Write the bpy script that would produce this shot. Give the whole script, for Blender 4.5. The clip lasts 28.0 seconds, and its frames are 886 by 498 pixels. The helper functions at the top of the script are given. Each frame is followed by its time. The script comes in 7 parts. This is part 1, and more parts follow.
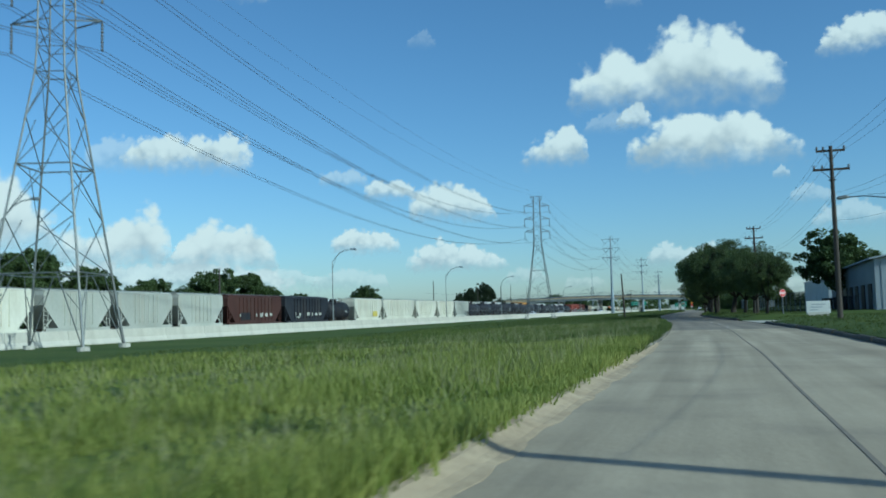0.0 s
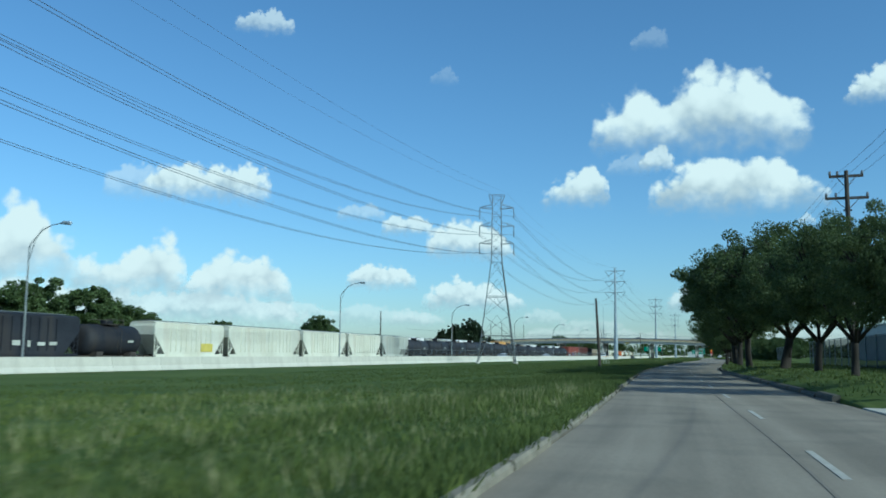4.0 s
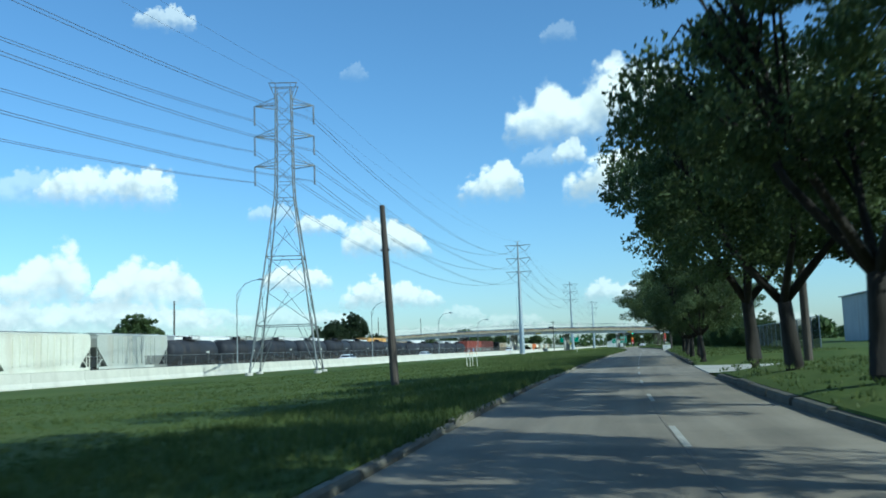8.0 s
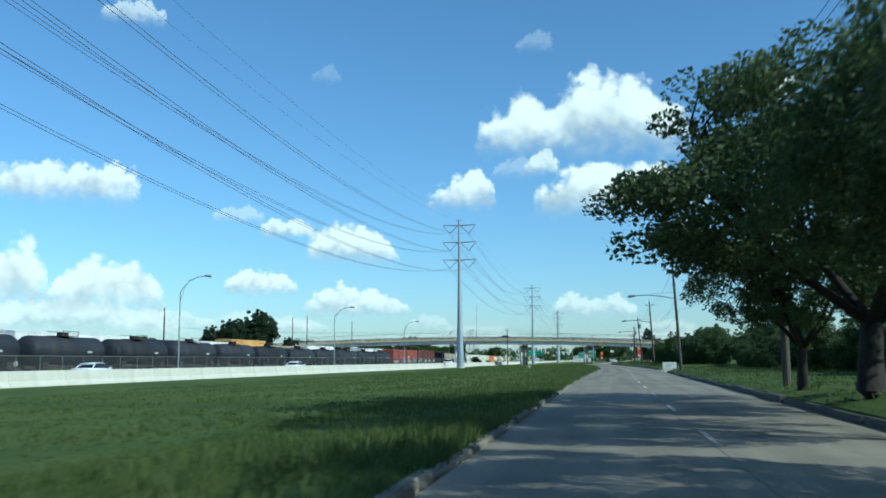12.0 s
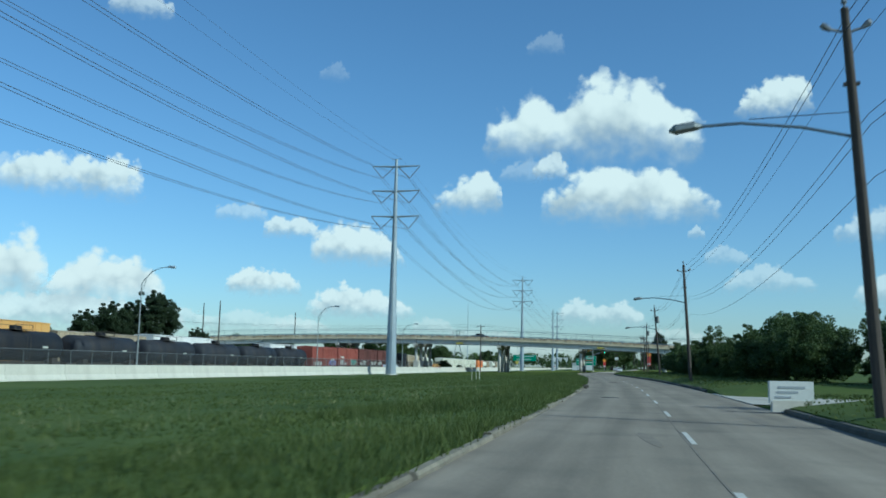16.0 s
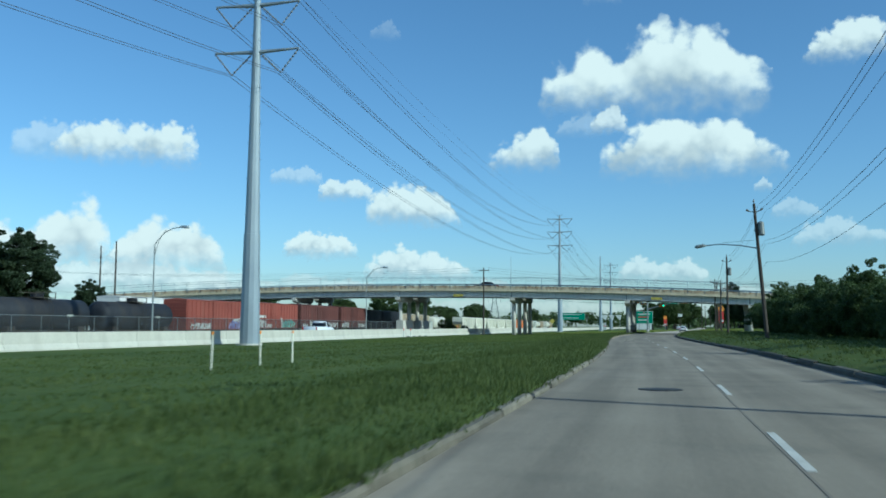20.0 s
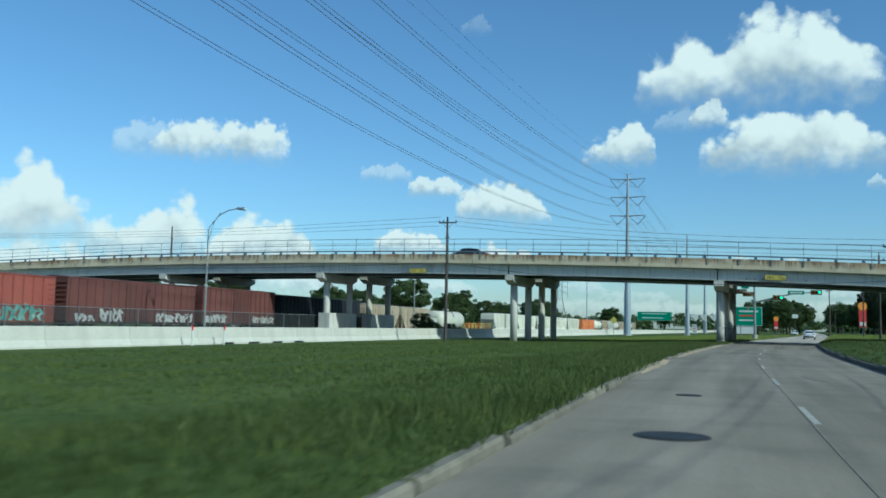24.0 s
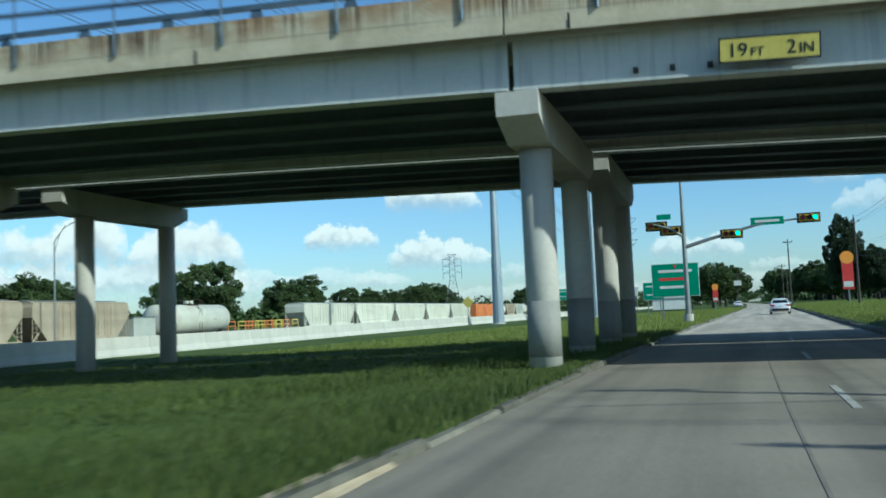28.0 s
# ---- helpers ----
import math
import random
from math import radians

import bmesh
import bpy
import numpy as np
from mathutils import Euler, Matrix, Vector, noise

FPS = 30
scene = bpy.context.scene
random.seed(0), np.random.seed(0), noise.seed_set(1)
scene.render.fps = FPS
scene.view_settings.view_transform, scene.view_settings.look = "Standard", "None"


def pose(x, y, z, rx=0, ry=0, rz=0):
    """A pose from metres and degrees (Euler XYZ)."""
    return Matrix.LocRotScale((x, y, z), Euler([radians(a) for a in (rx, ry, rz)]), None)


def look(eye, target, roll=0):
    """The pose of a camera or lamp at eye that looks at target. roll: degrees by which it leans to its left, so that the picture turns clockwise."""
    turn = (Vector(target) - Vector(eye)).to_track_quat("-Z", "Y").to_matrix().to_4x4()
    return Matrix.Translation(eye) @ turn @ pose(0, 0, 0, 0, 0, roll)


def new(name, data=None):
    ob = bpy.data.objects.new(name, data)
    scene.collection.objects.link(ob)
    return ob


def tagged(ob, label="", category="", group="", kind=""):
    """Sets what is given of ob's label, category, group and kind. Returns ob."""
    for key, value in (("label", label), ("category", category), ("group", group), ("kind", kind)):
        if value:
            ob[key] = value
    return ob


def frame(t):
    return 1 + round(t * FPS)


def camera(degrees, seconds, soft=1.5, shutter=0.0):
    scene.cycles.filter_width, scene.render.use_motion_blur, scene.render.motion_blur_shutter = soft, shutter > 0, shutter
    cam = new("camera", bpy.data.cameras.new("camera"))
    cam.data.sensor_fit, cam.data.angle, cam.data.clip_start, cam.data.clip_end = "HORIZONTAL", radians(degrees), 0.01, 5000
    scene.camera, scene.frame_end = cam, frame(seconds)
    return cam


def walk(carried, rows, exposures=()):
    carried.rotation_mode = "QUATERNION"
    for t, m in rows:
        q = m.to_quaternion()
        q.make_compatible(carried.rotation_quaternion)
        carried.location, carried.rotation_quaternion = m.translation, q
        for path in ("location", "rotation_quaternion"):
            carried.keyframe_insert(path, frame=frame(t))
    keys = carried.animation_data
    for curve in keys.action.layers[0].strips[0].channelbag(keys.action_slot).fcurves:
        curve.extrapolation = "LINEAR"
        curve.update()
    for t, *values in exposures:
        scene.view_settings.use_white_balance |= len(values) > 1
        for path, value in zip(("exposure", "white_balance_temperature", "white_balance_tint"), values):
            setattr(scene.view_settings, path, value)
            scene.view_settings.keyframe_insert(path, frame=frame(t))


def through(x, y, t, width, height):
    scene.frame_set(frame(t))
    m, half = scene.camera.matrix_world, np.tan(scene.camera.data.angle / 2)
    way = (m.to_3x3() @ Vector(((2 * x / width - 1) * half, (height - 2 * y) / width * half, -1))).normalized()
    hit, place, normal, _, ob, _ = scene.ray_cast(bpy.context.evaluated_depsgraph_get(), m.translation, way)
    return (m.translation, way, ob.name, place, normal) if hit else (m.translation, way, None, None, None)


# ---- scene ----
cam = camera(53.7, 28.0, soft=1.7, shutter=0.3)
PATH = [
    (0, (-0.02, 0.00, 1.3), (-2.572, 9.640, 2.040), -1.47),
    (0.5, (0.15, 7.11, 1.3), (-2.580, 16.722, 1.761), 0.94),
    (1, (0.33, 14.22, 1.3), (-2.385, 23.816, 2.014), 1.09),
    (1.5, (0.55, 21.31, 1.3), (-2.152, 30.900, 2.126), 0.45),
    (2, (0.77, 28.38, 1.3), (-1.791, 38.022, 2.001), 1.06),
    (2.5, (0.97, 35.47, 1.3), (-1.438, 45.166, 1.770), 1.80),
    (3, (1.17, 42.62, 1.3), (-1.466, 52.221, 2.233), 2.23),
    (3.5, (1.38, 49.86, 1.3), (-1.569, 59.347, 2.483), 2.40),
    (4, (1.53, 57.19, 1.3), (-1.232, 66.732, 2.481), 0.55),
    (4.5, (1.62, 64.61, 1.3), (-1.082, 74.164, 2.465), -0.67),
    (6.5, (0.93, 96.40, 1.3), (-2.009, 105.910, 2.302), -0.87),
    (7, (0.64, 104.30, 1.3), (-1.961, 113.896, 2.408), -2.57),
    (7.5, (0.39, 112.21, 1.3), (-1.624, 121.893, 2.769), -1.82),
    (8, (0.17, 120.12, 1.3), (-1.694, 129.874, 2.456), -2.05),
    (8.5, (0.05, 127.99, 1.3), (-1.868, 137.742, 2.385), -1.42),
    (9, (-0.07, 135.85, 1.3), (-1.937, 145.606, 2.455), -0.39),
    (9.5, (-0.16, 143.76, 1.3), (-1.943, 153.526, 2.473), -0.06),
    (10, (-0.23, 151.50, 1.3), (-1.957, 161.282, 2.466), -0.54),
    (10.5, (-0.23, 159.13, 1.3), (-1.972, 168.907, 2.493), -1.46),
    (11, (-0.18, 166.69, 1.3), (-1.887, 176.467, 2.496), -1.44),
    (11.5, (-0.11, 174.21, 1.3), (-1.795, 183.985, 2.548), -0.53),
    (12, (0.04, 181.72, 1.3), (-1.490, 191.521, 2.565), -0.34),
    (12.5, (0.30, 189.29, 1.3), (-1.367, 199.077, 2.495), -0.94),
    (14.5, (1.64, 220.66, 1.3), (-0.178, 230.376, 2.802), 1.21),
    (15, (1.94, 228.43, 1.3), (0.211, 238.170, 2.777), 0.83),
    (15.5, (2.19, 236.08, 1.3), (0.560, 245.850, 2.662), 0.86),
    (16, (2.44, 243.51, 1.3), (0.825, 253.294, 2.611), 1.16),
    (16.5, (2.72, 251.20, 1.3), (0.786, 260.937, 2.520), 1.19),
    (17, (2.98, 258.94, 1.3), (0.884, 268.642, 2.510), 0.86),
    (17.5, (3.27, 266.63, 1.3), (1.199, 276.331, 2.550), 1.29),
    (18, (3.54, 274.32, 1.3), (1.447, 284.029, 2.445), 1.09),
    (18.5, (3.84, 282.17, 1.3), (1.708, 291.903, 2.093), 1.32),
    (19, (4.12, 290.10, 1.3), (1.930, 299.832, 2.026), 0.82),
    (19.5, (4.40, 298.04, 1.3), (2.101, 307.740, 2.046), 0.77),
    (20, (4.65, 305.97, 1.3), (2.365, 315.664, 2.170), 0.30),
    (20.5, (4.90, 313.89, 1.3), (2.433, 323.532, 2.279), 0.04),
    (21, (5.04, 321.92, 1.3), (2.285, 331.479, 2.368), -0.18),
    (21.5, (5.01, 330.13, 1.3), (1.783, 339.535, 2.373), -0.27),
    (23.5, (4.06, 365.91, 1.3), (0.726, 375.303, 2.106), 1.56),
    (24, (3.76, 374.36, 1.3), (0.448, 383.754, 2.149), 1.21),
    (24.5, (3.46, 382.72, 1.3), (0.012, 392.073, 2.088), 0.26),
    (25, (3.13, 391.01, 1.3), (-0.266, 400.381, 2.072), -0.55),
    (25.5, (3.05, 399.45, 1.3), (-0.117, 408.865, 2.453), -0.40),
    (26, (2.97, 407.70, 1.3), (-0.306, 417.099, 2.303), 0.40),
    (26.5, (3.14, 416.07, 1.3), (0.164, 425.567, 2.289), -1.00),
    (27, (3.36, 424.43, 1.3), (0.437, 433.957, 2.119), -0.40),
    (27.5, (3.67, 432.72, 1.3), (0.906, 442.299, 2.061), -1.12),
    (28, (4.05, 440.58, 1.3), (1.428, 450.201, 2.044), -2.42),
]
walk(cam, [(t, look(eye, target, roll)) for t, eye, target, roll in PATH], [(0.0, -0.07, 4940, -12), (1.0, 0.0, 4940, -12), (2.0, 0.0, 4940, -12), (3.2, 0.2, 4940, -12), (4.5, 0.06, 4980, -12), (7.0, 0.26, 5030, -11), (8.0, 0.4, 5020, -11), (10.0, 0.36, 5010, -12), (12.5, 0.32, 5000, -12), (15.0, 0.06, 5000, -11), (20.0, 0.12, 5020, -11), (24.0, 0.08, 5080, -11), (26.0, 0.14, 5100, -11), (28.0, 0.24, 5150, -10)])

# ---- sky, sun, exposure ----
SUN_AZ, SUN_EL = 110.0, 32.0          # degrees clockwise from +y, degrees up
world = bpy.data.worlds.new("world")
scene.world = world
world.use_nodes = True
wn = world.node_tree
sky = wn.nodes.new("ShaderNodeTexSky")
sky.sky_type = "NISHITA"
sky.sun_disc = False
sky.sun_elevation, sky.sun_rotation = radians(SUN_EL), radians(SUN_AZ)
sky.air_density, sky.dust_density, sky.ozone_density = 1.0, 0.7, 3.6
wn.links.new(sky.outputs[0], wn.nodes["Background"].inputs[0])
wn.nodes["Background"].inputs[1].default_value = 0.11
sun_data = bpy.data.lights.new("sun", "SUN")
sun_data.energy, sun_data.angle, sun_data.color = 3.7, radians(0.55), (1.0, 0.92, 0.79)
sun = new("sun", sun_data)
_az, _el = radians(SUN_AZ), radians(SUN_EL)
sun.matrix_world = look((0, 0, 0), (-math.sin(_az) * math.cos(_el), -math.cos(_az) * math.cos(_el), -math.sin(_el)))


# ---- materials ----
def rgb(c):
    return (c[0], c[1], c[2], 1.0)


def surf(name, a, b, scale=1.0, fine=25.0, rough=0.7, metal=0.0, bump=0.15, stain=None, random_value=0.0, stretch=(1, 1, 1), coords="Object", spec=0.35, streak=None):
    """A weathered surface: two colours mixed by coarse and fine noise, a stain layer, relief from the fine grain."""
    m = bpy.data.materials.new(name)
    m.use_nodes = True
    n, l = m.node_tree.nodes, m.node_tree.links
    bsdf = n["Principled BSDF"]
    tc, mp = n.new("ShaderNodeTexCoord"), n.new("ShaderNodeMapping")
    mp.inputs["Scale"].default_value = stretch
    l.new(tc.outputs[coords], mp.inputs[0])
    big, small = n.new("ShaderNodeTexNoise"), n.new("ShaderNodeTexNoise")
    big.inputs["Scale"].default_value, big.inputs["Detail"].default_value = scale, 5
    small.inputs["Scale"].default_value, small.inputs["Detail"].default_value = fine, 4
    l.new(mp.outputs[0], big.inputs[0]), l.new(mp.outputs[0], small.inputs[0])
    add = n.new("ShaderNodeMath")
    add.operation = "MULTIPLY_ADD"
    l.new(small.outputs[0], add.inputs[0])
    add.inputs[1].default_value = 0.45
    l.new(big.outputs[0], add.inputs[2])
    ramp = n.new("ShaderNodeMapRange")
    ramp.inputs[1].default_value, ramp.inputs[2].default_value = 0.48, 0.98
    l.new(add.outputs[0], ramp.inputs[0])
    mix = n.new("ShaderNodeMix")
    mix.data_type = "RGBA"
    mix.inputs[6].default_value, mix.inputs[7].default_value = rgb(a), rgb(b)
    l.new(ramp.outputs[0], mix.inputs[0])
    out = mix.outputs[2]
    if stain:
        sn = n.new("ShaderNodeTexNoise")
        sn.inputs["Scale"].default_value, sn.inputs["Detail"].default_value = scale * 2.3, 6
        sm = n.new("ShaderNodeMapping")
        sm.inputs["Scale"].default_value = (stretch[0], stretch[1], stretch[2] * 0.18)
        l.new(tc.outputs[coords], sm.inputs[0]), l.new(sm.outputs[0], sn.inputs[0])
        sr = n.new("ShaderNodeMapRange")
        sr.inputs[1].default_value, sr.inputs[2].default_value, sr.inputs[4].default_value = 0.52, 0.72, 0.75
        l.new(sn.outputs[0], sr.inputs[0])
        mx = n.new("ShaderNodeMix")
        mx.data_type = "RGBA"
        l.new(sr.outputs[0], mx.inputs[0]), l.new(out, mx.inputs[6])
        mx.inputs[7].default_value = rgb(stain)
        out = mx.outputs[2]
    if streak:
        kn, km = n.new("ShaderNodeTexNoise"), n.new("ShaderNodeMapping")
        km.inputs["Scale"].default_value = (5.0, 0.4, 0.35)
        kn.inputs["Scale"].default_value, kn.inputs["Detail"].default_value = 1.0, 6
        l.new(tc.outputs[coords], km.inputs[0]), l.new(km.outputs[0], kn.inputs[0])
        kr = n.new("ShaderNodeMapRange")
        kr.inputs[1].default_value, kr.inputs[2].default_value, kr.inputs[4].default_value = 0.53, 0.72, 0.8
        l.new(kn.outputs[0], kr.inputs[0])
        mk = n.new("ShaderNodeMix")
        mk.data_type = "RGBA"
        l.new(kr.outputs[0], mk.inputs[0]), l.new(out, mk.inputs[6])
        mk.inputs[7].default_value = rgb(streak)
        out = mk.outputs[2]
    if random_value:
        info, hsv = n.new("ShaderNodeObjectInfo"), n.new("ShaderNodeHueSaturation")
        mr = n.new("ShaderNodeMapRange")
        mr.inputs[3].default_value, mr.inputs[4].default_value = 1 - random_value, 1 + random_value
        l.new(info.outputs["Random"], mr.inputs[0]), l.new(mr.outputs[0], hsv.inputs["Value"])
        l.new(out, hsv.inputs["Color"])
        out = hsv.outputs[0]
    l.new(out, bsdf.inputs["Base Color"])
    bsdf.inputs["Roughness"].default_value, bsdf.inputs["Metallic"].default_value = rough, metal
    bsdf.inputs["Specular IOR Level"].default_value = spec
    if bump:
        bp = n.new("ShaderNodeBump")
        bp.inputs["Strength"].default_value, bp.inputs["Distance"].default_value = bump, 0.02
        l.new(small.outputs[0], bp.inputs["Height"]), l.new(bp.outputs[0], bsdf.inputs["Normal"])
    return m


def leafy(name, a, b, through=0.35, coords="Generated"):
    """Foliage: colour varies leaf by leaf and some light passes through."""
    m = bpy.data.materials.new(name)
    m.use_nodes = True
    n, l = m.node_tree.nodes, m.node_tree.links
    bsdf, outn = n["Principled BSDF"], n["Material Output"]
    geo = n.new("ShaderNodeNewGeometry")
    tc, noise_n = n.new("ShaderNodeTexCoord"), n.new("ShaderNodeTexNoise")
    noise_n.inputs["Scale"].default_value = 0.35
    l.new(tc.outputs["Object"], noise_n.inputs[0])
    add = n.new("ShaderNodeMath")
    add.operation = "MULTIPLY_ADD"
    l.new(geo.outputs["Random Per Island"], add.inputs[0])
    add.inputs[1].default_value = 0.6
    l.new(noise_n.outputs[0], add.inputs[2])
    mr = n.new("ShaderNodeMapRange")
    mr.inputs[1].default_value, mr.inputs[2].default_value = 0.35, 1.15
    l.new(add.outputs[0], mr.inputs[0])
    mix = n.new("ShaderNodeMix")
    mix.data_type = "RGBA"
    mix.inputs[6].default_value, mix.inputs[7].default_value = rgb(a), rgb(b)
    l.new(mr.outputs[0], mix.inputs[0])
    l.new(mix.outputs[2], bsdf.inputs["Base Color"])
    bsdf.inputs["Roughness"].default_value, bsdf.inputs["Specular IOR Level"].default_value = 0.6, 0.25
    tr, ms = n.new("ShaderNodeBsdfTranslucent"), n.new("ShaderNodeMixShader")
    l.new(mix.outputs[2], tr.inputs[0])
    ms.inputs[0].default_value = through
    l.new(bsdf.outputs[0], ms.inputs[1]), l.new(tr.outputs[0], ms.inputs[2]), l.new(ms.outputs[0], outn.inputs[0])
    return m


def glow(name, c, strength):
    m = bpy.data.materials.new(name)
    m.use_nodes = True
    bsdf = m.node_tree.nodes["Principled BSDF"]
    bsdf.inputs["Base Color"].default_value = rgb(c)
    bsdf.inputs["Emission Color"].default_value = rgb(c)
    bsdf.inputs["Emission Strength"].default_value = strength
    return m


def netting(name, c, cover):
    """Wire netting too fine to part: covers a share of what lies behind."""
    m = surf(name, c, c, bump=0)
    n, l = m.node_tree.nodes, m.node_tree.links
    tr, ms = n.new("ShaderNodeBsdfTransparent"), n.new("ShaderNodeMixShader")
    ms.inputs[0].default_value = cover
    l.new(tr.outputs[0], ms.inputs[1]), l.new(n["Principled BSDF"].outputs[0], ms.inputs[2])
    l.new(ms.outputs[0], n["Material Output"].inputs[0])
    return m


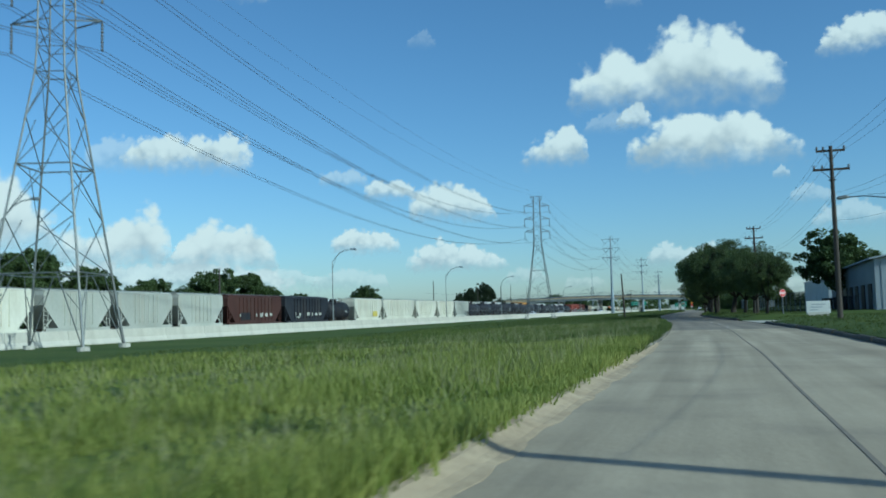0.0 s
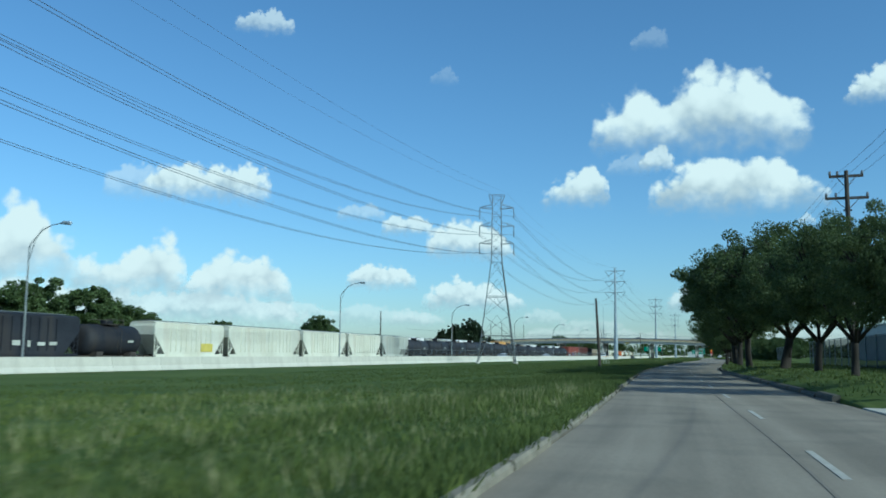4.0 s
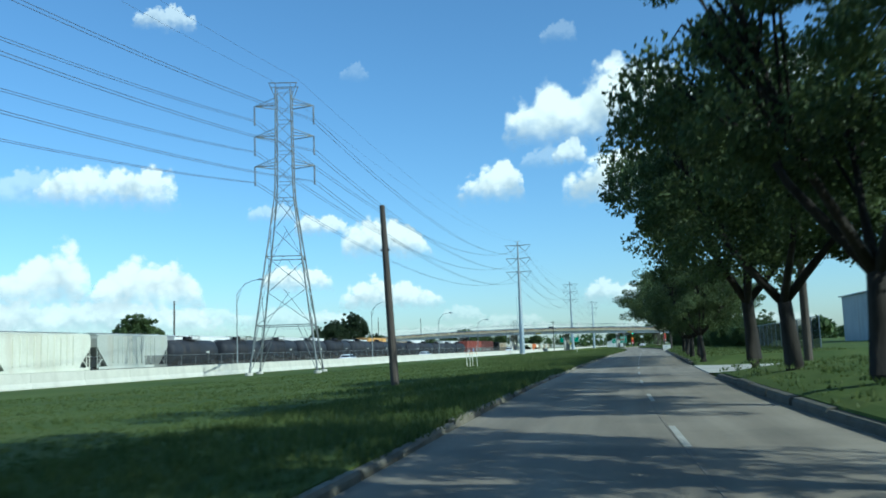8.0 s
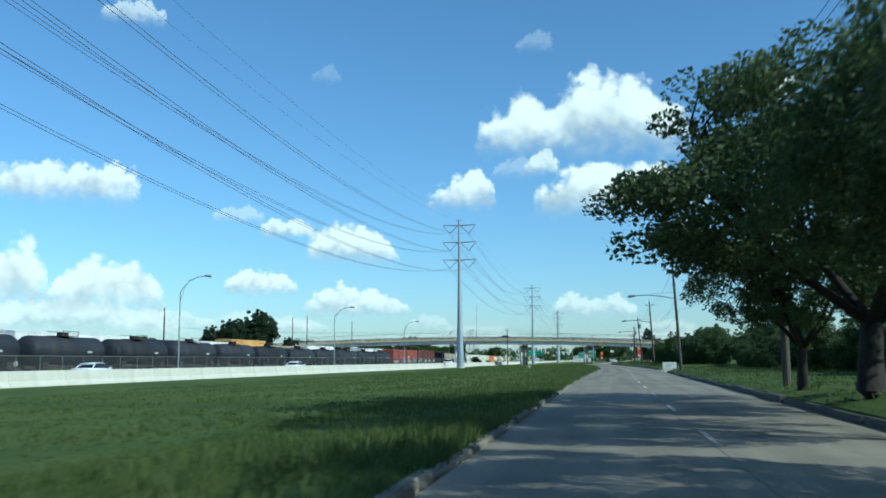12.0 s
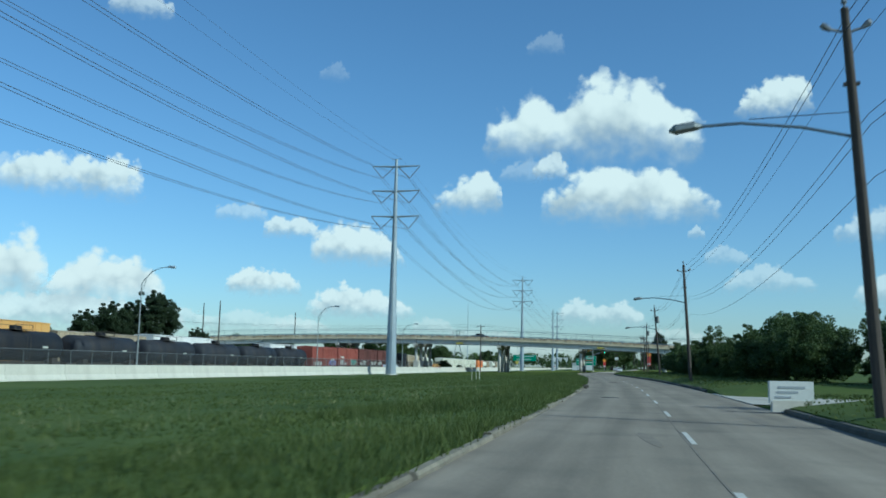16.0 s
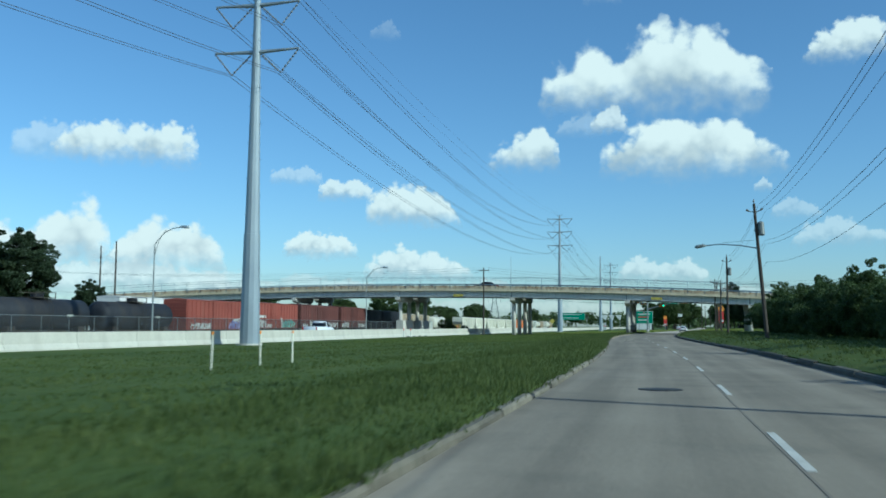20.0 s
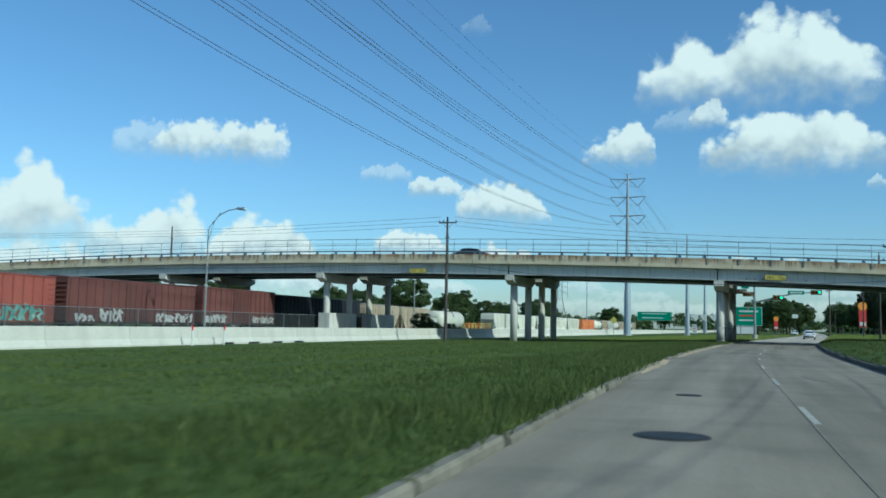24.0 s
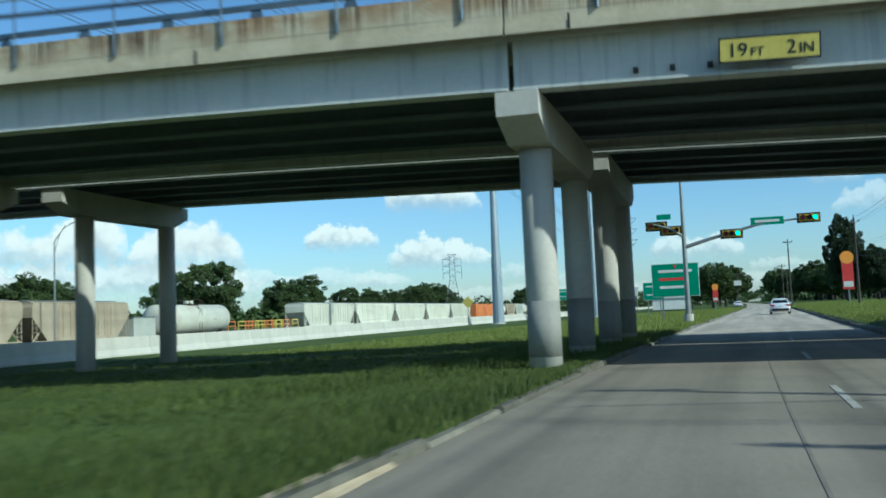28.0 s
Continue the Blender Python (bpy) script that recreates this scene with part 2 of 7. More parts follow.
M = {
    "grass_ground": surf("grass_ground", (0.05, 0.076, 0.017), (0.1, 0.128, 0.032), 0.12, 3.0, 0.95, bump=0.5, stain=(0.1, 0.115, 0.03), spec=0.1),
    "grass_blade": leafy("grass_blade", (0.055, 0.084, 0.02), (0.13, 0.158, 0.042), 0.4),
    "grass_yellow": leafy("grass_yellow", (0.15, 0.2, 0.028), (0.38, 0.39, 0.1), 0.4),
    # Blades brightened in colour to paint the sunny strip past the overpass.
    "grass_sunlit": leafy("grass_sunlit", (0.17, 0.21, 0.035), (0.3, 0.33, 0.08), 0.4),
    # Step between plain and brightest blades, sunshine again carried by the colour.
    "grass_sunlit_mid": leafy("grass_sunlit_mid", (0.085, 0.122, 0.022), (0.2, 0.232, 0.055), 0.4),
    "seed_head": leafy("seed_head", (0.22, 0.23, 0.09), (0.38, 0.36, 0.18), 0.3),
    "dirt": surf("dirt", (0.31, 0.24, 0.15), (0.47, 0.375, 0.24), 1.5, 14, 0.95, stain=(0.25, 0.2, 0.13), bump=0.8),
    "kerb": surf("kerb", (0.11, 0.098, 0.072), (0.23, 0.205, 0.155), 1.2, 18, 0.9, stain=(0.1, 0.1, 0.07), random_value=0.25, bump=0.4),
    # Darker kerb copy: the shadow on its sunless face is painted in.
    "kerb_shaded": surf("kerb_shaded", (0.05, 0.046, 0.036), (0.12, 0.108, 0.084), 1.2, 18, 0.9, stain=(0.06, 0.065, 0.035), random_value=0.25, bump=0.5),
    "paint_white": surf("paint_white", (0.42, 0.4, 0.345), (0.62, 0.6, 0.53), 1.6, 22, 0.7, stain=(0.33, 0.32, 0.3)),
    "paint_worn": surf("paint_worn", (0.3, 0.275, 0.225), (0.48, 0.455, 0.39), 2.2, 22, 0.75, stain=(0.25, 0.225, 0.18)),
    "barrier": surf("barrier", (0.455, 0.43, 0.355), (0.59, 0.56, 0.465), 0.25, 6, 0.85, stain=(0.33, 0.3, 0.24), bump=0.2),
    "concrete": surf("concrete", (0.46, 0.43, 0.365), (0.6, 0.565, 0.485), 0.5, 9, 0.88, stain=(0.37, 0.35, 0.3), bump=0.25),
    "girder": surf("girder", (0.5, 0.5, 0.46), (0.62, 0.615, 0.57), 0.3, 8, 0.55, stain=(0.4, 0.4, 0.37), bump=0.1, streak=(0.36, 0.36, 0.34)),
    # Inner girders' copy of the paint, blackened for the shade under the deck.
    "girder_shaded": surf("girder_shaded", (0.08, 0.1, 0.115), (0.14, 0.165, 0.185), 0.4, 8, 0.7, bump=0.1),
    "rail_steel": surf("rail_steel", (0.1, 0.13, 0.16), (0.2, 0.24, 0.27), 1.0, 20, 0.45, metal=0.6, bump=0.05),
    "galvanised": surf("galvanised", (0.2, 0.215, 0.21), (0.31, 0.32, 0.3), 0.8, 20, 0.5, metal=0.55, bump=0.05, stain=(0.25, 0.235, 0.2)),
    "tower_steel": surf("tower_steel", (0.13, 0.14, 0.14), (0.21, 0.22, 0.21), 0.8, 20, 0.55, metal=0.5, bump=0.05, stain=(0.17, 0.16, 0.14)),
    "pole_steel": surf("pole_steel", (0.27, 0.31, 0.34), (0.37, 0.41, 0.43), 0.25, 12, 0.5, metal=0.35, bump=0.06, stain=(0.23, 0.25, 0.26)),
    "wood_pole": surf("wood_pole", (0.04, 0.033, 0.027), (0.11, 0.09, 0.072), 1.2, 30, 0.9, bump=0.5, stretch=(1, 1, 0.08)),
    "insulator": surf("insulator", (0.14, 0.15, 0.16), (0.24, 0.25, 0.26), 2, 30, 0.25, bump=0),
    "wire": surf("wire", (0.07, 0.07, 0.075), (0.12, 0.12, 0.12), 0.5, 10, 0.5, metal=0.5, bump=0),
    "train_white": surf("train_white", (0.52, 0.5, 0.38), (0.68, 0.66, 0.53), 0.25, 4, 0.6, stain=(0.52, 0.46, 0.34), random_value=0.1, bump=0.08),
    "train_grey": surf("train_grey", (0.34, 0.35, 0.29), (0.46, 0.46, 0.39), 0.25, 4, 0.65, stain=(0.38, 0.35, 0.27), random_value=0.12, bump=0.08),
    "train_brown": surf("train_brown", (0.045, 0.02, 0.014), (0.085, 0.034, 0.023), 0.35, 5, 0.7, stain=(0.07, 0.04, 0.03), random_value=0.2, bump=0.1),
    "train_red": surf("train_red", (0.2, 0.05, 0.035), (0.28, 0.08, 0.055), 0.3, 5, 0.65, stain=(0.2, 0.07, 0.05), random_value=0.15, bump=0.1),
    "train_dark": surf("train_dark", (0.013, 0.014, 0.018), (0.032, 0.034, 0.039), 0.35, 5, 0.6, stain=(0.045, 0.038, 0.032), random_value=0.2, bump=0.08, spec=0.2),
    "train_maroon": surf("train_maroon", (0.095, 0.036, 0.03), (0.15, 0.056, 0.044), 0.3, 5, 0.7, stain=(0.1, 0.05, 0.04), random_value=0.15, bump=0.1),
    "train_tan": surf("train_tan", (0.3, 0.24, 0.15), (0.42, 0.35, 0.24), 0.3, 5, 0.7, stain=(0.25, 0.17, 0.1), bump=0.08),
    "train_orange": surf("train_orange", (0.55, 0.17, 0.05), (0.68, 0.25, 0.08), 0.3, 5, 0.6, stain=(0.35, 0.14, 0.07), bump=0.08),
    "bogie": surf("bogie", (0.03, 0.026, 0.022), (0.08, 0.065, 0.05), 1.0, 12, 0.85, bump=0.2),
    "bark": surf("bark", (0.014, 0.012, 0.0095), (0.042, 0.035, 0.027), 2.0, 18, 0.95, bump=0.8, stretch=(1, 1, 0.25)),
    "oak_leaf": leafy("oak_leaf", (0.042, 0.06, 0.023), (0.115, 0.148, 0.05), 0.4),
    "far_leaf": leafy("far_leaf", (0.04, 0.062, 0.02), (0.105, 0.145, 0.045), 0.3),
    "pine_leaf": leafy("pine_leaf", (0.018, 0.032, 0.015), (0.055, 0.076, 0.032), 0.25),
    "siding": surf("siding", (0.3, 0.32, 0.34), (0.4, 0.42, 0.43), 0.3, 8, 0.55, stain=(0.27, 0.27, 0.26), bump=0.05),
    "roof_pale": surf("roof_pale", (0.6, 0.59, 0.55), (0.74, 0.73, 0.69), 0.2, 5, 0.7, stain=(0.5, 0.48, 0.42), bump=0.05),
    "wall_orange": surf("wall_orange", (0.5, 0.27, 0.07), (0.62, 0.36, 0.11), 0.2, 5, 0.7, stain=(0.4, 0.24, 0.1), bump=0.08),
    "dark_opening": surf("dark_opening", (0.012, 0.013, 0.015), (0.03, 0.032, 0.035), 1, 10, 0.5, bump=0),
    "screen": netting("screen", (0.02, 0.022, 0.022), 0.72),
    "netting": netting("netting", (0.04, 0.042, 0.042), 0.45),
    "sign_green": surf("sign_green", (0.01, 0.2, 0.105), (0.018, 0.26, 0.14), 0.6, 9, 0.45, bump=0),
    "sign_white": surf("sign_white", (0.55, 0.55, 0.51), (0.68, 0.68, 0.64), 0.6, 9, 0.5, bump=0),
    "sign_yellow": surf("sign_yellow", (0.48, 0.39, 0.07), (0.6, 0.5, 0.11), 1.5, 12, 0.55, stain=(0.45, 0.36, 0.08), bump=0),
    "sign_dim": surf("sign_dim", (0.3, 0.25, 0.06), (0.38, 0.31, 0.08), 1.5, 12, 0.6, bump=0),
    "sign_red": surf("sign_red", (0.5, 0.03, 0.03), (0.6, 0.06, 0.05), 0.6, 9, 0.5, bump=0),
    "sign_orange": surf("sign_orange", (0.75, 0.25, 0.03), (0.85, 0.36, 0.05), 0.6, 9, 0.5, bump=0),
    "black": surf("black", (0.012, 0.012, 0.013), (0.03, 0.03, 0.03), 2, 20, 0.5, bump=0),
    "car_white": surf("car_white", (0.68, 0.69, 0.7), (0.76, 0.77, 0.77), 0.8, 10, 0.22, bump=0, spec=0.6),
    "car_dark": surf("car_dark", (0.03, 0.032, 0.037), (0.05, 0.052, 0.056), 0.8, 10, 0.25, bump=0, spec=0.6),
    "glass": surf("glass", (0.012, 0.014, 0.016), (0.02, 0.022, 0.025), 1, 10, 0.06, bump=0, spec=0.8),
    "rubber": surf("rubber", (0.015, 0.015, 0.015), (0.03, 0.03, 0.03), 4, 30, 0.85, bump=0.1),
    "rim": surf("rim", (0.35, 0.36, 0.37), (0.5, 0.5, 0.5), 4, 30, 0.35, metal=0.8, bump=0),
    "tail_lamp": surf("tail_lamp", (0.3, 0.012, 0.012), (0.4, 0.02, 0.02), 4, 30, 0.2, bump=0),
    "signal_yellow": surf("signal_yellow", (0.6, 0.35, 0.03), (0.7, 0.43, 0.05), 1, 10, 0.5, bump=0),
    "lamp_green": glow("lamp_green", (0.05, 0.9, 0.5), 2.5),
    "asphalt_yard": surf("asphalt_yard", (0.2, 0.195, 0.18), (0.3, 0.29, 0.265), 0.2, 6, 0.9, stain=(0.15, 0.145, 0.135), bump=0.3),
    "ballast": surf("ballast", (0.09, 0.08, 0.07), (0.2, 0.185, 0.165), 0.8, 14, 0.95, bump=0.8),
    "drive_concrete": surf("drive_concrete", (0.36, 0.33, 0.27), (0.48, 0.45, 0.38), 0.35, 9, 0.9, stain=(0.28, 0.25, 0.2), bump=0.3),
    "patch": surf("patch", (0.17, 0.145, 0.11), (0.235, 0.2, 0.155), 2.0, 14, 0.9, bump=0.4),
    "iron": surf("iron", (0.03, 0.028, 0.026), (0.07, 0.065, 0.06), 6, 30, 0.6, metal=0.6, bump=0.3),
    "stake": surf("stake", (0.62, 0.58, 0.45), (0.75, 0.72, 0.6), 4, 30, 0.8, bump=0.1),
    "graffiti_pale": surf("graffiti_pale", (0.4, 0.4, 0.36), (0.8, 0.78, 0.7), 1.4, 5, 0.6, bump=0),
    "graffiti_green": surf("graffiti_green", (0.06, 0.25, 0.2), (0.45, 0.75, 0.6), 1.6, 5, 0.6, bump=0),
    "graffiti_blue": surf("graffiti_blue", (0.1, 0.1, 0.3), (0.5, 0.5, 0.72), 1.6, 5, 0.6, bump=0),
}


def parapet_material():
    """Tan cast concrete with rust that has run down from the top edge in fine streaks, darker ones under the posts, and a casting line."""
    m = surf("parapet", (0.47, 0.395, 0.265), (0.63, 0.55, 0.39), 0.5, 7, 0.9, stain=(0.4, 0.33, 0.22), bump=0.35)
    n, l = m.node_tree.nodes, m.node_tree.links
    bsdf = n["Principled BSDF"]
    tc, xyz = n.new("ShaderNodeTexCoord"), n.new("ShaderNodeSeparateXYZ")
    l.new(tc.outputs["Object"], xyz.inputs[0])

    def mth(op, a, b=0.0, c=0.0):
        k = n.new("ShaderNodeMath")
        k.operation = op
        for q, v in enumerate((a, b, c)):
            if isinstance(v, (int, float)):
                k.inputs[q].default_value = v
            else:
                l.new(v, k.inputs[q])
        return k.outputs[0]

    def band(v, lo, hi, top=1.0):
        k = n.new("ShaderNodeMapRange")
        k.inputs[1].default_value, k.inputs[2].default_value, k.inputs[4].default_value = lo, hi, top
        l.new(v, k.inputs[0])
        return k.outputs[0]

    def grain(scale, detail=3.0):
        mp, k = n.new("ShaderNodeMapping"), n.new("ShaderNodeTexNoise")
        mp.inputs["Scale"].default_value = scale
        k.inputs["Scale"].default_value, k.inputs["Detail"].default_value = 1.0, detail
        l.new(tc.outputs["Object"], mp.inputs[0]), l.new(mp.outputs[0], k.inputs[0])
        return k.outputs[0]

    side = mth("ADD", xyz.outputs[0], 39.5)
    crest = mth("MULTIPLY", mth("MULTIPLY", side, side), 0.0004)
    high = mth("ADD", mth("ADD", xyz.outputs[2], crest), -7.46)          # height above the parapet's foot
    reach = band(mth("ADD", high, mth("MULTIPLY", grain((1.3, 0.1, 0.0)), -0.9)), -0.2, 0.3)
    fine = mth("MULTIPLY", mth("MULTIPLY", band(grain((16.0, 0.4, 0.3), 2.0), 0.46, 0.54), band(grain((0.7, 0.1, 0.0), 2.0), 0.42, 0.54)), reach)
    post = mth("ABSOLUTE", mth("SUBTRACT", mth("FRACT", mth("MULTIPLY", mth("ADD", xyz.outputs[0], 97.5 + 1.355), 1 / 2.71)), 0.5))
    dark = mth("MULTIPLY", mth("MULTIPLY", band(post, 0.06, 0.02, 0.85), band(grain((0.4, 0.1, 0.9)), 0.32, 0.48)), reach)
    line = mth("MULTIPLY", band(mth("ABSOLUTE", mth("ADD", high, -0.42)), 0.022, 0.006, 0.55), band(grain((0.3, 0.1, 0.1)), 0.4, 0.6))
    rust = mth("MULTIPLY", band(grain((1.1, 0.2, 2.5), 5.0), 0.4, 0.58, 0.8), band(high, 0.3, 0.88))
    out = bsdf.inputs["Base Color"].links[0].from_socket
    for mask, c in ((rust, (0.33, 0.18, 0.075)), (mth("MULTIPLY", fine, 0.9), (0.1, 0.06, 0.035)), (dark, (0.1, 0.085, 0.065)), (line, (0.16, 0.13, 0.09))):
        mx = n.new("ShaderNodeMix")
        mx.data_type = "RGBA"
        l.new(mask, mx.inputs[0]), l.new(out, mx.inputs[6])
        mx.inputs[7].default_value = rgb(c)
        out = mx.outputs[2]
    l.new(out, bsdf.inputs["Base Color"])
    return m


M["parapet"] = parapet_material()
M["column_paint"] = surf("column_paint", (0.26, 0.25, 0.215), (0.34, 0.325, 0.285), 0.8, 9, 0.85, stain=(0.22, 0.21, 0.18), bump=0.2)


def road_material(name, a, b, worn):
    """Worn concrete: along the road run darker wheel tracks and oil lines, with patches and cracks across."""
    m = surf(name, a, b, 0.25, 11, 0.88, stain=worn, bump=0.35, spec=0.25)
    n, l = m.node_tree.nodes, m.node_tree.links
    bsdf = n["Principled BSDF"]
    src = bsdf.inputs["Base Color"].links[0].from_socket
    uv, sep = n.new("ShaderNodeUVMap"), n.new("ShaderNodeSeparateXYZ")
    l.new(uv.outputs[0], sep.inputs[0])
    wave = n.new("ShaderNodeMath")
    wave.operation = "COSINE"
    mul = n.new("ShaderNodeMath")
    mul.operation = "MULTIPLY"
    mul.inputs[1].default_value = 2 * math.pi / 1.75
    l.new(sep.outputs[0], mul.inputs[0]), l.new(mul.outputs[0], wave.inputs[0])
    long_noise, mp = n.new("ShaderNodeTexNoise"), n.new("ShaderNodeMapping")
    mp.inputs["Scale"].default_value = (1.3, 0.05, 1)
    long_noise.inputs["Scale"].default_value, long_noise.inputs["Detail"].default_value = 1.0, 5
    l.new(uv.outputs[0], mp.inputs[0]), l.new(mp.outputs[0], long_noise.inputs[0])
    ad = n.new("ShaderNodeMath")
    ad.operation = "MULTIPLY_ADD"
    ad.inputs[1].default_value = 0.05
    l.new(wave.outputs[0], ad.inputs[0]), l.new(long_noise.outputs[0], ad.inputs[2])
    mr = n.new("ShaderNodeMapRange")
    mr.inputs[1].default_value, mr.inputs[2].default_value = 0.35, 0.68
    mr.inputs[3].default_value, mr.inputs[4].default_value = 0.76, 1.1
    l.new(ad.outputs[0], mr.inputs[0])
    hsv = n.new("ShaderNodeHueSaturation")
    l.new(mr.outputs[0], hsv.inputs["Value"]), l.new(src, hsv.inputs["Color"])
    l.new(hsv.outputs[0], bsdf.inputs["Base Color"])
    return m


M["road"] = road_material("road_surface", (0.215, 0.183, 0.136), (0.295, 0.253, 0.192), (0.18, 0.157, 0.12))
# Lighter, warmer copy of the road: sunshine beyond the overpass put into the colour.
M["road_sunlit"] = road_material("road_surface_sunlit", (0.42, 0.355, 0.27), (0.55, 0.47, 0.36), (0.37, 0.32, 0.25))
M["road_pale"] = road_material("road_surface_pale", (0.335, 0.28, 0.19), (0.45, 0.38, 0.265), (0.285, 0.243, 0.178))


# ---- mesh helpers ----
class Mesh:
    """Collects vertices and faces for one mesh."""

    def __init__(self):
        self.v, self.f = [], []

    def box(self, c, s, rz=0.0, taper=1.0):
        """A box at centre c with sizes s, turned by rz degrees; taper shrinks its top."""
        k, ca, sa = len(self.v), math.cos(radians(rz)), math.sin(radians(rz))
        for dz in (-0.5, 0.5):
            q = taper if dz > 0 else 1.0
            for dx, dy in ((-0.5, -0.5), (0.5, -0.5), (0.5, 0.5), (-0.5, 0.5)):
                x, y = dx * s[0] * q, dy * s[1] * q
                self.v.append((c[0] + x * ca - y * sa, c[1] + x * sa + y * ca, c[2] + dz * s[2]))
        self.f += [(k, k + 3, k + 2, k + 1), (k + 4, k + 5, k + 6, k + 7), (k, k + 1, k + 5, k + 4), (k + 1, k + 2, k + 6, k + 5), (k + 2, k + 3, k + 7, k + 6), (k + 3, k, k + 4, k + 7)]
        return self

    def tube(self, pts, radii, n=8, caps=True):
        """A tube through pts with a radius at each."""
        k0, pts = len(self.v), [Vector(p) for p in pts]
        if not hasattr(radii, "__len__"):
            radii = [radii] * len(pts)
        for i, p in enumerate(pts):
            d = (pts[min(i + 1, len(pts) - 1)] - pts[max(i - 1, 0)]).normalized()
            a = d.cross(Vector((0, 0, 1)))
            a = Vector((1, 0, 0)) if a.length < 1e-3 else a.normalized()
            b = d.cross(a)
            for j in range(n):
                w = 2 * math.pi * (j + 0.5) / n
                self.v.append(tuple(p + radii[i] * (math.cos(w) * a + math.sin(w) * b)))
        for i in range(len(pts) - 1):
            for j in range(n):
                p, q = k0 + i * n + j, k0 + i * n + (j + 1) % n
                self.f.append((p, q, q + n, p + n))
        if caps:
            self.f.append(tuple(k0 + j for j in reversed(range(n))))
            self.f.append(tuple(k0 + (len(pts) - 1) * n + j for j in range(n)))
        return self

    def prism(self, outline, axis, lo, hi):
        """An outline of 2D points carried along an axis from lo to hi."""
        k, n = len(self.v), len(outline)
        for e in (lo, hi):
            for p, q in outline:
                self.v.append({"x": (e, p, q), "y": (p, e, q), "z": (p, q, e)}[axis])
        self.f += [(k + i, k + (i + 1) % n, k + n + (i + 1) % n, k + n + i) for i in range(n)]
        self.f += [tuple(k + i for i in reversed(range(n))), tuple(k + n + i for i in range(n))]
        return self

    def data(self, name, material, smooth=False):
        me = bpy.data.meshes.new(name)
        me.from_pydata(self.v, [], self.f)
        me.materials.append(material)
        if smooth:
            me.polygons.foreach_set("use_smooth", [True] * len(me.polygons))
        bm = bmesh.new()
        bm.from_mesh(me)
        bmesh.ops.recalc_face_normals(bm, faces=bm.faces)
        bm.to_mesh(me)
        bm.free()
        return me


def part(name, mesh, material, parent=None, label="", smooth=False, at=None):
    ob = new(name, mesh.data(name, material, smooth) if isinstance(mesh, Mesh) else mesh)
    ob.parent = parent
    if at is not None:
        ob.matrix_basis = at
    if label:
        ob["label"] = label
    return ob


def thing(name, m, label, category, group="", kind=""):
    ob = new(name)
    ob.matrix_basis = m
    return tagged(ob, label, category, group, kind)


def soup(name, verts, faces, material):
    """A mesh from numpy arrays of vertices and equal-sized faces."""
    me = bpy.data.meshes.new(name)
    nv, nf, k = len(verts), len(faces), faces.shape[1]
    me.vertices.add(nv)
    me.vertices.foreach_set("co", np.asarray(verts, np.float32).ravel())
    me.loops.add(nf * k)
    me.loops.foreach_set("vertex_index", np.asarray(faces, np.int32).ravel())
    me.polygons.add(nf)
    me.polygons.foreach_set("loop_start", np.arange(0, nf * k, k, dtype=np.int32))
    me.polygons.foreach_set("loop_total", np.full(nf, k, np.int32))
    me.update()
    me.validate()
    me.materials.append(material)
    return me


def smooth_line(knots):
    ys, xs = np.array(knots, float).T
    fine = np.arange(ys[0], ys[-1] + 1, 1.0)
    v = np.interp(fine, ys, xs)
    pad = np.pad(v, 20, mode="reflect", reflect_type="odd")
    v = np.convolve(pad, np.hanning(41) / np.hanning(41).sum(), "valid")
    return lambda y: np.interp(y, fine, v)


# ---- the plan: the road's edges, the concrete barrier, the rails ----
road_left = smooth_line([(-120, -8), (-10, -2.5), (20, -1.15), (50, -0.35), (70, -0.4), (95, -1.4), (125, -2.5), (150, -2.6), (185, -1.75), (215, -0.85), (245, 0.15), (275, 1.5), (305, 2.5), (335, 2.7), (355, 2.4), (380, 1.35), (410, 0.5), (430, 0.75), (455, 1.8), (485, 4.1), (545, 9.2), (635, 16.5), (900, 34), (1600, 70)])
road_wide = smooth_line([(-120, 7.0), (40, 7.0), (75, 6.4), (130, 5.9), (185, 6.6), (215, 7.0), (255, 7.1), (400, 7.2), (1600, 7.4)])
barrier_x = smooth_line([(-150, -46), (50, -42.5), (200, -38.5), (300, -33.5), (369, -29.2), (450, -27.6), (560, -24.5), (900, -14), (1600, 8)])


def road_right(y):
    return road_left(y) + road_wide(y)


DRIVES = [(71, 80.5), (158.5, 169), (280, 293)]      # side drives, along the road


yard_drop = smooth_line([(-150, 0.32), (205, 0.32), (240, 0.05), (300, 0.06), (330, 0.36), (385, 0.44), (402, 0.4), (430, 0.14), (462, 0.08), (492, 0.75), (1600, 0.8)])


def ground_z(x, y):
    """Height of the turf: level at the kerbs, a shallow swale towards the barrier, a sunken rail yard, a low bank on the other side."""
    off = road_left(y) - x
    if off >= 0:
        z = float(np.interp(off, (0, 0.3, 6, 18, 60), (0.1, 0.1, -0.04, -0.3, -0.3)))
        return z - float(yard_drop(y)) * min(1.0, max(0.0, (barrier_x(y) - 11.5 - x) / 1.5))
    off = x - road_right(y)
    if 0 <= off < 29 and any(a - 0.5 <= y <= b + 0.5 for a, b in DRIVES):
        return -0.04
    if off >= 0:
        return float(np.interp(off, (0, 0.35, 1.3, 12), (0.15, 0.22, 0.5, 0.65)))
    return -0.08


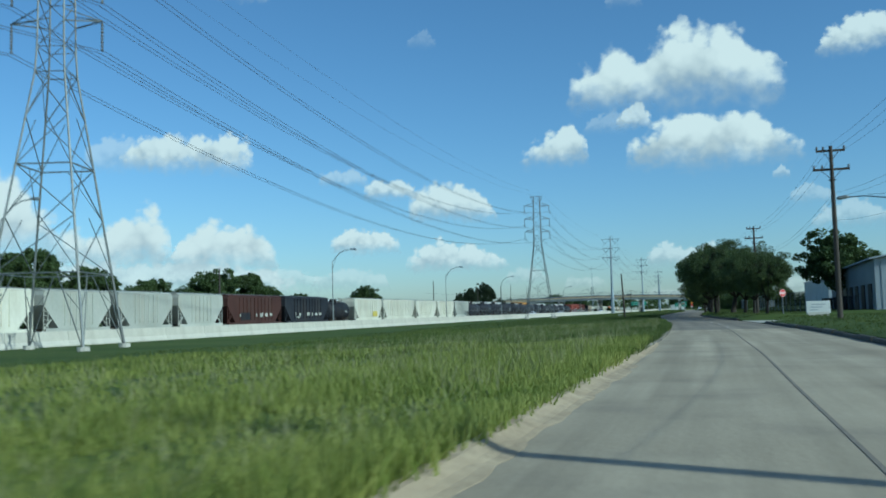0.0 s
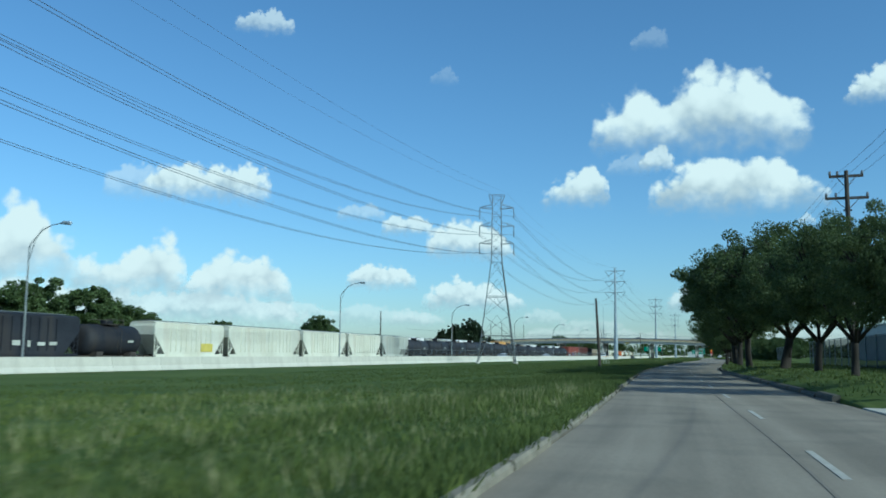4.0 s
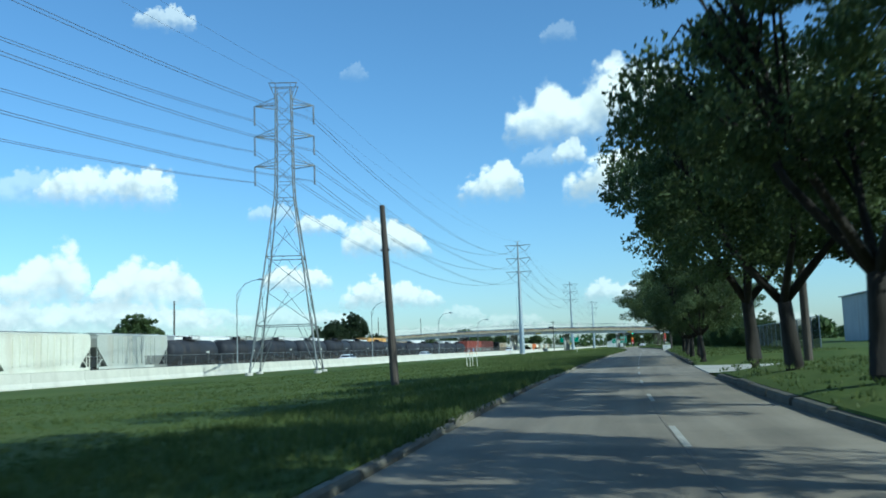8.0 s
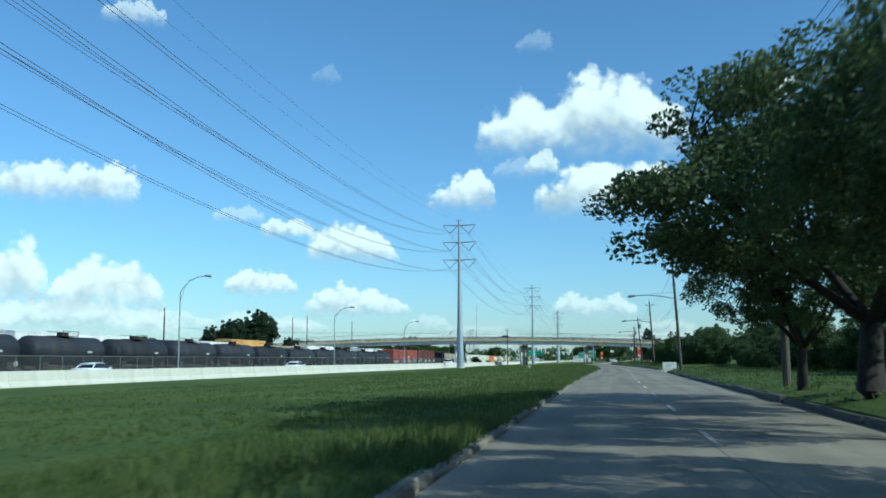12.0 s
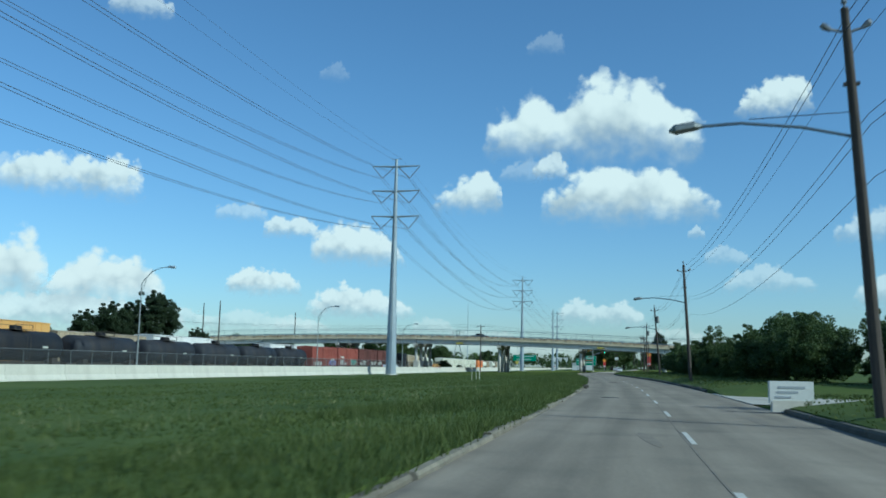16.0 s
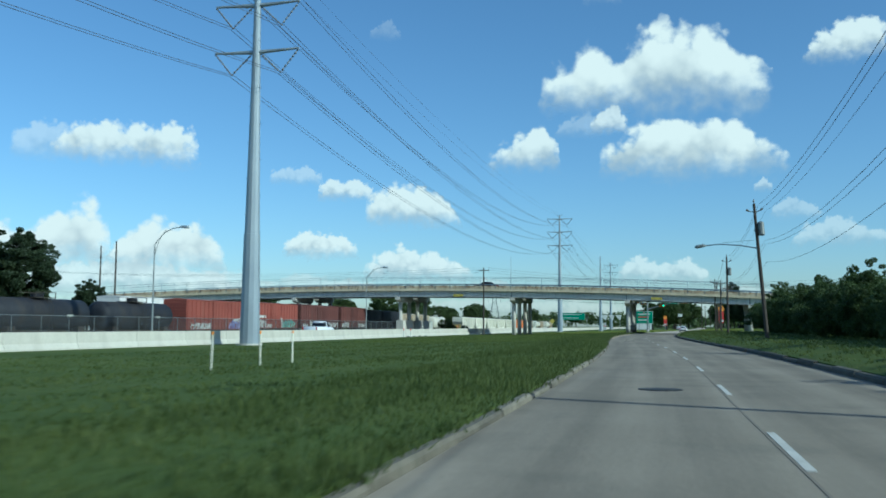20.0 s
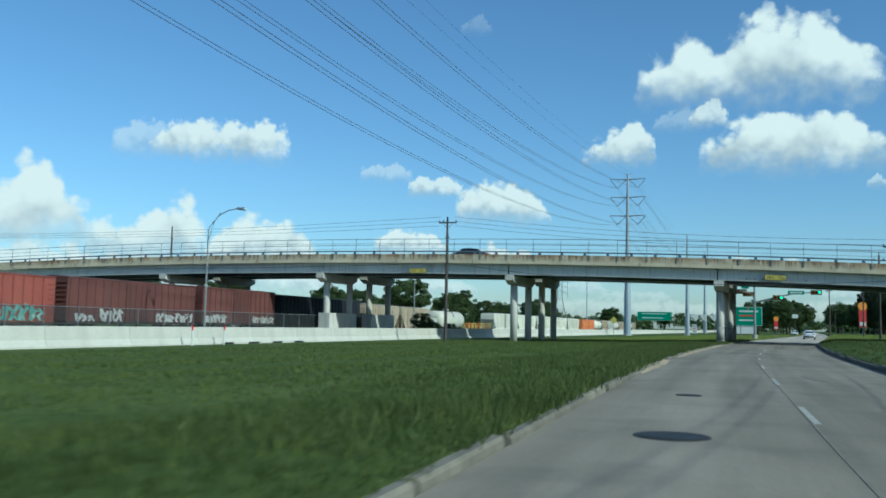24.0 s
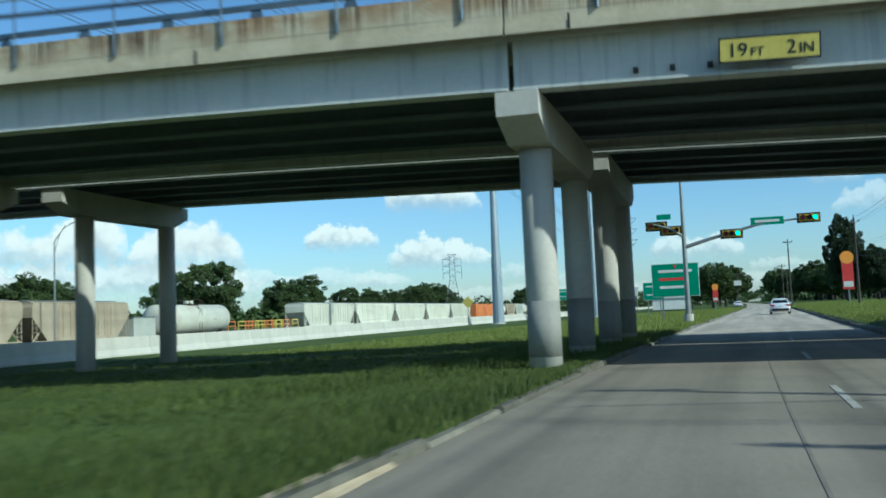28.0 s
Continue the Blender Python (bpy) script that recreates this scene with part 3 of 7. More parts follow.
def make_ground():
    offs = [-2600, -900, -300, -120, -60, -52, -48, -46, -44, -42, -40, -30, -28, -18, -12, -6, -2.5, -0.5, -0.2]
    ys = list(range(-120, 700, 8)) + [740, 820, 950, 1200, 1600, 2400, 4600]
    ys = [-900, -400] + ys
    verts, cols = [], None
    for y in ys:
        yl = min(max(y, -120), 1600)
        l, r = float(road_left(yl)), float(road_right(yl))
        row = [(l + o, ground_z(l + o, yl)) for o in offs] + [(l - 0.17, -0.08), (r + 0.17, -0.08)]
        row += [(r - o, ground_z(r - o, yl)) for o in reversed(offs)]
        cols = len(row)
        verts += [(x, y, z) for x, z in row]
    faces = [(i * cols + j, i * cols + j + 1, (i + 1) * cols + j + 1, (i + 1) * cols + j) for i in range(len(ys) - 1) for j in range(cols - 1)]
    me = bpy.data.meshes.new("ground")
    me.from_pydata(verts, [], faces)
    me.materials.append(M["grass_ground"])
    return tagged(new("ground", me), "mown green grass field with tall tufts along the road", "ground", kind="structure")


def strip(name, left, right, ys, z, thick, material):
    """A slab between two edges, with a level top at z and its own thickness; u runs across in metres, v along."""
    verts, faces, uvs = [], [], []
    for y in ys:
        l, r = float(left(y)), float(right(y))
        zz = z(y) if callable(z) else z
        verts += [(l, y, zz - thick), (l, y, zz), (r, y, zz), (r, y, zz - thick)]
    for i in range(len(ys) - 1):
        for j in range(3):
            a = 4 * i + j
            faces.append((a, a + 1, a + 5, a + 4))
    me = bpy.data.meshes.new(name)
    me.from_pydata(verts, [], faces)
    layer = me.uv_layers.new(name="UVMap")
    for lp in me.loops:
        vx, vy, _ = verts[lp.vertex_index]
        layer.data[lp.index].uv = (vx - float(left(vy)), vy)
    me.materials.append(material)
    return new(name, me)


make_ground()
ROAD_SEAM = 52.9
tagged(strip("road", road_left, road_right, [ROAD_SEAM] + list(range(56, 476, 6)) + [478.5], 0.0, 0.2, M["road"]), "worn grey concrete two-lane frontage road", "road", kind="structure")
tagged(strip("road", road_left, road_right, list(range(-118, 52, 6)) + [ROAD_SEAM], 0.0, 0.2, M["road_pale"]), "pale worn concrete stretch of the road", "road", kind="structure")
tagged(strip("road", road_left, road_right, [478.5] + list(range(482, 700, 6)) + [760, 900, 1200, 1590], 0.0, 0.2, M["road_sunlit"]), "concrete road beyond the overpass, sunlit brightness painted into its colour", "road", kind="structure")
tagged(strip("pavement", lambda y: barrier_x(y) - 10.5, lambda y: barrier_x(y) - 0.5, list(range(-118, 700, 12)) + [900, 1200, 1590], -0.16, 0.3, M["asphalt_yard"]), "pale grey freeway lanes behind the barrier", "road", kind="structure")


def make_barrier():
    """The concrete barrier: a line of cast segments with a sloped foot, each its own piece."""
    root = thing("concrete_barrier", pose(0, 0, 0), "long whitish concrete traffic barrier beside the grass", "barrier")
    near = Mesh().prism([(0.3, 0.0), (0.3, 0.12), (0.12, 0.42), (0.08, 1.1), (-0.08, 1.1), (-0.12, 0.42), (-0.3, 0.12), (-0.3, 0.0)], "y", 0.012, 5.988).data("barrier_segment", M["barrier"])
    y = -60.0
    while y < 640:
        x0, x1 = float(barrier_x(y)), float(barrier_x(y + 6))
        part("barrier_segment", near, None, root, at=pose(x0, y, -0.32, 0, 0, -math.degrees(math.atan2(x1 - x0, 6))))
        y += 6.0
    for k in range(30):
        y0 = 640 + 30 * k
        x0 = float(barrier_x(y0 + 15))
        far = Mesh().box((x0, y0 + 15, 0.22), (0.3, 30.4, 1.08), -math.degrees(math.atan2(float(barrier_x(y0 + 30)) - float(barrier_x(y0)), 30)))
        part("barrier_segment", far, M["barrier"], root)
    for k in range(4):
        y0 = 423 + 3.0 * k
        part("drain_slot", Mesh().box((float(barrier_x(y0)) + 0.31, y0, -0.24), (0.03, 1.3, 0.14)), M["black"], root, "dark drain opening at the foot")


make_barrier()


# ---- lattice towers, steel poles and the lines they carry ----
TOWER_TURN = 14.0


def lattice_tower(x, y, z, h, label):
    root = thing("transmission_tower", pose(x, y, z, 0, 0, TOWER_TURN), label, "tower", "transmission line supports")
    k = h / 28.6

    def half(level):
        return float(np.interp(level, (0, 17.5 * k, 28 * k), (3.1, 0.85, 0.72)))

    levels = [0, 4.6, 8.0, 11.2, 14.2, 17.0, 18.6, 20.2, 21.7, 23.2, 24.8, 26.3, 28.0]
    levels = [v * k for v in levels]
    for sx in (-1, 1):
        for sy in (-1, 1):
            leg = Mesh().tube([(sx * half(v), sy * half(v), v) for v in levels], [float(np.interp(v, (0, 28), (0.085, 0.05))) for v in levels], 4)
            part("leg", leg, M["tower_steel"], root)
    for i in range(len(levels) - 1):
        a, b = levels[i], levels[i + 1]
        ha, hb = half(a), half(b)
        for rot in range(4):
            c, s = math.cos(rot * math.pi / 2), math.sin(rot * math.pi / 2)

            def strut(p, q, r):
                ends = [(u[0] * c - u[1] * s, u[0] * s + u[1] * c, u[2]) for u in (p, q)]
                part("brace", Mesh().tube(ends, r, 4), M["tower_steel"], root)

            r = 0.036 if i < 5 else 0.03
            if i == 0:
                for t in (-1, 1):
                    strut((t * ha, -ha, a), (t * hb * 0.5, -hb, b), r)
                    strut((t * half(2.3), -half(2.3), 2.3), (t * hb * 0.75, -half(3.4), 3.4), 0.026)
            else:
                t = 1 if i % 2 or i > 5 else -1
                strut((-t * ha, -ha, a), (t * hb, -hb, b), r)
                if i < 5:
                    strut((t * ha, -ha, a), (0, -hb, b), 0.026)
            if i in (0, 2, 4, 5, 7, 9, 11):
                strut((-hb, -hb, b), (hb, -hb, b), 0.055 if i in (0, 2) else r)
    for lv in (20.2 * k, 23.2 * k, 26.3 * k):
        for s in (-1, 1):
            w = half(lv)
            arm = Mesh()
            for sy in (-1, 1):
                arm.tube([(s * w, sy * w, lv), (s * 2.85, 0, lv + 0.12)], 0.055, 4)
                arm.tube([(s * w, sy * w, lv + 0.75), (s * 2.85, 0, lv + 0.12)], 0.04, 4)
            arm = part("cross_arm", arm, M["tower_steel"], root)
            string = Mesh().tube([(s * 2.85, 0, lv + 0.1 - 0.11 * i) for i in range(18)], [0.03 if i % 2 else 0.12 for i in range(18)], 6)
            part("insulator_string", string, M["insulator"], arm, "dark disc insulator string")
    top = Mesh()
    for sy in (-1, 1):
        top.tube([(-1.35, sy * 0.7, 28.6 * k), (1.35, sy * 0.7, 28.6 * k)], 0.05, 4)
        for s in (-1, 1):
            top.tube([(s * 0.72, sy * 0.7, 27.0 * k), (s * 1.35, sy * 0.7, 28.6 * k)], 0.04, 4)
            top.tube([(s * 0.72, sy * 0.72, 28.0 * k), (s * 0.72, sy * 0.7, 28.6 * k)], 0.04, 4)
    part("peak", top, M["tower_steel"], root)
    for sx in (-1, 1):
        for sy in (-1, 1):
            part("footing", Mesh().tube([(sx * 3.1, sy * 3.1, -0.3), (sx * 3.1, sy * 3.1, 0.25)], 0.35, 10), M["concrete"], root)
    return root


def steel_pole(x, y, z, h, r0, label, arms=True):
    root = thing("transmission_pole", pose(x, y, z), label, "pole", "transmission line supports")
    zs = [0, h * 0.27, h * 0.27 + 0.02, h * 0.6, h]
    part("shaft", Mesh().tube([(0, 0, v) for v in zs], [r0, r0 * 0.82, r0 * 0.76, r0 * 0.5, r0 * 0.25], 12), M["pole_steel"], root)
    part("base_plate", Mesh().tube([(0, 0, -0.15), (0, 0, 0.12)], r0 * 1.3, 16), M["concrete"], root)
    steps = Mesh()
    for i in range(18):
        v = 3 + i * (h - 6) / 18
        steps.box(((-1) ** i * r0 * float(np.interp(v / h, (0, 1), (1.0, 0.35))), 0, v), (0.16, 0.03, 0.03))
    part("climbing_steps", steps, M["rail_steel"], root)
    for lv in (h - 1.15, h - 4.9, h - 8.75) if arms else ():
        for s in (-1, 1):
            arm = part("cross_arm", Mesh().tube([(s * 0.1, 0, lv), (s * 3.6, 0, lv + 0.12)], [0.17, 0.08], 8), M["pole_steel"], root)
            for x0 in (s * 3.55, s * 0.35):
                n = 15
                a, b = Vector((x0, 0, lv - (0.0 if abs(x0) > 1 else 0.1))), Vector((s * 2.1, 0, lv - 1.75))
                string = Mesh().tube([a.lerp(b, i / (n - 1)) for i in range(n)], [0.03 if i % 2 else 0.1 for i in range(n)], 6)
                part("insulator_string", string, M["insulator"], arm, "dark polymer insulator string")
    if arms:
        part("shield_arm", Mesh().tube([(-0.75, 0, h + 0.1), (0, 0, h - 0.1), (0.75, 0, h + 0.1)], 0.05, 6), M["pole_steel"], root)
    return root


TOWERS = [(-43.0, -130.0), (-36.6, 45.5), (-30.2, 199.0), (-25.6, 369.0), (-20.0, 555.6), (-14.0, 750.0)]
TOWER_Z = -0.3
lattice_tower(*TOWERS[1], TOWER_Z, 28.6, "tall galvanised steel lattice transmission tower on the grass")
lattice_tower(*TOWERS[2], TOWER_Z, 28.0, "tall galvanised steel lattice transmission tower on the grass")
steel_pole(*TOWERS[3], TOWER_Z, 32.0, 0.78, "tall tapered blue-grey steel transmission pole with V-shaped insulators")
steel_pole(*TOWERS[4], TOWER_Z, 33.2, 0.78, "tall tapered blue-grey steel transmission pole with V-shaped insulators")
steel_pole(*TOWERS[5], TOWER_Z, 33.2, 0.78, "tall tapered blue-grey steel transmission pole with V-shaped insulators")
steel_pole(-10.5, 590.5, TOWER_Z, 24.0, 0.6, "plain grey steel pole beyond the overpass", arms=False)


def sag_wire(a, b, drop, r=0.02, n=26, name="power_line", label="dark sagging overhead transmission conductor", group="transmission conductors"):
    a, b = Vector(a), Vector(b)
    pts = [a.lerp(b, i / n) - Vector((0, 0, 4 * drop * (i / n) * (1 - i / n))) for i in range(n + 1)]
    return tagged(part(name, Mesh().tube(pts, r, 4), M["wire"]), label, "cable", group)


def hang_points(i):
    """Where the conductors hang at support i: three levels, both sides, and two shield wires."""
    x, y = TOWERS[i]
    if i < 3:
        lv, s, drop, top, ts = (20.2, 23.2, 26.3), 2.85, 1.85, 28.6, 1.35
    else:
        h = 32.0 if i == 3 else 33.2
        lv, s, drop, top, ts = (h - 8.75, h - 4.9, h - 1.15), 2.1, 1.8, h + 0.1, 0.75
    turn = radians(TOWER_TURN if i < 3 else 0)
    c, n = math.cos(turn), math.sin(turn)
    pts = [(x + k * s * c, y + k * s * n, TOWER_Z + v - drop) for v in lv for k in (-1, 1)]
    return pts, [(x + k * ts * c, y + k * ts * n, TOWER_Z + top) for k in (-1, 1)]


for i in range(5):
    (pa, ga), (pb, gb) = hang_points(i), hang_points(i + 1)
    for p, q in zip(pa, pb):
        for off in (-0.23, 0.23):
            sag_wire((p[0] + off, p[1], p[2]), (q[0] + off, q[1], q[2]), 5.2)
    for p, q in zip(ga, gb):
        sag_wire(p, q, 3.2, 0.01, label="thin overhead shield wire", group="shield wires")


# ---- the overpass ----
def deck_z(x):
    """Underside of the girders along the overpass, which crests over the railway."""
    return 6.46 - 0.0004 * (x + 39.5) ** 2


BRIDGE_Y = 457.6
SKEW = 0.04


def along(x0, x1, y0, z_lo, z_hi, depth, step=4.0):
    """A beam that follows the deck's crest from x0 to x1."""
    mb, n = Mesh(), max(1, int(round((x1 - x0) / step)))
    for i in range(n + 1):
        x = x0 + (x1 - x0) * i / n
        z = deck_z(x)
        mb.v += [(x, y0, z + z_lo), (x, y0 + depth, z + z_lo), (x, y0 + depth, z + z_hi), (x, y0, z + z_hi)]
    for i in range(n):
        k = 4 * i
        for j in range(4):
            mb.f.append((k + j, k + (j + 1) % 4, k + 4 + (j + 1) % 4, k + 4 + j))
    mb.f += [(0, 1, 2, 3), (4 * n, 4 * n + 1, 4 * n + 2, 4 * n + 3)]
    return mb


JOINTS = [-99.2, -79.2, -59.2, -39.2, -18.8, 0.9, 20.8, 40.8]
DECK_W = 8.2


def overpass(y0, label, front, lift=0.0):
    root = thing("overpass", pose(0, 0, lift), label, "bridge", "overpass decks")
    for a, b in zip(JOINTS[:-1], JOINTS[1:]):
        slab = part("deck_slab", along(a, b, y0 + 0.05, 1.02, 1.3, DECK_W - 0.1), M["concrete"], root)
        for k in range(5):
            y = y0 + 0.4 + k * (DECK_W - 0.95) / 4
            # Only the two outer girders keep the unshaded colour.
            mat = M["girder"] if k in (0, 4) else M["girder_shaded"]
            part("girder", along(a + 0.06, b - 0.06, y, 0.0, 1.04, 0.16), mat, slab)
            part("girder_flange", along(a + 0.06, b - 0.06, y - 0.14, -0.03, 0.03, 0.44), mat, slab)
        for side, yy in ((0, y0 - 0.12), (1, y0 + DECK_W - 0.18)):
            part("parapet", along(a + 0.02, b - 0.02, yy, 1.0, 1.92, 0.3), M["parapet"], slab, "rust-stained tan concrete parapet")
            part("parapet_lip", along(a + 0.02, b - 0.02, yy - (0.05 if side == 0 else 0.0), 1.0, 1.18, 0.35), M["parapet"], slab)
    rails = range(2) if front else range(1)
    for side in rails:
        yy = y0 + 0.03 if side == 0 else y0 + DECK_W - 0.03
        for a, b in zip(JOINTS[:-1], JOINTS[1:]):
            part("rail_beam", along(a, b, yy - 0.06, 2.14, 2.26, 0.1), M["rail_steel"], root, "dark steel rail on the parapet")
            if side == 0:
                part("fence_rail", along(a, b, yy - 0.16, 3.42, 3.47, 0.05), M["rail_steel"], root, "thin dark steel top rail")
                part("fence_rail", along(a, b, yy - 0.2, 2.98, 3.01, 0.03), M["galvanised"], root)
    rp = Mesh().box((0, 0, 0.15), (0.34, 0.12, 0.32), taper=0.45).data("rail_post", M["rail_steel"])
    fp = Mesh().tube([(0, -0.2, -0.55), (0, -0.2, 1.25), (0, -0.12, 1.52)], 0.024, 6).box((0, -0.18, -0.42), (0.06, 0.04, 0.22)).data("fence_post", M["rail_steel"])
    x = -97.0
    while x < 38:
        part("rail_post", rp, None, root, at=pose(x, y0 + 0.03, deck_z(x) + 1.9))
        x += 2.2
    x = -97.5
    while front and x < 38:
        part("fence_post", fp, None, root, at=pose(x, y0 + 0.03, deck_z(x) + 1.92))
        x += 2.71
    return root


overpass(BRIDGE_Y, "concrete and steel highway overpass with rust-stained parapet", True)
overpass(BRIDGE_Y + 9.6, "second concrete and steel overpass deck behind the first", False, 0.3)


def bent(x, y, label, pedestal=False, lift=0.0):
    """Two round columns under a cap beam with sloped ends."""
    root = thing("bridge_pier", pose(x, y, 0), label, "pier", "overpass piers")
    zc = deck_z(x) - 0.06 + lift
    cap = Mesh().prism([(0.1, zc), (0.1, zc - 0.5), (1.1, zc - 0.92), (7.0, zc - 0.92), (8.0, zc - 0.5), (8.0, zc)], "x", -0.44, 0.44)
    cap.v = [(p[0] + SKEW * p[1], p[1], p[2]) for p in cap.v]
    part("cap_beam", cap, M["concrete"], root, "grey concrete cap beam with sloped ends")
    for yy in (1.8, 7.0):
        shaft = part("column", Mesh().tube([(SKEW * yy, yy, -0.5), (SKEW * yy, yy, zc - 0.9)], 0.36, 20), M["concrete"], root, smooth=True)
        if -10 < x < 10:
            part("paint_band", Mesh().tube([(SKEW * yy, yy, 0.3), (SKEW * yy, yy, 1.5 + 0.08 * (yy > 5))], 0.363, 20), M["column_paint"], shaft, "darker grey painted band", smooth=True)
    if pedestal:
        part("pedestal", Mesh().box((0.2, 4.4, 0.85), (1.3, 6.8, 2.7)), M["concrete"], root, "heavy square concrete crash pedestal")


for jx in JOINTS[1:-1]:
    for k in range(2):
        bent(jx + (0.12 if jx > -30 else -0.3) + 0.6 * k, BRIDGE_Y + 0.1 + 9.75 * k, "round grey concrete bridge columns under a cap beam", jx in (-39.2, -59.2), 0.3 * k)


def clearance_sign(x, z, slope, label, texts):
    root = thing("clearance_sign", pose(x, BRIDGE_Y + 0.06, deck_z(x) + z, 0, slope, 0), label, "sign", "clearance signs")
    part("plate", Mesh().box((0, 0, 0), (1.74, 0.03, 0.42)), M["sign_yellow"], root)
    part("border", Mesh().box((0, 0.006, 0), (1.8, 0.03, 0.48)), M["black"], root)
    for text, x, size in texts:
        cu = bpy.data.curves.new("sign_text", "FONT")
        cu.body, cu.size, cu.extrude = text, size, 0.004
        ob = new("sign_text", cu)
        ob.data.materials.append(M["black"])
        dg = bpy.context.evaluated_depsgraph_get()
        me = bpy.data.meshes.new_from_object(ob.evaluated_get(dg))
        bpy.data.objects.remove(ob)
        part("lettering", me, None, root, at=pose(x, -0.022, -0.13, 90, 0, 0))
    return root


clearance_sign(5.85, 0.36, 2.4, "weathered yellow bridge clearance sign reading 19 ft 2 in", (("19", -0.74, 0.37), ("FT", -0.33, 0.23), ("2", 0.3, 0.37), ("IN", 0.52, 0.27)))
over_freeway = clearance_sign(-28.3, 0.22, -0.5, "faded yellow sign plate on the girder above the freeway", ())
for k in (-1, 1):
    part("text_bar", Mesh().box((0.42 * k, -0.022, 0), (0.5, 0.01, 0.2)), M["sign_dim"], over_freeway, "worn illegible lettering")
for x in (3.4, 4.1, 4.8, 8.4):
    tagged(part("girder_bracket", Mesh().box((0, 0, 0), (0.1, 0.14, 0.09)).tube([(0, -0.07, 0), (0, -0.12, 0)], 0.03, 8), M["iron"], at=pose(x, BRIDGE_Y + 0.33, deck_z(x) + 0.2)), "small dark bracket bolted to the girder", "bracket", "girder brackets")
slot = Mesh().box((0, 0, 0), (0.045, 0.02, 0.3)).data("joint_slot", M["black"])
joint_root = thing("parapet_joint", pose(0, 0, 0), "short dark joints in the parapet's face", "joint")
for k in range(15):
    x = -88 + 8.2 * k
    part("joint_slot", slot, None, joint_root, at=pose(x, BRIDGE_Y - 0.175, deck_z(x) + 1.16 + 0.28 * (k % 3 == 0)))


# ---- the railway yard ----
rail_x = smooth_line([(-150, -50.5), (60, -50.5), (220, -50.2), (320, -48.5), (400, -45.6), (460, -46.2), (520, -48), (700, -50), (1100, -54), (1600, -60)])


def heading(line, y, d=4.0):
    return -math.degrees(math.atan2(float(line(y + d)) - float(line(y - d)), 2 * d))


def bogies(root, length):
    for s in (-1, 1):
        y = s * (length / 2 - 1.9)
        frame_part = Mesh()
        for x in (-0.95, 0.95):
            frame_part.prism([(y - 1.25, 0.5), (y - 1.05, 0.72), (y - 0.35, 0.85), (y + 0.35, 0.85), (y + 1.05, 0.72), (y + 1.25, 0.5), (y + 0.4, 0.3), (y - 0.4, 0.3)], "x", x - 0.09, x + 0.09)
        frame_part.box((0, y, 0.68), (2.0, 0.4, 0.3))
        bogie = part("bogie", frame_part, M["bogie"], root, "dark rusty wheel truck")
        for w in (-0.88, 0.88):
            part("wheel_set", Mesh().tube([(-0.8, y + w, 0.46), (-0.68, y + w, 0.46)], 0.46, 14).tube([(0.68, y + w, 0.46), (0.8, y + w, 0.46)], 0.46, 14).tube([(-0.7, y + w, 0.46), (0.7, y + w, 0.46)], 0.08, 6), M["bogie"], bogie)
    for s in (-1, 1):
        part("coupler", Mesh().box((0, s * (length / 2 + 0.25), 0.85), (0.25, 0.7, 0.25)), M["bogie"], root)


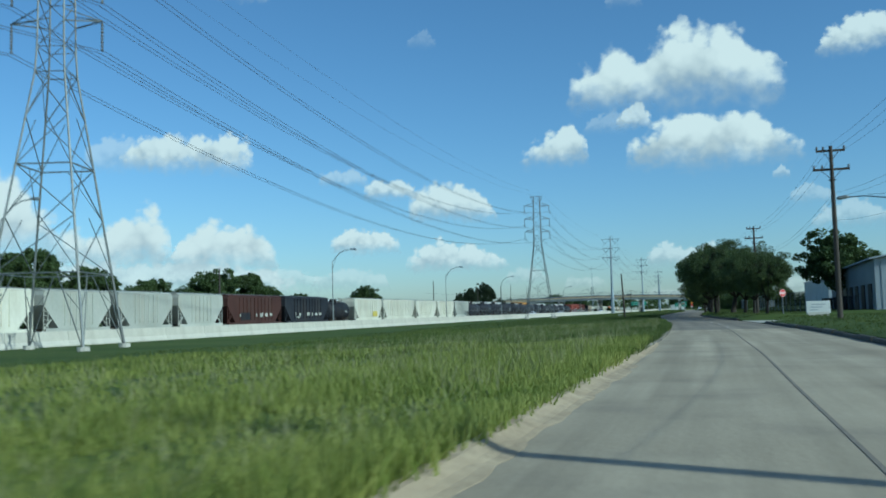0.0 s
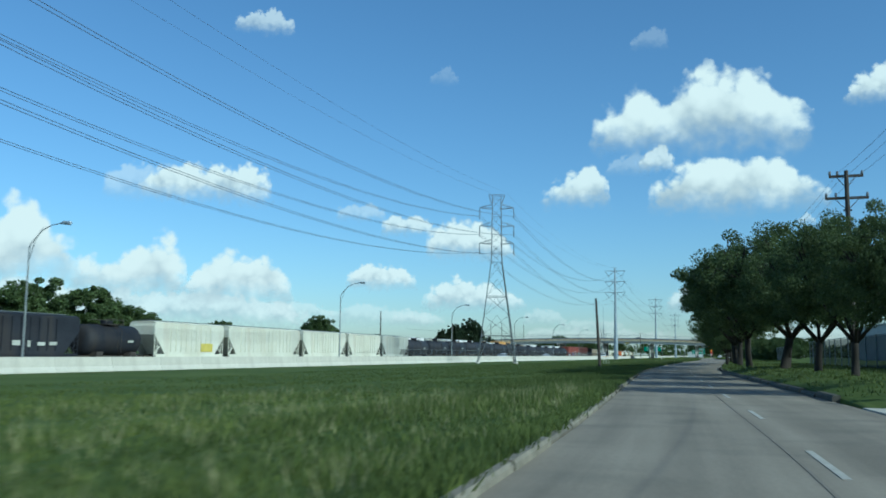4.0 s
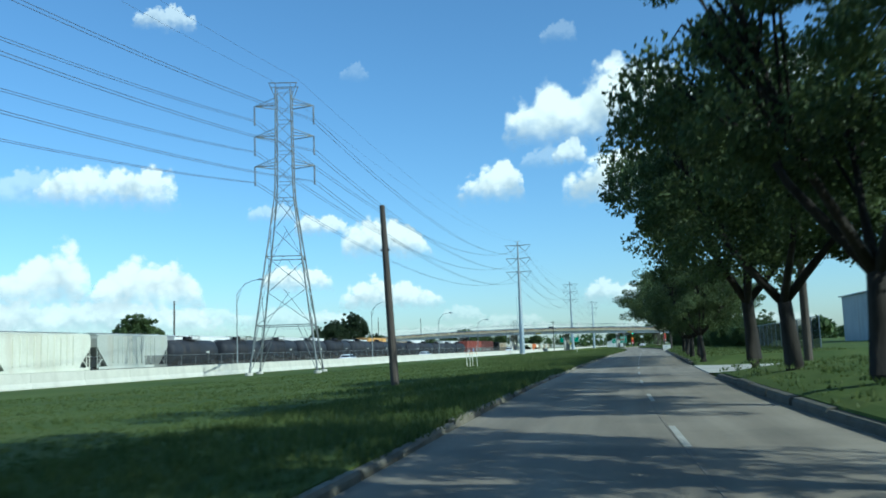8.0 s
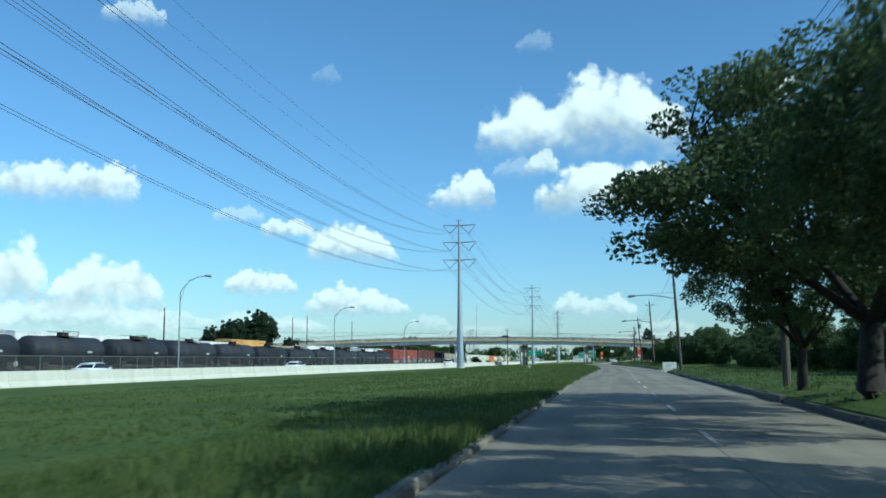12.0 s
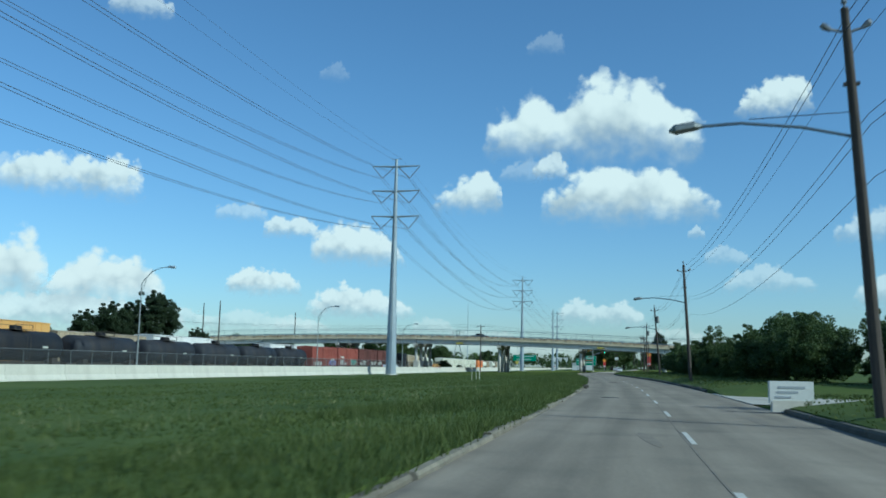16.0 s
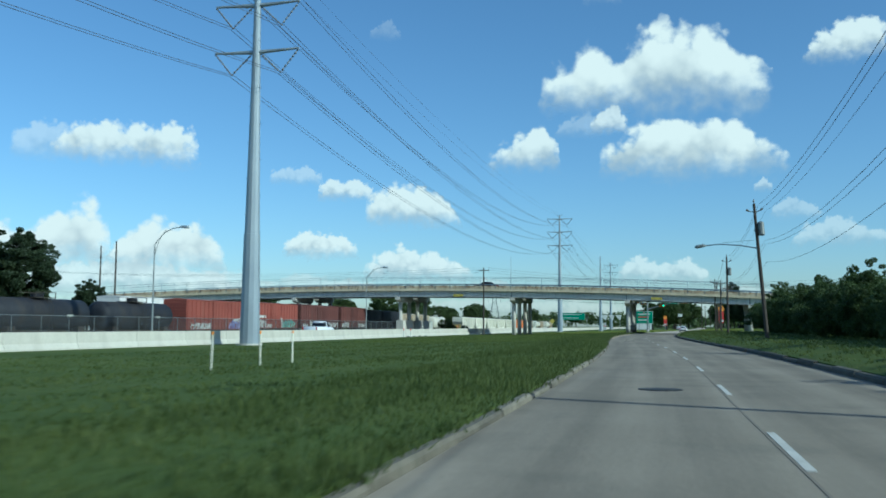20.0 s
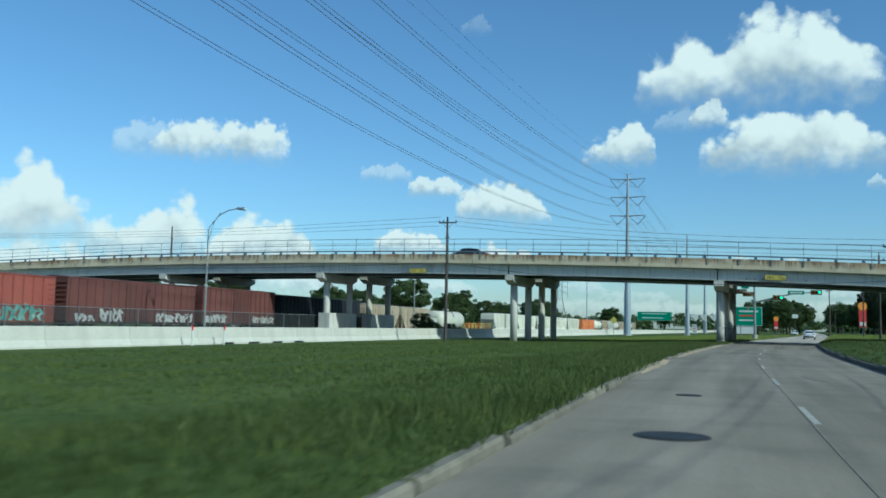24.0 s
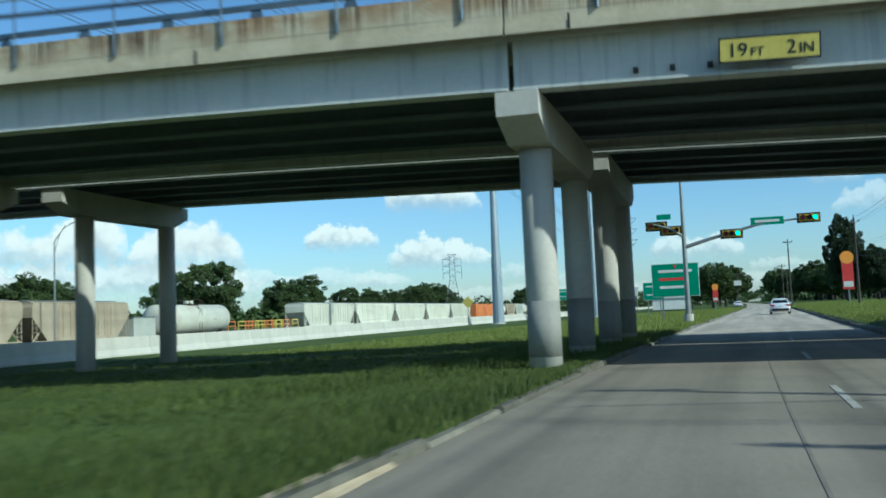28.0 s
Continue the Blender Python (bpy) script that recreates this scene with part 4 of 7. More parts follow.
def hopper_car(m, length, mat, label, patch=None, h=4.45, letters=False):
    root = thing("hopper_car", m, label, "rail car", "freight train cars")
    b, e = length / 2, 1.9
    side = [(-b, h - 0.35), (-b + 0.15, h), (b - 0.15, h), (b, h - 0.35), (b, h - 1.2), (b - e, 1.25), (-b + e, 1.25), (-b, h - 1.2)]
    body = Mesh()
    body.prism(side, "x", -1.48, 1.48)
    body = part("body", body, mat, root)
    part("roof", Mesh().prism([(-1.5, h - 0.02), (-1.1, h + 0.14), (1.1, h + 0.14), (1.5, h - 0.02)], "y", -b + 0.1, b - 0.1), mat, root)
    part("roof_walk", Mesh().box((0, 0, h + 0.24), (0.7, length - 0.6, 0.05)), M["galvanised"], root, "grey metal roof walkway")
    ribs = max(4, int(length / 1.25))
    rib = Mesh().box((0, 0, (h + 1.35) / 2), (0.07, 0.1, h - 1.75)).data("side_rib", mat)
    for s in (-1, 1):
        for i in range(1, ribs):
            y = -b + e + (length - 2 * e) * i / ribs
            part("side_rib", rib, None, root, at=pose(s * 1.51, y, 0))
        part("side_sill", Mesh().box((s * 1.5, 0, 1.16), (0.12, length - 0.4, 0.28)), mat, root)
        for t in (-1, 1):
            lad = Mesh()
            for q in (-0.25, 0.25):
                lad.box((s * 1.42, t * (b - 0.35) + q, 2.45), (0.06, 0.06, 2.7))
            for i in range(7):
                lad.box((s * 1.42, t * (b - 0.35), 1.3 + 0.36 * i), (0.05, 0.5, 0.04))
            lad.tube([(s * 1.35, t * (b - 0.1), 1.15), (s * 1.3, t * (b - e - 0.2), 2.9)], 0.06, 5)
            part("end_ladder", lad, mat, root)
    for s in (-0.6, 0.0, 0.6):
        part("discharge_hopper", Mesh().prism([(-1.2, 1.3), (1.2, 1.3), (0.45, 0.55), (-0.45, 0.55)], "y", s * (b - e) - 0.9, s * (b - e) + 0.9), M["bogie"], root, "dark discharge chute under the body")
    part("underframe", Mesh().box((0, 0, 1.02), (0.6, length, 0.3)), M["bogie"], root)
    if patch:
        part("paint_patch", Mesh().box((1.555, b * patch[0], 2.0), (0.012, 2.4, 0.9)), M[patch[1]], root, "faded paint patch on the side")
    if letters:
        rng = random.Random(int(length * 100))
        for k in range(7):
            q = (-0.75 + 0.25 * k) * (b - e)
            if k == 2:
                continue
            part("text_bar", Mesh().box((1.553, q, 2.15 + rng.uniform(-0.05, 0.05)), (0.012, rng.uniform(0.25, 0.9), rng.choice((0.28, 0.4, 0.5)))), M["train_grey"], root, "faded pale lettering row")
        part("text_bar", Mesh().box((1.553, -0.6 * (b - e), 1.75), (0.012, 1.1, 0.18)), M["train_grey"], root, "faded pale lettering row")
    bogies(root, length)
    return root


def box_car(m, length, mat, label, marks=(), h=4.5):
    root = thing("box_car", m, label, "rail car", "freight train cars")
    b = length / 2
    part("body", Mesh().box((0, 0, (h + 1.0) / 2), (2.9, length, h - 1.0)), mat, root)
    part("roof", Mesh().prism([(-1.5, h), (0, h + 0.14), (1.5, h), (1.5, h - 0.08), (-1.5, h - 0.08)], "y", -b - 0.04, b + 0.04), mat, root)
    rib = Mesh().box((0, 0, (h + 1.05) / 2), (0.06, 0.09, h - 1.3)).data("side_rib", mat)
    for s in (-1, 1):
        for i in range(int(length / 0.95)):
            y = -b + 0.25 + 0.95 * i
            if abs(y) > 1.7:
                part("side_rib", rib, None, root, at=pose(s * 1.475, y, 0))
        door = part("door", Mesh().box((s * 1.5, 0.0, 2.7), (0.1, 3.1, 3.2)), mat, root, "sliding plug door")
        bars = Mesh()
        for q in (-1.1, -0.4, 0.4, 1.1):
            bars.tube([(s * 1.58, q, 1.2), (s * 1.58, q, 4.2)], 0.035, 5)
        part("door_bar", bars, mat, door)
        part("side_sill", Mesh().box((s * 1.45, 0, 0.98), (0.1, length, 0.2)), M["bogie"], root)
    lad = Mesh()
    for t in (-1, 1):
        for i in range(8):
            lad.box((1.49, t * (b - 0.4), 1.25 + 0.38 * i), (0.05, 0.5, 0.04))
        for i in range(9):
            lad.box((0.3, t * (b + 0.05), 1.2 + 0.36 * i), (2.3, 0.06, 0.07))
    part("end_ladder", lad, mat, root)
    for y0, y1, z0, z1, key in marks:
        # a scrawl of bent strokes, letter by letter
        p = Mesh()
        rng = random.Random(int(abs(y0 * 37 + length * 11)))
        c = y0
        while c < y1:
            w, hh, th = rng.uniform(0.35, 0.7), (z1 - z0) * rng.uniform(0.7, 1.0), rng.uniform(0.11, 0.22)
            line = [(c + w * rng.uniform(0, 1), z0 + hh * q) for q in (0.0, 0.35, 0.7, 1.0)] + [(c + w, z0 + hh * rng.uniform(0.4, 0.8))]
            for k in range(len(line) - 1):
                (ya, za), (yb, zb) = line[k], line[k + 1]
                p.prism([(ya - th, za), (ya + th, za - 0.04), (yb + th, zb), (yb - th, zb + 0.04)], "x", 1.51, 1.522 + 0.001 * k)
            c += w * 0.85
        tagged(part("graffiti", p, M[key], root, "spray-painted scrawl on the car side"), kind="stuff")
    bogies(root, length)
    return root


def tank_car(m, length, mat, label, r=1.42):
    root = thing("tank_car", m, label, "rail car", "freight train cars")
    b, zc = length / 2 - 0.5, 1.15 + r
    ys = [-b, -b + 0.12, -b + 0.5, 0, b - 0.5, b - 0.12, b]
    part("tank", Mesh().tube([(0, y, zc) for y in ys], [r * 0.35, r * 0.75, r, r, r, r * 0.75, r * 0.35], 20), mat, root, smooth=True)
    part("dome", Mesh().tube([(0, 0, zc + r - 0.1), (0, 0, zc + r + 0.42)], 0.55, 14), mat, root)
    part("top_platform", Mesh().box((0, 0, zc + r + 0.05), (1.9, 2.6, 0.06)).box((0.9, 0, zc + r + 0.5), (0.05, 2.6, 0.05)).box((-0.9, 0, zc + r + 0.5), (0.05, 2.6, 0.05)).box((0.9, 1.25, zc + r + 0.25), (0.05, 0.05, 0.5)).box((0.9, -1.25, zc + r + 0.25), (0.05, 0.05, 0.5)), M["bogie"], root)
    part("underframe", Mesh().box((0, 0, 1.0), (1.0, length, 0.3)).box((0, b - 1.5, 1.2), (2.6, 0.9, 0.6)).box((0, -b + 1.5, 1.2), (2.6, 0.9, 0.6)), M["bogie"], root)
    part("side_ladder", Mesh().tube([(1.55, 0.25, 1.0), (1.55, 0.25, zc + r * 0.6), (0.9, 0.25, zc + r)], 0.03, 5).tube([(1.55, -0.25, 1.0), (1.55, -0.25, zc + r * 0.6), (0.9, -0.25, zc + r)], 0.03, 5), M["bogie"], root)
    part("placard", Mesh().box((r + 0.04, length * 0.2, zc - 0.1), (0.03, 0.8, 0.2)), M["train_grey"], root, "small pale lettering panel")
    bogies(root, length)
    return root


def on_rail(y, dx=0.0):
    return pose(float(rail_x(y)) - 1.5 + dx, y, -0.05 - float(yard_drop(y)), 0, 0, heading(rail_x, y))


tagged(strip("railway_ballast", lambda y: rail_x(y) - 24, lambda y: rail_x(y) + 1.9, list(range(-118, 700, 12)) + [900, 1200, 1590], lambda y: -0.08 - float(yard_drop(y)), 0.5, M["ballast"]), "dark stone ballast of the railway yard", "ground", kind="structure")

# the train on the near track, from the camera's start onwards
CARS = [(-38, -20.5, "h", "train_grey"), (-20, -3, "h", "train_grey"), (-2.5, 14.5, "h", "train_grey"), (15, 32, "h", "train_grey"), (32.6, 48.2, "h", "train_grey"), (48.8, 60.6, "h", "train_white"), (61.2, 70.6, "h", "train_grey"), (71.2, 80.8, "h", "train_grey"),
        (81.4, 91.2, "h", "train_grey"), (91.8, 106.6, "h", "train_brown"), (107.2, 122.6, "h", "train_dark"), (123.2, 132.6, "t", "train_dark"),
        (133.2, 147.0, "h", "train_white"), (147.6, 166.9, "h", "train_white"), (167.5, 183.2, "h", "train_white"), (183.8, 198.5, "h", "train_white"), (199.1, 213.5, "h", "train_grey")]
CARS += [(214.2 + 13.85 * i, 227.5 + 13.85 * i, "t", "train_dark") for i in range(13)]
CARS += [(394.8, 410.6, "b", "train_red"), (411.2, 427.4, "b", "train_red"), (428.2, 445.4, "b", "train_maroon"), (446.2, 460.6, "b", "train_maroon"), (461.6, 484.6, "b", "train_dark"), (486.0, 500.0, "h", "train_tan"), (500.6, 514.6, "h", "train_tan"), (520.0, 535.6, "t", "train_white")]
CARS += [(556.0 + 21.4 * i, 576.6 + 21.4 * i, "h", "train_white") for i in range(5)]
CARS += [(668.5, 694.0, "b", "train_orange")] + [(696.0 + 16.4 * i, 711.8 + 16.4 * i, "h" if i % 3 else "t", ("train_white", "train_tan", "train_grey")[i % 3]) for i in range(8)]
LABELS = {"train_grey": "weathered pale grey covered hopper car on the tracks", "train_white": "dusty cream-white covered hopper car on the tracks", "train_brown": "dark red-brown freight car on the tracks", "train_dark": "dirty black freight car on the tracks", "train_red": "rust-red ribbed boxcar with spray-painted graffiti", "train_maroon": "dark maroon ribbed boxcar with spray-painted graffiti", "train_tan": "tan ribbed covered hopper car beyond the overpass", "train_orange": "orange boxcar in the far yard"}
MARKS = {394.8: [(-6.8, -2.4, 1.2, 1.9, "graffiti_pale"), (2.4, 6.6, 1.2, 2.2, "graffiti_blue"), (3.4, 5.4, 2.0, 2.5, "graffiti_pale")],
         411.2: [(-6.6, -3.4, 1.2, 2.3, "graffiti_pale"), (-3.0, -1.0, 1.2, 1.7, "graffiti_pale"), (2.2, 6.4, 1.2, 2.4, "graffiti_green"), (-6.0, -3.6, 2.5, 2.9, "graffiti_pale"), (0.4, 1.5, 1.2, 2.7, "graffiti_pale")],
         428.2: [(-7.6, -5.2, 1.1, 1.7, "graffiti_pale"), (-4.6, -2.2, 1.1, 2.2, "graffiti_pale"), (2.6, 7.4, 1.1, 1.9, "graffiti_pale")],
         446.2: [(-6.6, -3.0, 1.1, 1.9, "graffiti_pale"), (2.2, 6.4, 1.1, 1.8, "graffiti_pale")]}
PATCH = {133.2: (0.45, "sign_yellow"), 91.8: (-0.4, "train_dark")}
for y0, y1, kind, key in CARS:
    m, length = on_rail((y0 + y1) / 2), y1 - y0 - 0.5
    if kind == "h":
        hopper_car(m, length, M[key], LABELS[key], PATCH.get(y0), letters=key in ("train_brown", "train_dark"))
    elif kind == "t":
        tank_car(m, length, M[key], {"train_dark": "dirty black tank car on the tracks", "train_brown": "rusty brown tank car on the tracks", "train_white": "white tank car on the tracks"}.get(key, "pale tank car on the tracks"), 1.62 if key == "train_white" else 1.42)
    else:
        box_car(m, length, M[key], LABELS[key], MARKS.get(y0, ()))
# a second line of cars behind
BACK = [(228, 245, 4.7, "roof_pale"), (246, 262, 4.65, "train_grey"), (263, 287, 4.72, "roof_pale"), (288, 302, 4.4, "train_dark"), (303, 316, 4.5, "roof_pale"), (317, 331.5, 5.05, "wall_orange"), (332.5, 351.5, 4.3, "train_tan"), (353, 371, 4.62, "roof_pale"), (393, 404, 4.5, "roof_pale"), (405.5, 423, 4.6, "roof_pale")]
BACK_LABELS = {"roof_pale": "pale tall boxcar on the track behind the tank cars", "train_grey": "grey boxcar on the track behind the tank cars", "train_dark": "dark boxcar on the track behind the tank cars", "wall_orange": "yellow-orange boxcar on the track behind the tank cars", "train_tan": "tan boxcar on the track behind the tank cars"}
for y0, y1, top, key in BACK:
    y = (y0 + y1) / 2
    box_car(on_rail(y, -7.2), y1 - y0 - 0.4, M[key], BACK_LABELS[key], h=top - 0.09 + float(yard_drop(y)))


def flat_car(y):
    root = thing("flat_car", on_rail(y), "low flat car loaded with yellow and rust-brown frames", "rail car", "freight train cars")
    part("deck", Mesh().box((0, 0, 1.1), (2.8, 16.5, 0.25)), M["bogie"], root)
    for i in range(6):
        q = -6.9 + 2.75 * i
        for s in (-1.2, 1.2):
            fr = Mesh().box((s, q, 1.75), (0.12, 0.12, 1.1)).box((s, q + 1.9, 1.75), (0.12, 0.12, 1.1)).box((s, q + 0.95, 2.28), (0.12, 2.0, 0.12)).box((s, q + 0.95, 1.75), (0.1, 2.0, 0.1))
            part("cargo_frame", fr, M["sign_yellow"] if i % 2 else M["train_orange"], root)
    bogies(root, 17.0)


flat_car(545.8)
locker = thing("equipment_box", on_rail(517.3), "pale grey equipment box between two rail cars", "box")
part("body", Mesh().box((0, 0, 1.9), (2.6, 3.8, 2.3)), M["train_grey"], locker)
part("lid", Mesh().box((0, 0, 3.08), (2.75, 3.95, 0.08)), M["galvanised"], locker)
part("base_frame", Mesh().box((0, 0, 0.4), (2.2, 3.4, 0.8)), M["bogie"], locker)

# rails of the two tracks
for track, dx in (("near", 0.0), ("far", -7.2)):
    mb = Mesh()
    for s in (-0.72, 0.72):
        ys = [-110 + 10 * i for i in range(100)]
        mb.tube([(float(rail_x(y)) - 1.5 + dx + s, y, -0.04 - float(yard_drop(y))) for y in ys], 0.05, 4)
    tagged(part("railway_track", mb, M["iron"]), "dark steel rails in the ballast", "track", kind="structure")


# ---- chain-link fence between freeway and yard ----
fence_x = lambda y: float(barrier_x(y)) - 12.2 if y < 330 else float(np.interp(y, (330, 400, 460, 620), (barrier_x(330) - 12.2, -40.8, -40.8, -40.5)))


def chain_fence():
    root = thing("chain_link_fence", pose(0, 0, 0), "grey chain-link fence between freeway and railway yard", "fence")
    post = Mesh().tube([(0, 0, -0.4), (0, 0, 1.95)], 0.035, 6).data("fence_post", M["galvanised"])
    ys = [40 + 3.2 * i for i in range(138)]
    for y in ys:
        part("fence_post", post, None, root, at=pose(fence_x(y), y, 0))
    part("top_rail", Mesh().tube([(fence_x(y), y, 1.93) for y in ys], 0.025, 5), M["galvanised"], root)
    web = Mesh()
    for y in ys:
        web.v += [(fence_x(y) + 0.03, y, -0.2), (fence_x(y) + 0.03, y, 1.92)]
    web.f = [(2 * i, 2 * i + 2, 2 * i + 3, 2 * i + 1) for i in range(len(ys) - 1)]
    part("wire_netting", web, M["netting"], root)


chain_fence()


def street_light(x, y, h=10.4, arm=2.6):
    root = thing("street_lamp", pose(x, y, -0.25), "grey steel cobra-head street lamp beside the freeway", "street lamp", "freeway lamps")
    part("pole", Mesh().tube([(0, 0, 0), (0, 0, h * 0.85)], [0.095, 0.05], 8), M["galvanised"], root)
    part("base", Mesh().tube([(0, 0, -0.1), (0, 0, 0.45)], 0.22, 10), M["concrete"], root)
    part("arm", Mesh().tube([(0, 0, h * 0.84), (0.15, 0, h * 0.87), (1.0, 0, h * 0.955), (arm * 0.7, 0, h * 0.99), (arm, 0, h)], 0.04, 6).tube([(0, 0, h * 0.75), (0.5, 0, h * 0.9), (1.1, 0, h * 0.975)], 0.025, 5), M["galvanised"], root)
    part("luminaire", Mesh().tube([(arm - 0.1, 0, h), (arm + 0.2, 0, h + 0.03), (arm + 0.75, 0, h - 0.02), (arm + 0.85, 0, h - 0.05)], [0.05, 0.13, 0.15, 0.03], 8), M["pole_steel"], root, "flat grey lamp head")


for x, y in ((-46.5, 52), (-44.0, 108.5), (-42.5, 162), (-42.0, 214), (-41.0, 267.3), (-40.2, 322.5), (-39.6, 378), (-37.8, 434.8), (-45.5, 501.2)):
    street_light(x, y)


# ---- wooden poles ----
def wood_pole(x, y, h, label, lean=(0.0, 0.0), arms=(), lamp=0.0, transformer=False, z=0.15, r=0.15, group="utility poles", pins=False):
    root = thing("utility_pole", pose(x, y, z, lean[0], lean[1], 0), label, "pole", group)
    part("shaft", Mesh().tube([(0, 0, -0.4), (0, 0, h * 0.5), (0, 0, h)], [r, r * 0.85, r * 0.62], 10), M["wood_pole"], root)
    for az, w in arms:
        arm = part("cross_arm", Mesh().box((0, 0.1, h - az), (w, 0.1, 0.12)).tube([(-w * 0.3, 0.1, h - az), (0, 0.05, h - az - 0.6)], 0.02, 4).tube([(w * 0.3, 0.1, h - az), (0, 0.05, h - az - 0.6)], 0.02, 4), M["wood_pole"], root)
        for q in (-0.47, -0.25, 0.47):
            part("insulator", Mesh().tube([(w * q, 0.1, h - az + 0.05), (w * q, 0.1, h - az + 0.13), (w * q, 0.1, h - az + 0.25)], [0.03, 0.07, 0.05], 8), M["insulator"], arm)
    if pins:
        part("pin_insulator", Mesh().tube([(0, 0, h - 0.05), (0, 0, h + 0.1), (0, 0, h + 0.14), (0, 0, h + 0.3)], [0.03, 0.03, 0.075, 0.05], 8), M["insulator"], root, "grey post insulator")
        for s in (-1, 1):
            part("bracket", Mesh().tube([(0, 0, h - 0.62), (s * 0.42, 0, h - 0.5)], 0.035, 5).tube([(s * 0.36, 0, h - 0.52), (s * 0.5, 0, h - 0.42), (s * 0.56, 0, h - 0.36)], [0.05, 0.09, 0.06], 8), M["insulator"], root, "side bracket with insulator")
    if lamp:
        part("arm_stay", Mesh().tube([(0, 0, lamp + 0.62), (-2.4, 0, lamp + 0.6)], 0.012, 4), M["iron"], root)
        part("lamp_arm", Mesh().tube([(0, 0, lamp), (-1.2, 0, lamp + 0.32), (-2.6, 0, lamp + 0.52), (-3.6, 0, lamp + 0.5)], 0.04, 6), M["rail_steel"], root)
        part("luminaire", Mesh().tube([(-3.5, 0, lamp + 0.5), (-3.7, 0, lamp + 0.52), (-4.15, 0, lamp + 0.46), (-4.3, 0, lamp + 0.43)], [0.05, 0.12, 0.13, 0.03], 8), M["galvanised"], root, "grey street lamp head")
    if transformer:
        part("transformer", Mesh().tube([(0.32, 0, h - 2.3), (0.32, 0, h - 2.25), (0.32, 0, h - 1.4), (0.32, 0, h - 1.3)], [0.18, 0.22, 0.22, 0.12], 12), M["galvanised"], root, "grey can transformer")
    part("hardware", Mesh().box((0, 0, h - 1.9), (0.36, 0.12, 0.08)).tube([(0.1, 0.1, 0.2), (0.1, 0.1, h - 1.5)], 0.02, 4), M["iron"], root)
    return root


ROADSIDE = [(8.2, 4.5, 9.6), (8.6, 52.0, 9.6), (8.5, 101.5, 9.6), (6.7, 152.4, 10.9), (7.2, 214.5, 10.8), (9.05, 265.0, 9.6), (10.95, 319.0, 9.6), (12.65, 371.0, 9.6), (14.2, 421.0, 9.6), (17.5, 484.0, 9.6), (22.5, 545.0, 9.6)]
for i, (x, y, h) in enumerate(ROADSIDE):
    wood_pole(x, y, h, "dark wooden utility pole with cross-arm beside the road" + (" and lamp" if i in (5, 6, 7) else ""), z=0.45, lean=(0, -4.0 if i == 7 else -2.6 if i in (5, 6) else 0), arms=((0.25, 1.5), (1.3, 1.9)) if i in (0, 1, 2, 3) else (), lamp=6.4 if i in (5, 6, 7) else 0, transformer=i in (7, 8), pins=i > 3)
for i in range(len(ROADSIDE) - 1):
    (xa, ya, ha), (xb, yb, hb) = ROADSIDE[i], ROADSIDE[i + 1]
    for dx, z, r in ((-0.45, -0.15, 0.0105), (-0.35, 0.35, 0.0105), (0.05, -0.15, 0.0075), (0.0, -2.2, 0.009), (0.05, -2.45, 0.009), (0.1, -3.7, 0.009)):
        sag_wire((xa + dx, ya, ha + z), (xb + dx, yb, hb + z), 0.9 if z > -1 else 1.1, r if i > 2 else 0.006, 12, "utility_wire", "dark sagging overhead utility wire", "utility wires")

wood_pole(14.4, 60.0, 8.4, "dark wooden pole carrying a street lamp", lamp=7.4)
wood_pole(-8.8, 155.5, 7.6, "short dark leaning wooden pole alone in the grass", lean=(0, -2.6), z=-0.1, r=0.18, group="lone poles")
wood_pole(-22.0, 448.5, 11.2, "slender dark wooden pole in front of the overpass", arms=((0.5, 1.7),), z=-0.3, r=0.14)
for x, y, h in ((-80.0, 432.4, 14.8), (-86.0, 437.0, 14.5), (-81.0, 488.0, 15.5), (-74, 330, 11), (-70, 252, 11), (-66, 118, 9)):
    wood_pole(x, y, h, "dark bare wooden pole behind the railway yard", z=0, r=0.16, group="yard poles")
for k in range(2):
    for z in (10.1, 10.5, 10.9):
        sag_wire((-22.0 + (0.7 if k else -0.7), 448.5, z), (-130, 452, 12.5) if k == 0 else (60, 444, z - 0.3), 1.4 if k == 0 else 2.6, 0.016, 14, "utility_wire", "dark overhead wire crossing above the grass", "crossing wires")
sag_wire((-22.0, 448.4, 6.75), (15.6, 449.8, 5.45), 1.05, 0.028, 20, "utility_wire", "thick black cable hung low before the overpass", "crossing wires")
sag_wire((-22.0, 448.4, 6.75), (-130, 452, 8.6), 1.2, 0.024, 20, "utility_wire", "thick black cable hung low before the overpass", "crossing wires")


# ---- trees ----
def leaf_mesh(name, centres, radii, per, size, mat, seed):
    """Leaves scattered in clumps: each a small tilted quad."""
    g = np.random.default_rng(seed)
    c = np.repeat(centres, per, axis=0)
    d = g.normal(size=c.shape)
    d /= np.linalg.norm(d, axis=1)[:, None]
    p = c + d * (np.repeat(radii, per) * g.uniform(0.25, 1.0, len(c)) ** 0.5)[:, None] * np.array([1, 1, 0.72])
    a = g.normal(size=c.shape)
    a /= np.linalg.norm(a, axis=1)[:, None]
    b = np.cross(a, g.normal(size=c.shape))
    b /= np.linalg.norm(b, axis=1)[:, None] + 1e-9
    s = (size * g.uniform(0.6, 1.3, len(c)))[:, None]
    v = np.stack([p - a * s, p - b * s * 0.55, p + a * s, p + b * s * 0.55], 1).reshape(-1, 3)
    return soup(name, v, np.arange(len(v)).reshape(-1, 4), mat)


